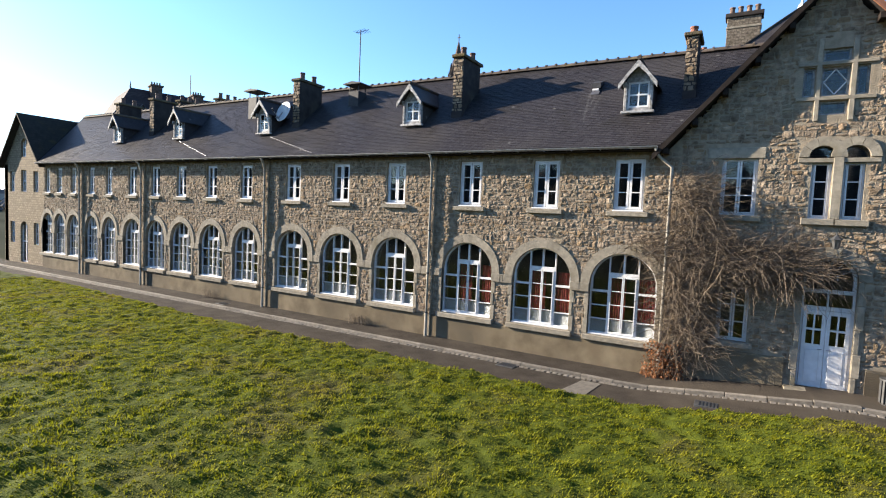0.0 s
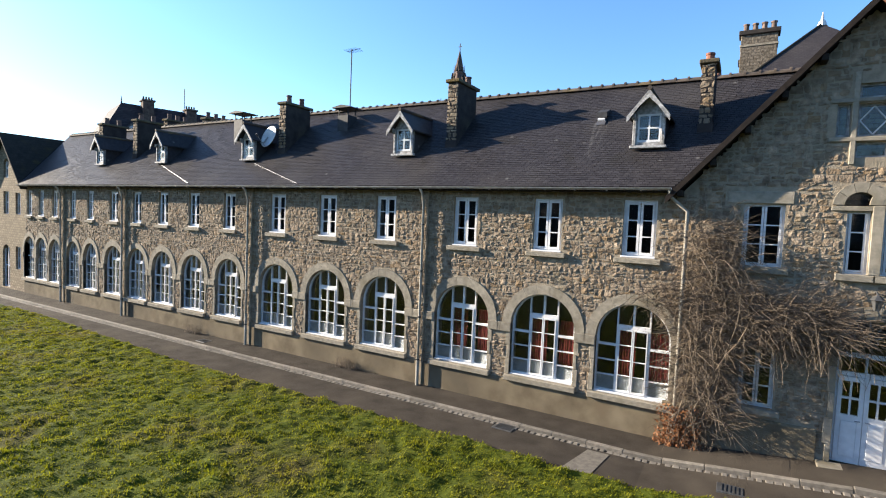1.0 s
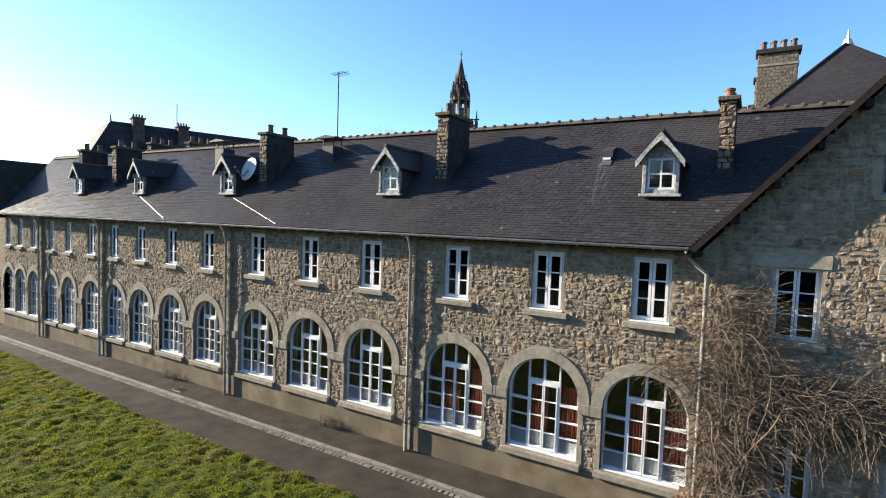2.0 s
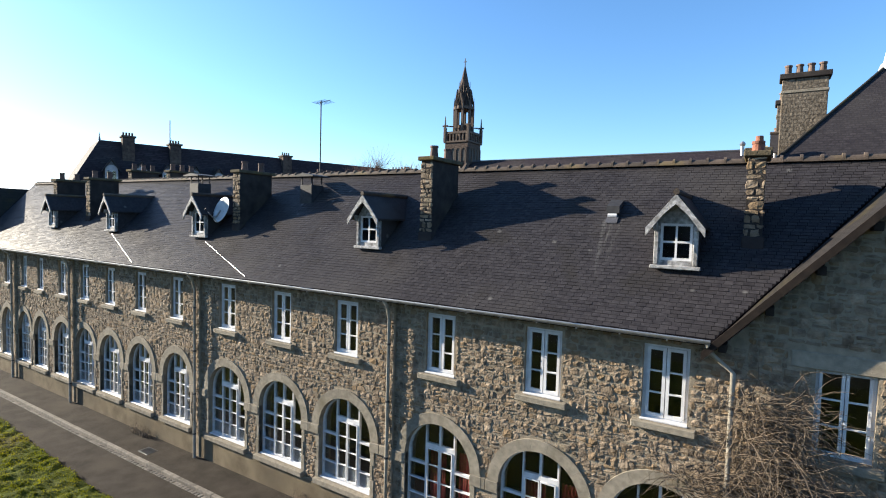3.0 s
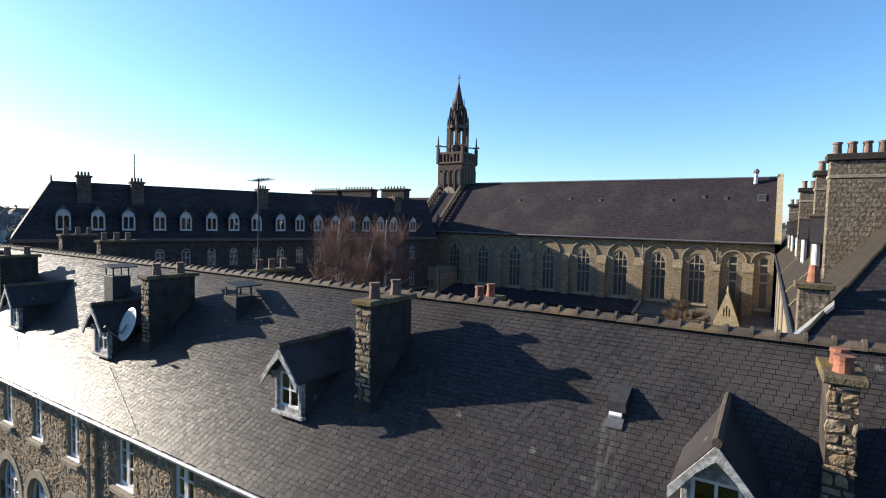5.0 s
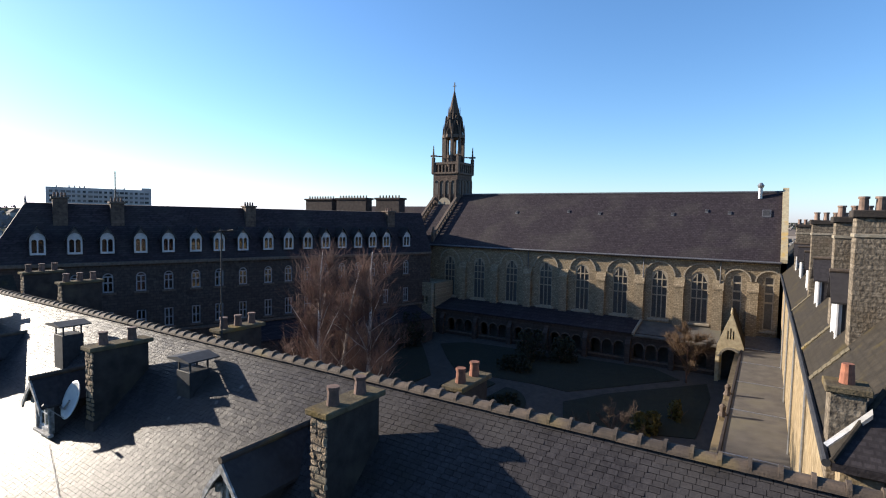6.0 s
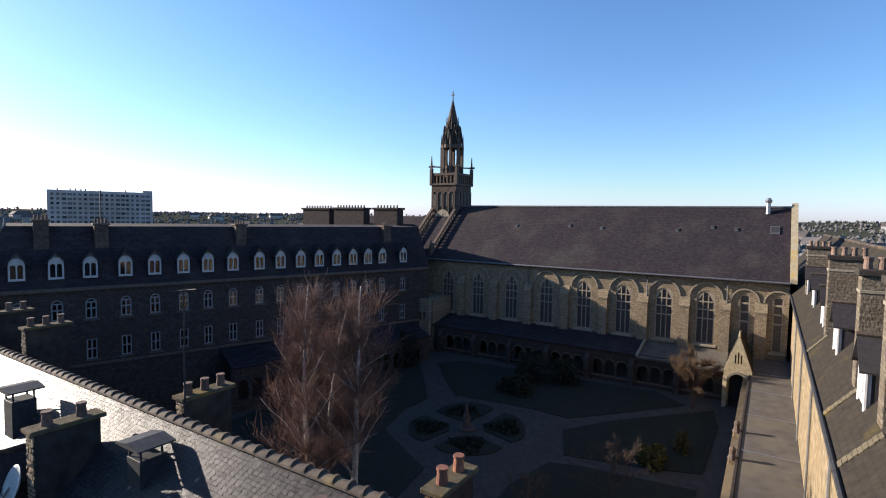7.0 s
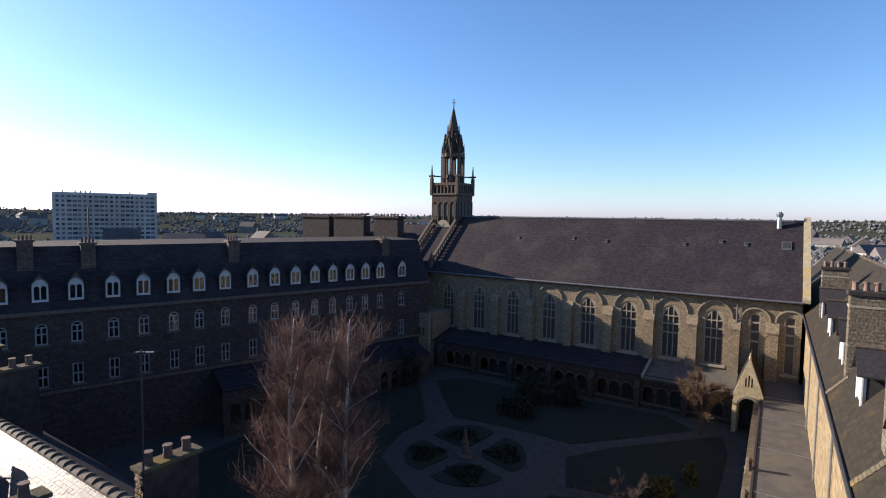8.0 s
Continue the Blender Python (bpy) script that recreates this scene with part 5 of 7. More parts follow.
solo("chapel_ridge", Geo().tube([(CX0, CRY, CRZ + 0.04), (-0.8, CRY, CRZ + 0.04)], 0.12, n=8), LEAD, "lead roll along the chapel ridge", "ridge", kind="structure")
solo("chapel_interior", Geo().box(CX0 + 0.6, -0.8, 49.5, 49.7, 0, 11.2), INSIDE_DARK, "dark sheet added inside the chapel", "wall", kind="structure")


def chapel_window(x, w):
    zs = 9.45 if w > 0.5 else 9.75
    c = thing("chapel_window", "tall traceried stone chapel window with dark leaded glass", "window", "chapel windows")
    top = zs + 0.75 * w
    hs = []
    if w > 0.5:
        for a, b in ((-0.64, -0.25), (-0.17, 0.17), (0.25, 0.64)):
            hs += [rect(x + a, x + b, 5.4, 7.5), rect(x + a, x + b, 7.6, 8.3), rect(x + a, x + b, 8.4, 9.0)]
        hs += [rect(x - 0.17, x + 0.17, 9.1, 9.85), [(x - 0.60, 9.1), (x - 0.27, 9.1), (x - 0.27, 9.7)], [(x + 0.27, 9.1), (x + 0.60, 9.1), (x + 0.27, 9.7)]]
    else:
        hs += [rect(x - 0.28, x + 0.28, p, q) for p, q in ((5.4, 7.6), (7.75, 8.4), (8.55, 9.15), (9.3, 9.85))]
    part("tracery", slab("tracery", TRACERY, arch(x, w, 5.3, zs, 8, 0.75), hs, CY + 0.05, CY + 0.2), TRACERY, c)
    part("pane", Geo().extr(arch(x, w - 0.03, 5.33, zs, 8, 0.75), CY + 0.13, CY + 0.14), LEADED, c)
    r = 1.32 if w > 0.5 else 1.02
    n = 12
    for k in range(n):
        part("hood_stone", Geo().extr(wedge(x, 9.42, r - 0.06, r + 0.06, math.pi * k / n + 0.005, math.pi * (k + 1) / n - 0.005, 2), CY - 0.12, CY + 0.05), TRACERY, c)
    part("sill", Geo().box(x - w - 0.25, x + w + 0.25, CY - 0.2, CY + 0.15, 5.08, 5.3, 0.03), TRACERY, c)


for x, w in zip(CWIN, narrow):
    chapel_window(x, w)
for x in (-31.7, -27.6, -23.6, -19.6, -15.75, -12.05, -8.55, -5.35, -2.68):
    b = thing("buttress", "stepped rubble buttress with sloping top on the chapel wall", "buttress", "chapel buttresses")
    part("pier", Geo().extr([(CY - 0.42, -0.2), (CY - 0.42, 8.6), (CY, 9.3), (CY, -0.2)], x - 0.42, x + 0.42, "x"), STONE_FAR_X, b)
    part("weathering", Geo().extr([(CY - 0.47, 8.5), (CY - 0.47, 8.62), (CY - 0.01, 9.4), (CY - 0.01, 9.28)], x - 0.46, x + 0.46, "x"), STONE_FAR_X, b)
for x, y in ((-27.0, 51.0), (-20.8, 51.2), (-17.3, 51.0), (-10.0, 51.0), (-7.0, 51.4), (-5.0, 51.2), (-2.0, 51.2)):
    z = CE - 0.25 + (CRZ - CE + 0.25) / (CRY - CY + 0.4) * (y - CY + 0.4)
    big = x > -3
    s = 0.36 if big else 0.15
    sk = thing("skylight", "small cast iron skylight in the chapel slates", "skylight", "chapel skylights")
    part("frame", Geo().extr([(y - s, z - s * 0.85 + 0.02), (y + s, z + s * 0.85 + 0.02), (y + s, z + s * 0.85 + 0.12), (y - s, z - s * 0.85 + 0.12)], x - s, x + s, "x"), LEAD, sk)
    part("light", Geo().extr([(y - s * 0.8, z - s * 0.68 + 0.12), (y + s * 0.8, z + s * 0.68 + 0.12), (y + s * 0.8, z + s * 0.68 + 0.135), (y - s * 0.8, z - s * 0.68 + 0.135)], x - s * 0.8, x + s * 0.8, "x"), METAL_DARK, sk)
vt = thing("ridge_cowl", "round metal cowl standing on the chapel ridge", "cowl")
part("pipe", Geo().cone(-2.6, 53.0, 16.9, 17.9, 0.2, 0.18, 10), ZINC, vt)
part("ball", Geo().cone(-2.6, 53.0, 17.9, 18.15, 0.2, 0.3, 10).cone(-2.6, 53.0, 18.15, 18.4, 0.3, 0.12, 10), ZINC, vt)

# cloister lean-to before the chapel
LY = 43.5
plate("roof_cloister", [(-36, LY - 0.3, 4.35), (-11.7, LY - 0.3, 4.35), (-11.7, CY - 0.05, 5.1), (-36, CY - 0.05, 5.1)], SLATE_FAR_X, "low slate lean-to roof of the cloister", 0.12)
plate("roof_cloister_bay", [(-11.7, LY - 0.4, 4.2), (-4.9, LY - 0.4, 4.2), (-4.9, CY - 0.05, 4.95), (-11.7, CY - 0.05, 4.95)], WALK_ROOF, "weathered felt roof over the last cloister bays", 0.14)
solo("roof_step", Geo().extr([(LY - 0.45, 4.22), (LY - 0.45, 4.42), (CY - 0.06, 5.2), (CY - 0.06, 5.0)], -11.82, -11.62, "x"), TRACERY, "stone upstand between the two cloister roofs", "coping", kind="structure")
plate("roof_cloister_end", [(-4.9, LY + 0.2, 4.3), (-0.35, LY + 0.2, 4.3), (-0.35, CY - 0.05, 4.75), (-4.9, CY - 0.05, 4.75)], LEAD, "lead flat beside the porch", 0.12)
GROUPS = [-30.1, -26.0, -22.0, -18.1, -14.1, -10.2, -6.7]
holes = []
for x in GROUPS:
    for dx in (-1.08, 0, 1.08) if x < -9 else (-0.54, 0.54):
        holes.append(arch(x + dx, 0.45, 2.0, 2.95, 10))
# cloister front takes the shade-toned rubble
tagged(new("wall_cloister", slab("wall_cloister", STONE_SHADE, rect(-36, -4.9, 0, 4.32), holes, LY, LY + 0.4)), "cloister front with groups of three small arches", "wall", kind="structure")
for x in GROUPS:
    ar = thing("arcade_dressings", "dressed stone rings and sill of a triple cloister opening", "arcade", "cloister arcades", kind="structure")
    for dx in (-1.08, 0, 1.08) if x < -9 else (-0.54, 0.54):
        part("arch_ring", Geo().extr(wedge(x + dx, 2.95, 0.45, 0.55, 0.0, math.pi, 10), LY - 0.05 - 0.003 * (dx == 0), LY + 0.1), TOWER_TRIM, ar)
    part("sill", Geo().box(x - 1.7, x + 1.7, LY - 0.1, LY + 0.1, 1.84, 1.99, 0.02), TOWER_TRIM, ar)
    # dark sheet in place of the cloister's inner shade
    part("inner_dark", Geo().box(x - 1.6, x + 1.6, LY + 1.6, LY + 1.7, 0.5, 4.2), INSIDE_DARK, ar)
for x in (-32.2, -28.05, -24.0, -20.05, -16.1, -12.15, -8.45):
    solo("cloister_buttress", Geo().extr([(LY - 0.5, 0), (LY - 0.5, 3.3), (LY, 4.0), (LY, 0)], x - 0.22, x + 0.22, "x"), STONE_SHADE, "small stone buttress of the cloister", "buttress", "cloister buttresses")
po = thing("porch", "pointed stone porch with steep gable and dark archway", "porch")
part("front", slab("front", COPING, [(-4.95, 1.0), (-3.0, 1.0), (-3.0, 4.4), (-3.97, 7.2), (-4.95, 4.4)], [arch(-3.97, 0.6, 1.2, 3.5, 10, 1.15), rect(-4.22, -4.12, 5.0, 5.7), rect(-4.02, -3.92, 5.0, 5.9), rect(-3.82, -3.72, 5.0, 5.7)], LY - 0.9, LY - 0.5), COPING, po)
for s in (-1, 1):
    part("side", Geo().box(*sorted((-3.97 + s * 0.98, -3.97 + s * 0.75)), LY - 0.5, LY + 0.5, 0.8, 4.3), STONE_FAR_X, po)
    part("buttress", Geo().extr([(LY - 1.3, 0.8), (LY - 1.3, 3.2), (LY - 0.9, 3.9), (LY - 0.9, 0.8)], *sorted((-3.97 + s * 1.02, -3.97 + s * 0.72)), "x"), COPING, po)
    part("roof_slope", Geo().add([(-3.97, LY - 0.6, 7.1), (-3.97 + s * 1.02, LY - 0.6, 4.3), (-3.97 + s * 1.02, CY - 0.2, 4.3), (-3.97, CY - 0.2, 7.1), (-3.97, LY - 0.6, 7.0), (-3.97 + s * 1.02, LY - 0.6, 4.2), (-3.97 + s * 1.02, CY - 0.2, 4.2), (-3.97, CY - 0.2, 7.0)], [(0, 1, 2, 3), (7, 6, 5, 4), (0, 4, 5, 1), (1, 5, 6, 2)]), SLATE_FAR_Y, po)
for k in range(7):
    a0, a1 = math.pi * k / 7, math.pi * (k + 1) / 7
    part("voussoir", Geo().extr(wedge(-3.97, 3.55, 0.6, 0.78, a0 + 0.01, a1 - 0.01), LY - 1.0, LY - 0.85), DRESSED, po)
part("finial", Geo().cone(-3.97, LY - 0.7, 7.1, 7.6, 0.1, 0.03, 6), COPING, po)
# flat dark sheet for the shade within the porch
solo("porch_dark", Geo().box(-4.7, -3.2, LY + 0.5, LY + 0.6, 0.8, 4.2), INSIDE_DARK, "dark sheet standing for the shade inside the porch", "wall", kind="structure")

# corner block and archway between chapel and left wing
tagged(new("wall_corner", slab("wall_corner", STONE_FAR_X, rect(-36.9, -33.2, 0, 7.2), [arch(-34.4, 0.9, 1.3, 2.7, 10), rect(-35.0, -34.7, 4.8, 5.7), rect(-34.5, -34.2, 4.8, 5.7), rect(-34.0, -33.7, 4.8, 5.7)], 42.4, 42.9)), "shaded stone corner block with a round archway", "wall", kind="structure")
solo("corner_block", Geo().box(-36.9, -33.2, 43.2, 47.0, 0, 7.1), STONE_FAR_X, "stone block joining cloister and wing", "wall", kind="structure")
solo("corner_arch", Geo().extr(wedge(-34.4, 2.7, 0.9, 1.2, 0, math.pi, 14), 42.25, 42.45), DRESSED, "dressed stone ring round the archway", "arch", kind="structure")
# flat dark sheet for the shade beyond the arch
solo("corner_dark", Geo().box(-36, -33.5, 42.95, 43.15, 0.8, 6.5), INSIDE_DARK, "dark sheet standing for the shade behind the archway", "wall", kind="structure")

# ---- tower ----
tx0, tx1, ty0, ty1 = -37.9, -34.3, 49.5, 53.1
tw_ = thing("bell_tower", "slender gothic granite bell tower with pinnacles and openwork spire", "tower")
txc, tyc = (tx0 + tx1) / 2, (ty0 + ty1) / 2
part("shaft", Geo().box(tx0, tx1, ty0, ty1, 0, 20.0, 0.05), TOWER, tw_)
for s in range(2):
    for k in range(4):
        u = -1.2 + 0.8 * k
        m4 = Matrix.Translation((txc, tyc, 0)) @ Matrix.Rotation(s * math.pi / 2, 4, "Z")
        # lancets are dark shapes on the solid shaft, painted as unlit openings
        o = part("lancet", Geo().extr(arch(u, 0.22, 17.4, 18.9, 6, 1.6), -1.84, -1.78), INSIDE_DARK, tw_)
        o.matrix_basis = m4
        o = part("lancet_frame", Geo().extr(wedge(u, 18.9, 0.24, 0.36, 0, math.pi, 8), -1.92, -1.78), TOWER_TRIM, tw_)
        o.matrix_basis = m4
        o = part("mullion", Geo().box(u + 0.34, u + 0.46, -1.92, -1.78, 14.6, 19.2), TOWER_TRIM, tw_)
        o.matrix_basis = m4
# dark panel proud of the wall, painted as the shade of a recess
part("clock_dark_panel", Geo().box(txc - 1.15, txc + 1.15, ty0 - 0.03, ty0 + 0.02, 14.9, 17.2), CEMENT_SIDE, tw_)
dial = Geo()
dial.extr([(txc + 0.95 * math.cos(6.2832 * k / 28), 16.05 + 0.95 * math.sin(6.2832 * k / 28)) for k in range(28)], ty0 - 0.16, ty0 - 0.04)
part("clock_dial", dial, TRACERY, tw_, "pale round stone clock dial")
part("clock_hand", Geo().box(txc - 0.03, txc + 0.03, ty0 - 0.19, ty0 - 0.165, 15.6, 16.5), BIN, tw_)
part("clock_hand", Geo().box(txc - 0.03, txc + 0.38, ty0 - 0.19, ty0 - 0.165, 16.0, 16.06), BIN, tw_)
part("cornice", Geo().box(tx0 - 0.15, tx1 + 0.15, ty0 - 0.15, ty1 + 0.15, 19.9, 20.15, 0.04), TOWER_TRIM, tw_)
for k in range(7):
    u = tx0 + 0.3 + 0.5 * k
    part("parapet_post", Geo().box(u - 0.09, u + 0.09, ty0 - 0.05, ty0 + 0.15, 20.15, 21.1), TOWER_TRIM, tw_)
    part("parapet_post", Geo().box(tx1 - 0.15, tx1 + 0.05, ty0 + 0.3 + 0.5 * k - 0.09, ty0 + 0.3 + 0.5 * k + 0.09, 20.15, 21.1), TOWER_TRIM, tw_)
part("parapet_rail", slab("parapet_rail", TOWER_TRIM, rect(tx0 - 0.1, tx1 + 0.1, 21.1, 21.4), [], ty0 - 0.1, ty0 + 0.15), TOWER_TRIM, tw_)
part("parapet_rail", Geo().box(tx1 - 0.15, tx1 + 0.1, ty0 + 0.15, ty1, 21.1, 21.4), TOWER_TRIM, tw_)
part("parapet_wall", Geo().box(tx0, tx1, ty1 - 0.25, ty1, 20.15, 21.4), TOWER, tw_)
part("parapet_wall", Geo().box(tx0, tx0 + 0.2, ty0 + 0.15, ty1 - 0.25, 20.15, 21.4), TOWER, tw_)
for px, py in ((tx0, ty0), (tx1, ty0), (tx0, ty1), (tx1, ty1)):
    pin = part("pinnacle", Geo().box(px - 0.18, px + 0.18, py - 0.18, py + 0.18, 20.0, 22.0, 0.03).cone(px, py, 22.0, 23.5, 0.16, 0.05, 6), TOWER_TRIM, tw_)
    part("crosspiece", Geo().box(px - 0.42, px + 0.42, py - 0.09, py + 0.09, 22.1, 22.32, 0.03), TOWER_TRIM, pin)
    part("flyer", Geo().tube([(px, py, 22.2), (txc + (px - txc) * 0.55, tyc + (py - tyc) * 0.55, 22.2)], 0.09, n=6), TOWER_TRIM, tw_)
R8 = [(math.cos(6.2832 * (k + 0.5) / 8), math.sin(6.2832 * (k + 0.5) / 8)) for k in range(8)]
for c, s in R8:
    part("lantern_post", Geo().box(txc + 1.25 * c - 0.15, txc + 1.25 * c + 0.15, tyc + 1.25 * s - 0.15, tyc + 1.25 * s + 0.15, 20.1, 24.8), TOWER_TRIM, tw_)
    part("gablet_pinnacle", Geo().cone(txc + 1.35 * c, tyc + 1.35 * s, 24.4, 26.2, 0.14, 0.02, 6), TOWER_TRIM, tw_)
part("lantern_core", Geo().cone(txc, tyc, 20.1, 22.4, 1.0, 0.95, 8), TOWER, tw_)
part("lantern_ring", Geo().cone(txc, tyc, 24.5, 24.9, 1.5, 1.45, 8), TOWER_TRIM, tw_)
for k in range(8):
    a, b = R8[k], R8[(k + 1) % 8]
    mx, my = (a[0] + b[0]) / 2, (a[1] + b[1]) / 2
    part("gablet", Geo().tube([(txc + 1.35 * a[0], tyc + 1.35 * a[1], 24.8), (txc + 1.05 * mx, tyc + 1.05 * my, 27.2), (txc + 1.35 * b[0], tyc + 1.35 * b[1], 24.8)], 0.11, n=5), TOWER_TRIM, tw_)
part("spire_lower", Geo().cone(txc, tyc, 24.8, 28.2, 1.22, 0.55, 8), CEMENT_SIDE, tw_)
part("spire_upper", Geo().cone(txc, tyc, 27.6, 30.4, 0.72, 0.08, 8), TOWER, tw_)
for c, s in R8:
    part("spire_pinnacle", Geo().cone(txc + 0.75 * c, tyc + 0.75 * s, 26.8, 28.4, 0.1, 0.02, 5), TOWER_TRIM, tw_)
part("cross", Geo().box(txc - 0.05, txc + 0.05, tyc - 0.05, tyc + 0.05, 30.3, 31.5).box(txc - 0.24, txc + 0.24, tyc - 0.04, tyc + 0.04, 31.0, 31.1), BIN, tw_)
# the tower rises from the ridge line
TM = Matrix.Translation((-2.2, -4.5, 15.0)) @ Matrix.Scale(1.052, 4) @ Matrix.Translation((2.2, 4.5, -15.0))
tw_.matrix_basis = TM
foot = TM @ Vector((txc, ty0, 0))
for rx in (foot.x - 1.72, foot.x + 1.72):
    rp = thing("raking_parapet", "sloping pierced stone parapet at the tower foot", "parapet", "raking parapets")
    ya, yb_ = 47.1, foot.y
    n = 11
    roof_z = lambda y: CE - 0.25 + (CRZ - CE + 0.25) / (CRY - CY + 0.4) * (y - CY + 0.4)
    for k in range(n):
        y = ya + 0.35 + (yb_ - ya - 0.5) * k / n
        part("step_block", Geo().box(rx - 0.11, rx + 0.11, y, y + 0.2, roof_z(y) - 0.3, roof_z(y) + 0.78), TOWER_TRIM, rp)
    for nm, lo, hi in (("coping", 0.62, 0.86), ("base_rail", -0.2, 0.18)):
        part(nm, Geo().extr([(ya, roof_z(ya) + lo), (ya, roof_z(ya) + hi), (yb_, roof_z(yb_) + hi), (yb_, roof_z(yb_) + lo)], rx - 0.17, rx + 0.17, "x"), TOWER_TRIM, rp)
    part("end_pinnacle", Geo().box(rx - 0.2, rx + 0.2, 46.85, 47.25, 10.6, 12.7, 0.03).cone(rx, 47.05, 12.7, 13.5, 0.22, 0.03, 6), TOWER_TRIM, rp)

# ---- left wing with the mansard ----
ML = Matrix.Translation((-44.6, 12.2, 0)) @ Matrix.Rotation(math.atan2(27.9, 9.4), 4, "Z")
S0, S1, MW, MT = -5.0, 33.0, 10.6, 14.95
BAYS = [-2.1, 0.05, 2.05, 4.25, 6.2, 8.25, 10.1, 12.1, 14.35, 16.25, 18.15, 20.0, 21.8, 23.6, 25.3, 27.0, 29.6]
holes = [arch(s, 0.36, 8.25, 9.4, 8) for s in BAYS] + [rect(s - 0.34, s + 0.34, 5.25, 6.75) for s in BAYS]


def placed(ob):
    ob.matrix_basis = ML
    return ob


placed(tagged(new("wall_mansard", slab("wall_mansard", STONE_SHADE, rect(S0, S1, -0.3, MW), holes, 0, 0.5)), "shaded three-storey granite wall of the mansard wing", "wall", kind="structure"))
for nm, q, lb in (("wall_mansard_end", Geo().box(S0, S0 + 0.5, 0.5, 10.5, -0.3, MW), "end wall of the mansard wing"), ("wall_mansard_back", Geo().box(S0, S1, 10, 10.5, -0.3, MW), "outer wall of the mansard wing"), ("mansard_inner", Geo().box(S0 + 0.5, S1, 2.2, 2.4, 0, MW), "dark sheet standing for the unlit mansard rooms")):
    placed(solo(nm, q, STONE_FAR_X if "inner" not in nm else INSIDE_DARK, lb, "wall", kind="structure"))
# cornice and string use the dark trim to hold the wing's shade
placed(solo("mansard_cornice", Geo().box(S0 - 0.2, S1, -0.28, 0.0, 10.35, 10.62, 0.04), TOWER_TRIM, "stone cornice below the mansard", "cornice", kind="structure"))
placed(solo("mansard_string", Geo().box(S0, S1, -0.14, 0.0, 4.75, 4.98, 0.03), TOWER_TRIM, "pale string course above the cloister", "string course", kind="structure"))
sl = Geo()
pr = [(-0.15, 10.55), (2.0, MT), (8.5, MT + 0.1), (10.65, 10.55)]
sl.add([(S0 - 0.15, y, z) for y, z in pr[:1]] + [(S0 + 2.3, 2.0, MT), (S0 + 2.3, 8.5, MT + 0.1), (S0 - 0.15, 10.65, 10.55), (S1, -0.15, 10.55), (S1, 2.0, MT), (S1, 8.5, MT + 0.1), (S1, 10.65, 10.55)], [(0, 4, 5, 1), (2, 6, 7, 3), (0, 1, 2, 3), (7, 6, 5, 4), (0, 3, 7, 4)])
placed(solo("roof_mansard_top", Geo().extr([(2.0, MT - 0.1), (2.0, MT), (8.5, MT + 0.1), (8.5, MT)], S0 + 2.3, S1, "x"), DARK_STONE, "dark flat top of the mansard", "roof", kind="structure"))
placed(solo("roof_mansard", sl, SLATE_FAR_X, "steep dark slate mansard roof", "roof", kind="structure"))
mf = thing("mansard_finial", "slim finial on the mansard corner", "finial")
mf.matrix_basis = ML
part("spike", Geo().cone(S0 + 2.3, 2.0, MT, MT + 0.6, 0.1, 0.02, 6), LEAD, mf)


def wing_windows(s):
    for top, bot, w, arched in ((9.76, 8.25, 0.36, True), (6.75, 5.25, 0.34, False)):
        c = thing("wing_window", "white framed arched window in the shaded wing" if arched else "white framed window in the shaded wing", "window", "wing windows", m=ML)
        part("window_frame", bars([s - w + 0.05, s, s + w - 0.05], [bot + 0.05, (bot + top) / 2, top - 0.05 - (0.25 if arched else 0)], s - w, s + w, bot, top - (0.3 if arched else 0), 0.09, 0.06, 0.14), SHADED_WHITE, c)
        if arched:
            part("arch_head", Geo().extr(wedge(s, 9.4, 0.27, 0.37, 0, math.pi, 8), 0.06, 0.14), SHADED_WHITE, c)
        panes(c, [(s - w + 0.05, s - 0.04, bot, top - 0.2), (s + 0.04, s + w - 0.05, bot, top - 0.2)], 0.1)
        part("sill", Geo().box(s - w - 0.15, s + w + 0.15, -0.1, 0.1, bot - 0.16, bot, 0.02), TOWER_TRIM, c)
    d = thing("mansard_dormer", "white arched dormer window with a pointed pediment", "dormer", "mansard dormers", m=ML)
    part("front", slab("front", DORMER_PAINT, arch(s, 0.45, 11.25, 12.35, 8, 1.0), [arch(s - 0.19, 0.15, 11.4, 12.2, 6), arch(s + 0.19, 0.15, 11.4, 12.2, 6)], -0.05, 0.08), DORMER_PAINT, d)
    panes(d, [(s - 0.36, s - 0.02, 11.38, 12.4), (s + 0.02, s + 0.36, 11.38, 12.4)], 0.02)
    part("cheek", Geo().extr([(0.08, 11.2), (0.08, 12.6), (1.15, 12.6), (0.5, 11.2)], s - 0.5, s - 0.42, "x"), SLATE, d)
    part("cheek", Geo().extr([(0.08, 11.2), (0.08, 12.6), (1.15, 12.6), (0.5, 11.2)], s + 0.42, s + 0.5, "x"), SLATE, d)
    for q in (-1, 1):
        part("roof_slope", Geo().add([(s, -0.25, 13.3), (s + q * 0.62, -0.25, 12.35), (s + q * 0.62, 1.1, 12.35), (s, 1.4, 13.3), (s, -0.25, 13.2), (s + q * 0.62, -0.25, 12.25), (s + q * 0.62, 1.1, 12.25), (s, 1.4, 13.2)], [(0, 1, 2, 3), (7, 6, 5, 4), (0, 4, 5, 1), (1, 5, 6, 2)]), SLATE, d)
    part("pediment", Geo().extr([(s - 0.5, 12.5), (s + 0.5, 12.5), (s, 13.2)], 0.0, 0.06), LEAD, d)


for s in BAYS:
    wing_windows(s)
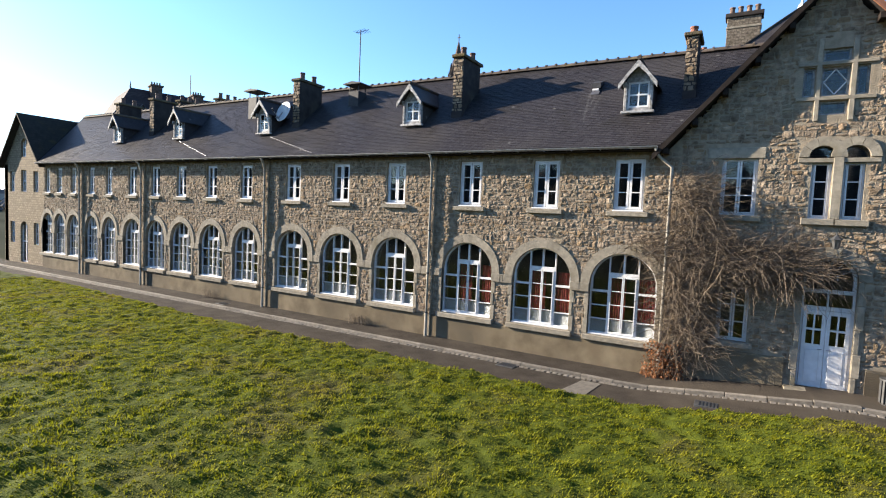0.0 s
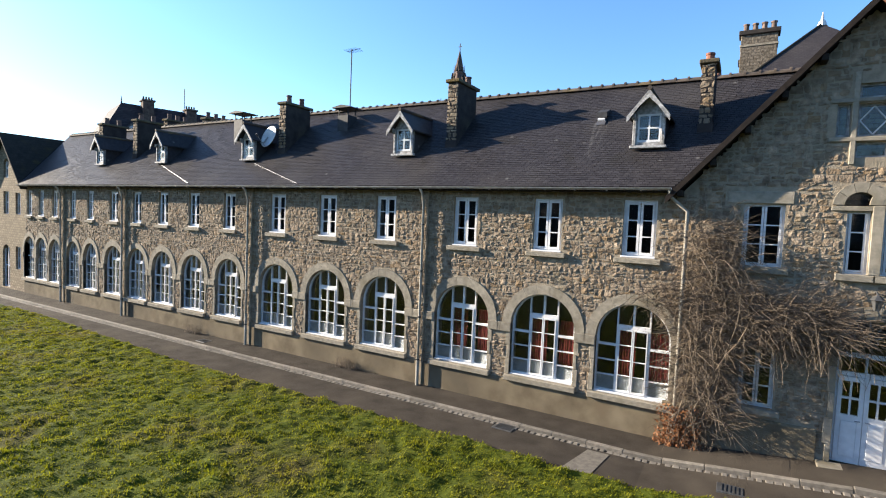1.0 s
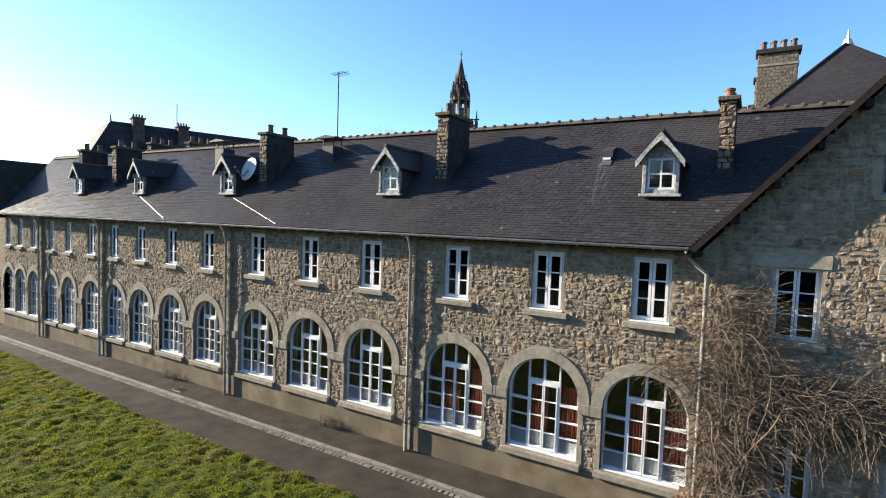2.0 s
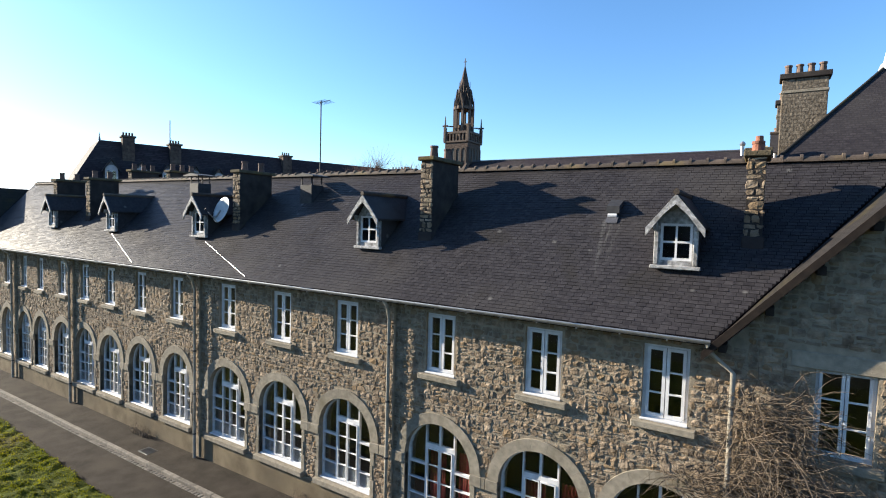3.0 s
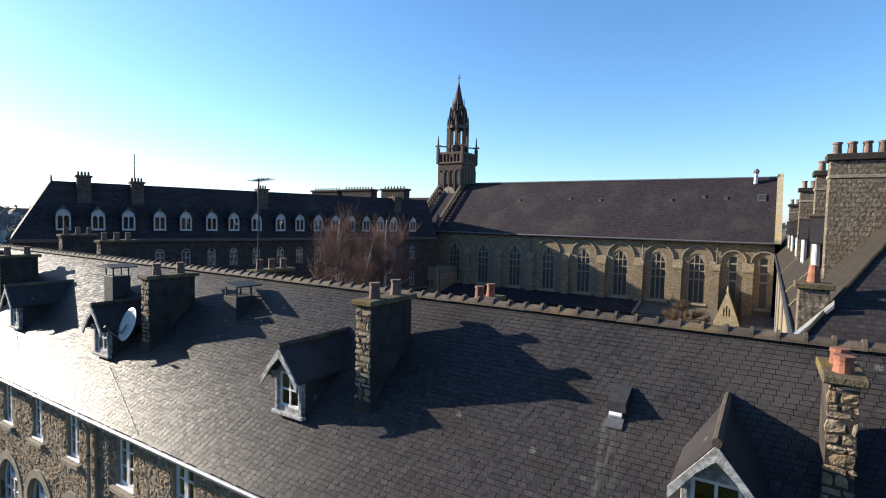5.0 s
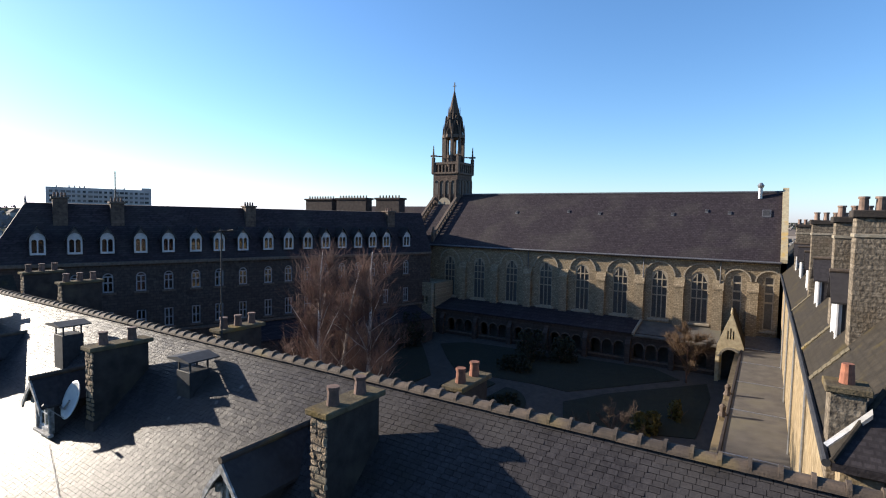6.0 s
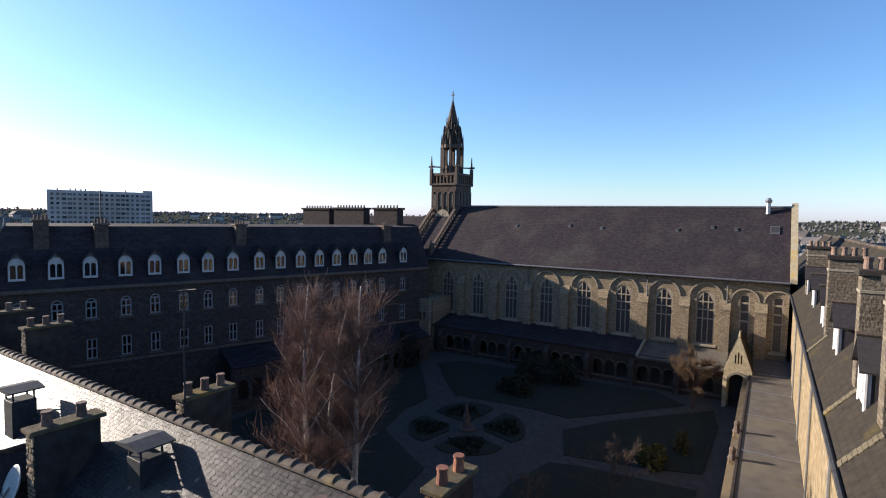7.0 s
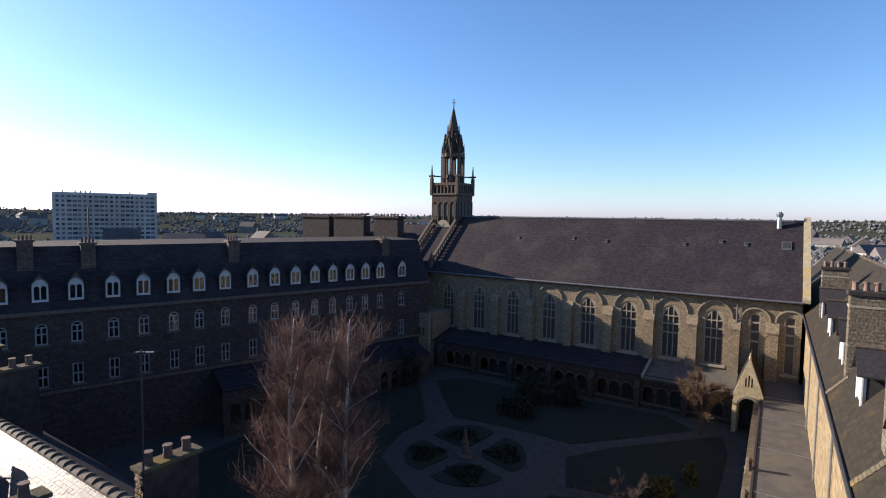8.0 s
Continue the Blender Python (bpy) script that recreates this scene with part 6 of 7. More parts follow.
for s, t_ in ((-0.7, 15.45), (2.9, 15.2), (13.2, 15.2), (28.4, 15.1)):
    c = thing("mansard_chimney", "brick and stone chimney on the mansard edge", "chimney", "mansard chimneys", m=ML)
    part("shaft", Geo().box(s - 0.45, s + 0.45, 1.2, 2.3, 11.5, t_ - 0.15, 0.02), TOWER, c)
    part("cap", Geo().box(s - 0.55, s + 0.55, 1.1, 2.4, t_ - 0.15, t_, 0.02), TOWER_TRIM, c)
    for k in range(4):
        part("pot", Geo().cone(s - 0.33 + 0.22 * k, 1.75, t_, t_ + 0.32, 0.09, 0.07, 8), DARKPOT, c)
placed(solo("cloister_lean_to", Geo().extr([(-3.2, 3.6), (-3.2, 3.75), (0.0, 4.7), (0.0, 4.55)], 11.0, 31.0, "x"), SLATE_FAR_X, "low slate lean-to along the mansard wing", "roof", kind="structure"))
hl = [arch(11.9 + 1.15 * k, 0.4, 0.9, 2.2, 8) for k in range(16)]
placed(tagged(new("wall_lean_to", slab("wall_lean_to", STONE_SHADE, rect(11.0, 31.0, -0.2, 3.6), hl, -3.1, -2.8)), "shaded cloister arcade along the mansard wing", "wall", kind="structure"))

ms = thing("radio_mast", "thin metal mast rising above the mansard", "aerial")
part("mast", Geo().tube([(-48.4, 16.9, 14.2), (-48.4, 16.9, 17.8)], 0.05, n=5), METAL_DARK, ms)
part("stay", Geo().tube([(-48.4, 16.9, 16.2), (-48.0, 17.6, 14.6)], 0.015, n=4), METAL_DARK, ms)

# tall stacks and roofs beyond the mansard wing
for a, b, z1 in ((-69.8, -63.6, 17.3), (-62.6, -56.2, 17.4), (-54.2, -49.6, 17.4)):
    c = thing("great_chimney", "broad dark chimney block with a long row of pots", "chimney", "broad chimney blocks")
    # block coloured near black to stand as a silhouette
    part("block", Geo().box(a, b, 58, 59.5, 9, z1 - 0.3, 0.05), DARK_STONE, c)
    part("cap", Geo().box(a - 0.2, b + 0.2, 57.8, 59.7, z1 - 0.3, z1, 0.04), DARK_STONE, c)
    k = a + 0.3
    while k < b:
        part("pot", Geo().cone(k, 58.7, z1, z1 + 0.4, 0.14, 0.11, 6), DARKPOT, c)
        k += 0.62
solo("roof_pavilion", Geo().add([(-74, 56, 11), (-40, 56, 11), (-40, 70, 11), (-74, 70, 11), (-69, 63, 16.2), (-44, 63, 16.2)], [(0, 1, 5, 4), (1, 2, 5), (2, 3, 4, 5), (3, 0, 4), (3, 2, 1, 0)]), SLATE_FAR_X, "dark hipped roof of a pavilion beyond the wing", "roof", kind="structure")
solo("wall_pavilion", Geo().box(-73, -41, 56.5, 69, -0.3, 11), STONE_FAR_X, "stone walls of the pavilion", "wall", kind="structure")

# ---- courtyard ground ----
q = Geo()
for i in range(31):
    for j in range(41):
        x, y = -46 + 46 * i / 30, 7.0 + 40.5 * j / 40
        q.v.append((x, y, yard(y) + 0.0))
q.f = [(i * 41 + j, i * 41 + 41 + j, i * 41 + 42 + j, i * 41 + j + 1) for i in range(30) for j in range(40)]
solo("courtyard", q, GRAVEL, "gravel courtyard paths, darkened to hold the shade", "courtyard", kind="structure")


def bed(name, outline, mat, label, cat, dz=0.05):
    n = len(outline)
    g = Geo()
    g.v = [(x, y, yard(y) + dz) for x, y in outline] + [(x, y, yard(y) - 0.05) for x, y in outline]
    cx, cy = sum(p[0] for p in outline) / n, sum(p[1] for p in outline) / n
    g.v.append((cx, cy, yard(cy) + dz + 0.03))
    g.f = [(2 * n, i, (i + 1) % n) for i in range(n)] + [(i, n + i, n + (i + 1) % n, (i + 1) % n) for i in range(n)]
    return solo(name, g, mat, label, cat, kind="structure")


def blob(cx, cy, rx, ry, a=0.0, n=26):
    ca, sa = math.cos(a), math.sin(a)
    return [(cx + rx * math.cos(6.2832 * k / n) * ca - ry * math.sin(6.2832 * k / n) * sa, cy + rx * math.cos(6.2832 * k / n) * sa + ry * math.sin(6.2832 * k / n) * ca) for k in range(n)]


# lawns and beds share the grass tone with shade painted in
bed("lawn_bed", [(-13.5, 29.8), (-14.7, 33.2), (-12.0, 36.0), (-5.4, 41.0), (-4.9, 38.5), (-5.2, 31.9), (-9.0, 30.8)], SHADE_LAWN, "shaded garden lawn beside the gravel path", "lawn")
bed("lawn_bed", [(-30.3, 39.9), (-27.6, 36.9), (-25.1, 34.6), (-21.4, 35.0), (-17.7, 35.2), (-15.0, 35.0), (-11.5, 37.6), (-7.4, 40.9), (-9.7, 42.6), (-19.4, 42.1), (-28, 41.6)], SHADE_LAWN, "shaded garden lawn before the cloister", "lawn")
bed("lawn_bed", [(-14.9, 24.0), (-14.0, 28.2), (-12.2, 28.9), (-5.3, 29.8), (-5.0, 9), (-14, 9)], SHADE_LAWN, "shaded garden lawn near the wing", "lawn")
bed("lawn_bed", [(-34, 40.5), (-32.0, 39.0), (-29, 35.6), (-26.9, 33.0), (-27.4, 30.4), (-26.4, 26.6), (-24.0, 23.6), (-20.3, 22.9), (-18.0, 9.5), (-37, 10), (-37, 30)], SHADE_LAWN, "shaded garden lawn under the birches", "lawn")
HUB = (-21.2, 29.9)
for k in range(4):
    mid = radians((122, 32, -58, 212)[k])
    ring = [mid + radians(-37 + 74 * q / 12) for q in range(13)]
    outer = [(HUB[0] + (4.45 - 0.5 * abs(q - 6) ** 3 / 216) * math.cos(a), HUB[1] + (4.45 - 0.5 * abs(q - 6) ** 3 / 216) * math.sin(a)) for q, a in enumerate(ring)]
    inner = [(HUB[0] + 1.35 * math.cos(a), HUB[1] + 1.35 * math.sin(a)) for a in (mid + radians(18), mid - radians(18))]
    bed("flower_bed", outer + inner, SHADE_LAWN, "dark wedge-shaped planting bed round the statue", "flower bed", 0.07)
st = Geo().cone(*HUB, 0.05, 0.2, 0.7, 0.65, 12).cone(*HUB, 0.25, 1.1, 0.32, 0.26, 8).cone(*HUB, 1.1, 1.9, 0.17, 0.11, 10).cone(*HUB, 1.9, 2.1, 0.09, 0.05, 8)
solo("garden_statue", st, TOWER_TRIM, "weathered stone figure on a plinth amid the beds", "statue")


# ---- planting ----
def wander(p, d, n, step, wob, r):
    """A wandering line of n points from p along d."""
    pts, p, d = [Vector(p)], Vector(p), Vector(d).normalized()
    for _ in range(n):
        d = (d + Vector((r.uniform(-1, 1), r.uniform(-1, 1), r.uniform(-1, 1))) * wob).normalized()
        p = p + d * step
        pts.append(p)
    return pts


def bare_tree(name, x, y, z, h, spread, seed, twigs, label, bark, twig, steep=0.6, limbs=22, low=0.10):
    r = random.Random(seed)
    tr = thing(name, label, "tree", "garden trees")
    trunk = wander((x, y, z), (r.uniform(-0.06, 0.06), r.uniform(-0.06, 0.06), 1), 12, h / 12.5, 0.06, r)
    part("trunk", Geo().tube(trunk, 0.016 * h, 0.02, 7), bark, tr, smooth=True)
    crown, lines = Geo(), []
    for k in range(limbs):
        f = low + (0.9 - low) * (k + r.random()) / limbs
        i = min(11, int(f * 12))
        a = r.uniform(0, 6.2832)
        length = spread * (1.15 - 0.75 * f) * r.uniform(0.7, 1.2)
        d = Vector((math.cos(a), math.sin(a), r.uniform(steep, steep + 0.8)))
        limb = wander(trunk[i], d, 8, length / 6, 0.16, r)
        part("limb", Geo().tube(limb, 0.005 * h * (1.2 - f), 0.008, 5), bark if f < 0.75 else twig, tr)
        lines.append(limb)
        for _ in range(3):
            j = r.randrange(2, 7)
            side = wander(limb[j], d + Vector((r.uniform(-0.9, 0.9), r.uniform(-0.9, 0.9), r.uniform(0, 0.9))), 7, length / 16, 0.18, r)
            crown.tube(side, 0.0025 * h * (1.2 - f), 0.007, 4)
            lines.append(side)
    lines.append(trunk[5:])
    for _ in range(twigs):
        limb = r.choice(lines)
        j = r.randrange(1, len(limb))
        p = limb[j - 1].lerp(limb[j], r.random())
        d = Vector((r.uniform(-0.8, 0.8), r.uniform(-0.8, 0.8), r.uniform(0.1, 1.8)))
        tw = wander(p, d, 4, r.uniform(0.12, 0.36) * h / 11, 0.28, r)
        crown.tube(tw, 0.007, 0.0035, 3)
    part("crown", crown, twig, tr, "haze of fine bare twigs")
    return tr


bare_tree("birch_tree", -20.9, 14.2, 0, 13.2, 2.9, 4, 4300, "bare silver birch with a haze of red-brown twigs", BARK, TWIG, 0.9, 30, 0.16)
bare_tree("birch_tree", -18.7, 14.5, 0, 13.2, 2.3, 9, 2700, "bare silver birch with a bright white stem", BARK, TWIG, 0.9, 22, 0.25)
bare_tree("birch_tree", -21.9, 15.9, 0, 12.4, 3.0, 15, 2800, "bare birch standing behind the others", BARK, TWIG, 0.8, 22, 0.14)
bare_tree("small_tree", -6.9, 40.6, yard(40.6), 4.7, 2.3, 21, 5200, "small bare orange-brown tree on the lawn edge", TWIG, ORANGE_TWIG, 0.5, 16)
bare_tree("bare_shrub", -9.6, 26.4, 0, 3.0, 2.3, 33, 1500, "leggy bare shrub with brown twigs", DIM_TWIG, DIM_TWIG, 0.5, 14, 0.05)
bare_tree("bare_shrub", -12.6, 21.0, 0, 2.6, 1.6, 35, 900, "low bare shrub with pale twigs", TWIG, VINE, 0.5, 12, 0.05)


def bush(x, y, rx, h, mat, seed, label, leaves=900):
    r = random.Random(seed)
    b = thing("bush", label, "bush", "garden bushes")
    stems = Geo()
    for _ in range(9):
        stems.tube(wander((x + r.uniform(-0.2, 0.2), y + r.uniform(-0.2, 0.2), yard(y) - 0.05), (r.uniform(-0.6, 0.6), r.uniform(-0.6, 0.6), 1), 5, h / 6, 0.15, r), 0.03, 0.01, 4)
    part("stems", stems, TWIG, b)
    g = Geo()
    for _ in range(leaves):
        a, q, zz = r.uniform(0, 6.283), math.sqrt(r.random()), r.random()
        k = rx * q * math.sqrt(max(0.05, 1 - (zz * 1.15 - 0.35) ** 2)) * (1 + 0.25 * math.sin(3 * a + seed))
        p = Vector((x + k * math.cos(a), y + k * math.sin(a), yard(y) + h * zz * (1 + 0.15 * math.sin(2 * a))))
        u = Vector((r.uniform(-1, 1), r.uniform(-1, 1), r.uniform(-1, 1))).normalized() * r.uniform(0.09, 0.2)
        w = u.cross(Vector((r.uniform(-1, 1), r.uniform(-1, 1), r.uniform(-1, 1)))).normalized() * 0.09
        g.add([p - u, p + w, p + u, p - w], [(0, 1, 2, 3)])
    part("foliage", g, mat, b)


bush(-20.4, 40.0, 1.5, 2.5, SHRUB, 1, "dark evergreen bush before the cloister")
bush(-17.4, 40.9, 1.2, 2.0, SHRUB, 2, "dark evergreen bush before the cloister")
bush(-20.6, 37.6, 1.5, 1.1, SHRUB, 3, "low spiky evergreen clump on the lawn")
bush(-6.7, 34.0, 0.45, 1.3, YELLOW_SHRUB, 4, "small yellow-green shrub on the lawn", 320)
bush(-8.2, 31.6, 1.0, 1.2, YELLOW_SHRUB, 5, "rounded olive shrub on the lawn", 600)
bush(-32.8, 38.0, 1.3, 3.2, SHRUB, 6, "tall dark evergreen by the archway")
for k in range(4):
    a = radians((122, 32, -58, 212)[k])
    bush(HUB[0] + 2.9 * math.cos(a), HUB[1] + 2.9 * math.sin(a), 1.3, 0.3, SHRUB, 40 + k, "low dark planting in a garden bed", 420)

# bare creeper on the wall corner
r = random.Random(77)
cr = thing("creeper", "large bare tangled brown creeper climbing the wall corner", "creeper")
for k in range(5):
    part("stem", Geo().tube(wander((-0.45 + 0.14 * k, -0.12, 0.05), (0.05 * k - 0.05, -0.02, 1), 10, 0.36 + 0.03 * k, 0.16, r), 0.026, 0.009, 6), VINE, cr)
for count, zone in ((1700, (-0.4, 0.9, 1.4, 5.0)), (1500, (0.7, 2.9, 2.9, 4.4)), (240, (2.4, 3.7, 3.2, 4.1)), (520, (-0.35, 0.8, 4.2, 6.3)), (130, (-1.6, -0.4, 3.6, 4.3)), (500, (-0.5, 0.75, 0.35, 2.4))):
    g = Geo()
    for _ in range(count):
        p = (r.uniform(zone[0], zone[1]), -0.05 - 0.5 * r.random() ** 1.8, r.triangular(zone[2], zone[3], (zone[2] + zone[3]) / 2))
        pts = wander(p, (r.uniform(-0.8, 1.3), r.uniform(-0.3, 0.1), r.uniform(-0.6, 0.7)), 8, r.uniform(0.05, 0.15), 0.30, r)
        pts = [Vector((q.x, min(q.y, -0.04), q.z - 0.006 * k * k * 0.5)) for k, q in enumerate(pts)]
        g.tube(pts, r.choice((0.005, 0.006, 0.006, 0.011)), 0.003, 3)
    part("tangle", g, VINE, cr, "fine dry shoots")
g = Geo()
for _ in range(900):
    p = Vector((r.triangular(-0.95, 0.35, -0.45), -0.08 - 0.45 * r.random(), 0.06 + r.random() ** 1.6 * 1.05))
    u = Vector((r.uniform(-1, 1), r.uniform(-1, 1), r.uniform(-1, 1))).normalized() * 0.06
    w = u.cross(Vector((r.uniform(-1, 1), r.uniform(-1, 1), 1))).normalized() * 0.03
    g.add([p - u, p + w, p + u, p - w], [(0, 1, 2, 3)])
part("dead_leaves", g, DEADLEAF, cr, "rust-coloured dead leaves at the foot")
for wx, wy, nn in ((-11.9, -0.25, 70), (-21.2, -0.3, 60), (-0.1, -0.35, 50)):
    g = Geo()
    for _ in range(nn):
        g.tube(wander((wx + r.uniform(-0.5, 0.5), wy + r.uniform(-0.12, 0.12), 0.0), (r.uniform(-0.6, 0.6), r.uniform(-0.3, 0.2), 1), 5, 0.09, 0.3, r), 0.007, 0.003, 3)
    solo("dry_plant", g, VINE, "dry leafless plant at the wall foot", "plant", "wall foot plants")

# cables lying on the slates and a patched trench in the drive
for a, b in (((-18.3, 0.66), (-14.6, -0.38)), ((-25.4, 0.7), (-21.6, -0.38))):
    n_ = [(a[0] + (b[0] - a[0]) * k / 5, a[1] + (b[1] - a[1]) * k / 5, zf(a[1] + (b[1] - a[1]) * k / 5) + 0.01) for k in range(6)]
    solo("roof_cable", Geo().tube(n_, 0.007, n=6), ZINC, "bright metal cable lying down the slates", "cable", "roof cables")
solo("trench_patch", Geo().add([(-2.63, -3.38, -0.018), (-1.9, -3.15, -0.018), (-1.75, -1.8, -0.018), (-2.3, -1.8, -0.018)], [(0, 1, 2, 3)]), KERB, "pale concrete patch across the drive", "patch", kind="structure")

# ---- distance ----
ap = thing("apartment_building", "ten-storey concrete apartment block beyond the roofs", "building")
AM = Matrix.Translation((-394, 173, -12.6)) @ Matrix.Rotation(math.radians(66.3), 4, "Z")
ap.matrix_basis = AM
part("wall", Geo().box(-30.5, 30.5, 0, 14, 0, 42.6), CONCRETE, ap)
part("lift_house", Geo().box(24.5, 30.5, 0, 14, 42.6, 44.0), CONCRETE, ap)
wm = {}
ra = random.Random(12)
for fl in range(12):
    for k in range(19):
        w = 1.7 if k % 5 in (0, 1, 4) else 2.5
        x = -28.6 + k * 3.05
        key = (w, ra.random() < 0.35)
        if key not in wm:
            wm[key] = Geo().box(0, w, -0.15, 0.1, 0, 1.5).mesh("window", CONCRETE_DARK if not key[1] else METAL_DARK)
        o = part("window", wm[key], CONCRETE_DARK, ap)
        o.location = (x, 0, 5.0 + fl * 3.1)
    part("balcony_band", Geo().box(-17, 18, -1.0, 0, 4.0 + fl * 3.1, 4.8 + fl * 3.1), CONCRETE, ap)
for x in (-25, -18, -15, -12, -9.5, 14):
    part("flue", Geo().cone(x, 6, 42.6, 44.2, 0.4, 0.35, 6), CONCRETE_DARK, ap)

ra = random.Random(31)


def house(x, y, w, d, h, rot, light):
    hs = thing("house", "small pale rendered house with a slate roof" if light else "small grey stone house with a slate roof", "house", "distant houses")
    z = far_height(x, y) - 0.6
    hs.matrix_basis = Matrix.Translation((x, y, z)) @ Matrix.Rotation(rot, 4, "Z")
    part("wall", Geo().box(-w / 2, w / 2, -d / 2, d / 2, 0, h), FAR_WALL if light else CONCRETE_DARK, hs)
    part("roof", Geo().extr([(-d / 2 - 0.5, h), (d / 2 + 0.5, h), (0, h + d * 0.5)], -w / 2 - 0.3, w / 2 + 0.3, "x"), FAR_ROOF, hs)
    part("chimney", Geo().box(w / 2 - 1.0, w / 2, -0.5, 0.5, h + d * 0.25, h + d * 0.5 + 1.2), FAR_ROOF, hs)


for k in range(120):
    a = ra.uniform(0.02, 1.32) if k % 3 else ra.uniform(-0.15, 0.35)
    dist = ra.uniform(230, 1000)
    x, y = -dist * math.sin(a) - 3, dist * math.cos(a)
    if abs(x + 397) < 60 and abs(y - 171) < 70:
        continue
    house(x, y, ra.uniform(9, 22), ra.uniform(8, 11), ra.uniform(4, 8), ra.uniform(0, 3.14), ra.random() < 0.6)
g = Geo()
for k in range(15000):
    a = ra.uniform(-0.45, 1.45)
    dist = 190 * (1500 / 190) ** ra.random()
    x, y = -dist * math.sin(a), dist * math.cos(a)
    if noise.noise(Vector((x * 0.008, y * 0.008, 5))) < -0.05 - 0.1 * (dist > 600):
        continue
    z = far_height(x, y)
    s = ra.uniform(1.8, 3.9)
    n = 6
    p = [(x + s * ra.uniform(0.6, 1.1) * math.cos(6.283 * i / n), y + s * ra.uniform(0.6, 1.1) * math.sin(6.283 * i / n), z + s * ra.uniform(0.3, 0.8)) for i in range(n)]
    p += [(x, y, z - 1), (x + ra.uniform(-1, 1), y + ra.uniform(-1, 1), z + s * ra.uniform(1.1, 1.7))]
    g.add(p, [(i, (i + 1) % n, 7) for i in range(n)] + [((i + 1) % n, i, 6) for i in range(n)])
# unseen tree belt, added so the window panes reflect something dark
for k in range(1900):
    x, y = (ra.uniform(-140, 150), -ra.uniform(58, 100)) if k < 900 else (ra.uniform(-360, -140), -ra.uniform(80, 230))
    z = far_height(x, y)
    s = ra.uniform(4, 8)
    n = 6
    p = [(x + s * ra.uniform(0.5, 1.0) * math.cos(6.283 * i / n), y + s * ra.uniform(0.5, 1.0) * math.sin(6.283 * i / n), z + s * ra.uniform(0.5, 1.2)) for i in range(n)]
    p += [(x, y, z - 1), (x + ra.uniform(-1, 1), y + ra.uniform(-1, 1), z + s * ra.uniform(1.6, 2.4))]
    g.add(p, [(i, (i + 1) % n, 7) for i in range(n)] + [((i + 1) % n, i, 6) for i in range(n)])
solo("far_woods", g, HAZY_WOOD, "winter hedges and woods over the far hills, plus an unseen belt for reflections", "woods", kind="stuff")
for k in range(16):
    a = ra.uniform(0.75, 1.25)
    dist = ra.uniform(95, 200)
    x, y = -dist * math.sin(a) - 5, dist * math.cos(a)
    bl = thing("low_building", "low town building with a dull flat roof", "building", "town buildings")
    bl.matrix_basis = Matrix.Translation((x, y, -2)) @ Matrix.Rotation(ra.uniform(0, 1.5), 4, "Z")
    w, d, h = ra.uniform(10, 24), ra.uniform(8, 14), ra.uniform(6, 9.5)
    part("wall", Geo().box(-w / 2, w / 2, -d / 2, d / 2, 0, h), FAR_WALL if k % 3 else CONCRETE_DARK, bl)
    part("roof", Geo().box(-w / 2 - 0.4, w / 2 + 0.4, -d / 2 - 0.4, d / 2 + 0.4, h, h + 0.5), FAR_ROOF, bl)

# ---- pieces: rubble stones of the front walls ----


def rubble(x0, x1, z0, z1, blocked, hmin=0.10, hmax=0.20):
    out, z = [], z0
    while z < z1 - 0.05:
        h = min(rs.uniform(hmin, hmax), z1 - z)
        x = x0 - rs.uniform(0, 0.2)
        while x < x1:
            w = rs.uniform(0.11, 0.30)
            a, b = max(x, x0), min(x + w, x1)
            if b - a > 0.07:
                dz0, dz1 = rs.uniform(-0.025, 0.025), rs.uniform(-0.025, 0.025)
                if h > 0.15 and rs.random() < 0.35:
                    m_ = z + h * rs.uniform(0.4, 0.6)
                    opts = [(a, b, z + dz0, m_ - 0.006), (a, b, m_ + 0.006, z + h + dz1)]
                else:
                    opts = [(a, b, z + dz0, z + h + dz1)]
                for q in opts:
                    if not blocked(*q):
                        out.append(q)
                        continue
                    # cut the stone where an opening runs through it
                    n, run = 4, []
                    for i in range(n + 1):
                        u = q[0] + (q[1] - q[0]) * i / n
                        v = q[0] + (q[1] - q[0]) * (i + 1) / n
                        if i < n and not blocked(u, v, q[2], q[3]):
                            run = [run[0] if run else u, v]
                        elif run:
                            if run[1] - run[0] > 0.05:
                                out.append((run[0], run[1], q[2], q[3]))
                            run = []
            x += w
        z += h
    return out


def blocked_main(a, b, c, d):
    if d > 6.84:
        return True
    for i, x in enumerate(UPPER):
        q = squeeze(i)
        if b > x - 0.62 * q and a < x + 0.62 * q:
            if c < 4.98 and d > 4.81:
                return True
        if b > x - 0.455 * q and a < x + 0.455 * q and c < 6.62 and d > 4.9:
            return True
        if b > x - 1.18 * q and a < x + 1.18 * q and c < 1.0:
            return True
        if b > x - 1.13 * q and a < x + 1.13 * q and d > 0.8 and c < ZS:
            return True
        if c < ZS + RO and d > ZS - 0.3:
            for px in (a, b, (a + b) / 2):
                for pz in (c, d):
                    if pz > ZS and math.hypot((px - x) / q, pz - ZS) < RO - 0.06:
                        return True
    for i in range(len(UPPER) - 1):
        if UPPER[i] - UPPER[i + 1] < 3.1 and a > UPPER[i + 1] and b < UPPER[i] and c < ZS and d > 2.33:
            return True
    return False


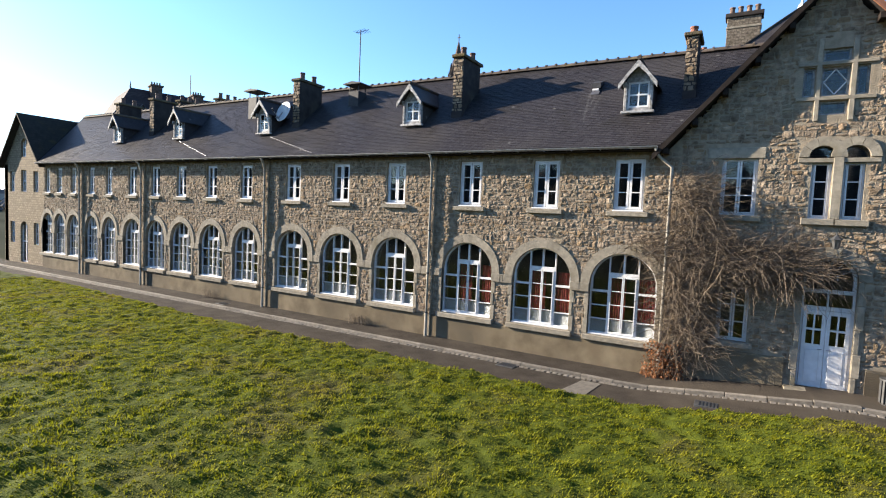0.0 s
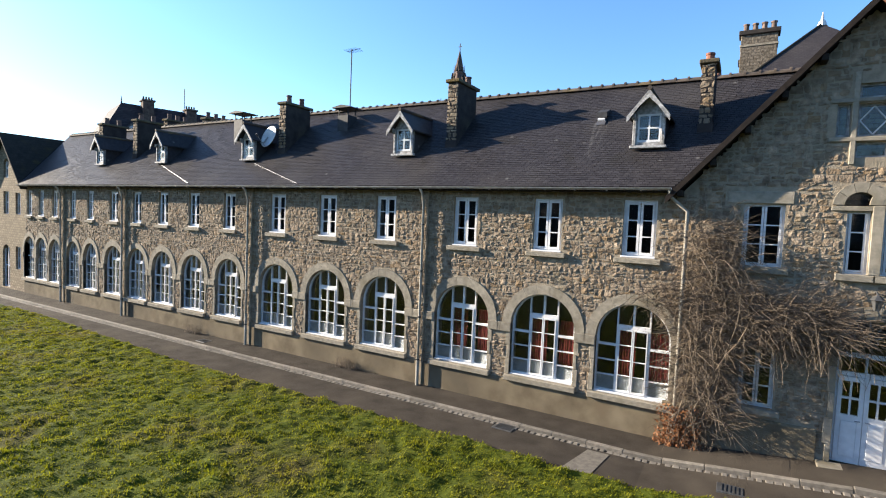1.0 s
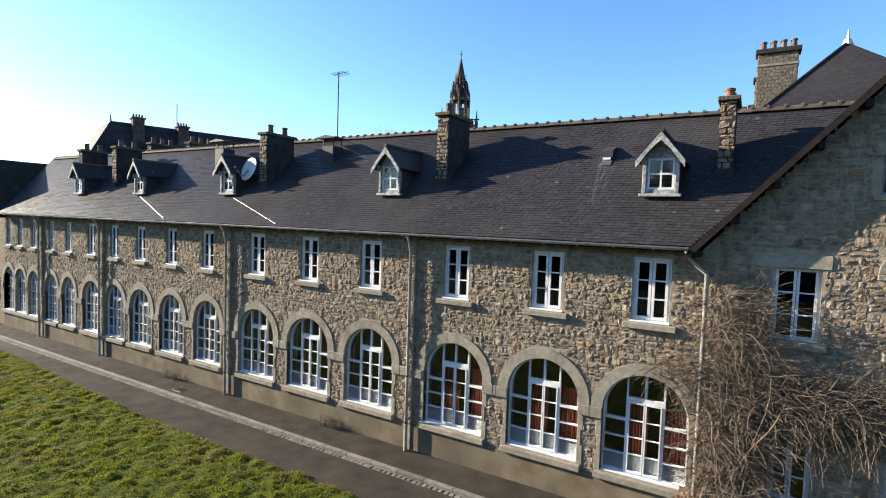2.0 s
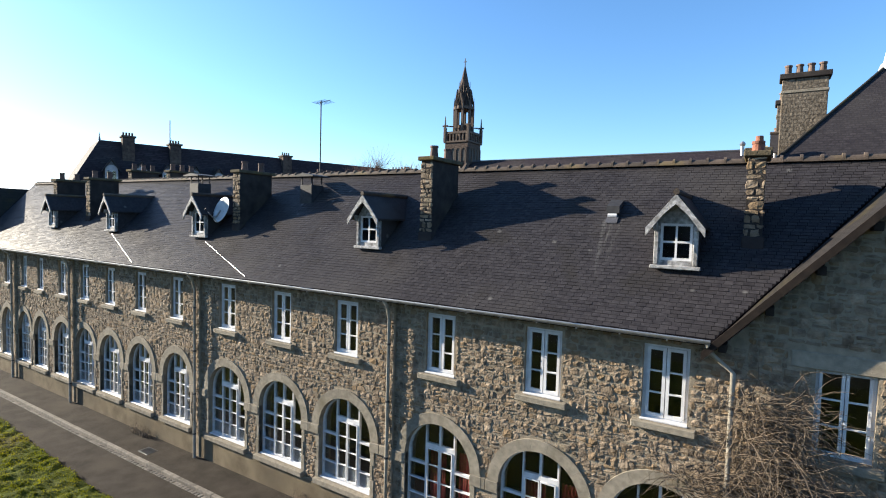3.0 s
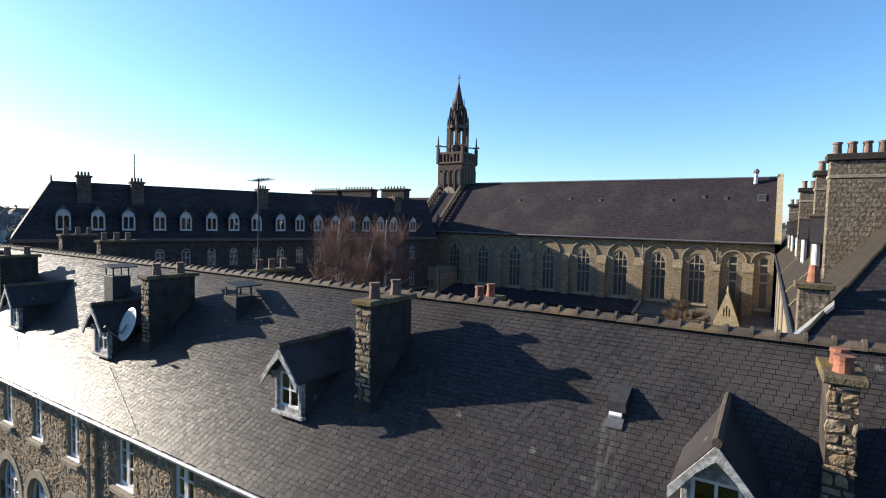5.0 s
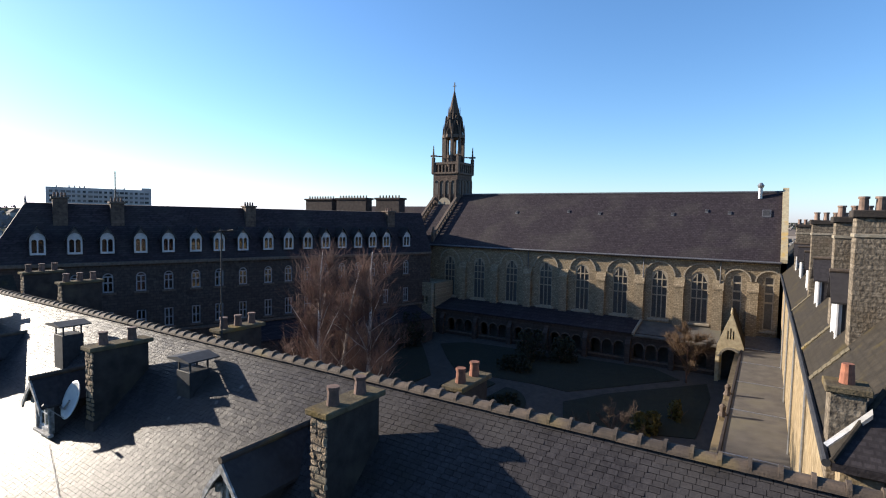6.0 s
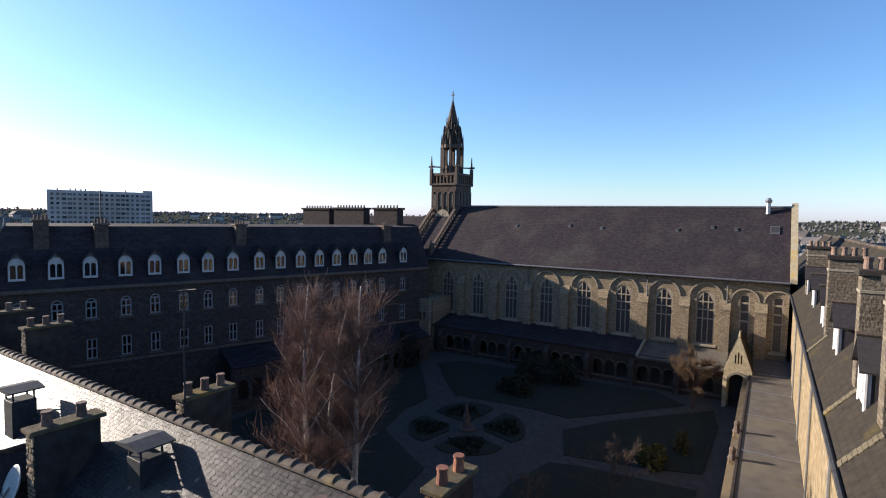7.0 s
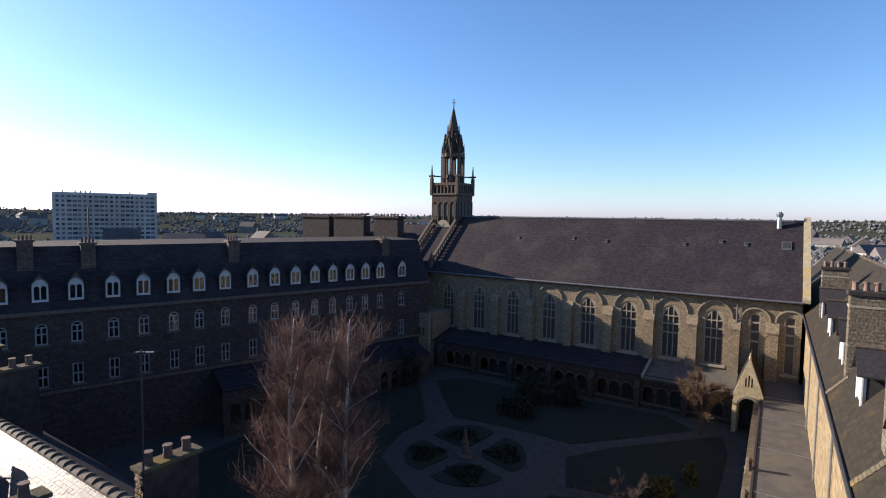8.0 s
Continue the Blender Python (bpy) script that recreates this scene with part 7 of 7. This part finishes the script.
G_BLOCK = [(0.82, 1.74, 4.8, 6.88), (0.43, 1.9, 6.55, 6.88), (0.96, 1.78, 1.22, 3.0), (0.8, 1.94, 2.95, 3.2), (2.9, 4.1, 4.76, 6.5), (2.6, 4.38, 6.4, 7.0), (2.56, 4.0, 8.12, 8.93), (2.85, 3.72, 7.5, 9.62), (2.45, 4.14, 8.0, 9.03), (2.86, 4.28, -0.3, 3.4), (2.68, 4.44, -0.3, 0.5)]


def blocked_gable(a, b, c, d):
    if d > GL((a + b) / 2) - 0.12 or d > GL(a) - 0.05 or d > GL(b) - 0.05 or c < 1.13 and not (2.6 < a and b < 4.5):
        return True
    if any(b > p and a < q and d > r_ and c < s for p, q, r_, s in G_BLOCK):
        return True
    if math.hypot((a + b) / 2 - 3.56, (c + d) / 2 - 3.36) < 0.9 and d > 3.3:
        return True
    return False


main_stones = rubble(XL + 0.02, XS, 0.86, 6.84, blocked_main)
gable_stones = rubble(XS, XR, 0.4, 11.1, blocked_gable)
for wall, stones, near in ((bpy.data.objects["wall_south"], main_stones, lambda a, c: a > -4.6 and c > 3.7), (bpy.data.objects["wall_gable"], gable_stones, lambda a, c: 1.7 < a < 2.9 and 1.1 < c < 7.0)):
    rest, count = Geo(), 0
    for a, b, c, d in stones:
        if near(a, c) and count < 290:
            one = Geo()
            stone_geo(one, a, b, c, d)
            part("stone", one, STONE, wall)
            count += 1
        else:
            stone_geo(rest, a, b, c, d)
    tagged(part("rubble", rest, STONE, wall, "rough granite rubble facing"), kind="stuff")
rest = Geo()
for px in PIPES:
    for a, b, c, d in rubble(px - 0.10, px + 0.10, 0.86, 6.8, lambda *q: False):
        stone_geo(rest, a, b, c, d, -0.10)
tagged(part("toothing", rest, STONE, bpy.data.objects["wall_south"], "rough toothed stones along the wall breaks"), kind="stuff")

# ---- pieces: slates of the front slope ----
roof = bpy.data.objects["roof_south"]
up = Vector((0, RIDGE_Y - EAVE_Y, RIDGE_Z - EAVE_Z))
L = up.length
up = up / L
nrm = Vector((0, -up.z, up.y))
row_h = 0.102
rest, count = Geo(), 0
for k in range(int(L / row_h)):
    s0 = k * row_h
    y_mid = EAVE_Y + up.y * s0
    x_end = -0.78 + (y_mid - EAVE_Y) / 1.2
    x = -38.85 - 0.66 * (y_mid - EAVE_Y) + (0.089 if k % 2 else 0)
    while x < x_end:
        w = 0.178 if x > -22 else 0.356
        a, b = x + 0.0045, min(x + w - 0.0045, x_end)
        lift, tilt = rs.uniform(0.007, 0.014), rs.uniform(-0.004, 0.004)
        slip = -rs.random() ** 6 * 0.03
        base = Vector((0, EAVE_Y, EAVE_Z - 0.03))
        p = lambda xx, s, h: tuple(base + up * s + nrm * h + Vector((xx, 0, 0)))
        vv = [p(a, s0 + slip, lift + tilt), p(b, s0 + slip, lift - tilt), p(b, s0 + row_h - 0.007, 0.004), p(a, s0 + row_h - 0.007, 0.004), p(a, s0 + slip, 0.0), p(b, s0 + slip, 0.0)]
        ff = [(0, 1, 2, 3), (4, 5, 1, 0), (4, 0, 3), (5, 2, 1)]
        if x > -5.6 and 3 <= k <= 14 and count < 290:
            part("slate", Geo().add(vv, ff), SLATE, roof)
            count += 1
        else:
            rest.add(vv, ff)
        x += w
tagged(part("slates", rest, SLATE, roof, "courses of small dark slates"), kind="stuff")
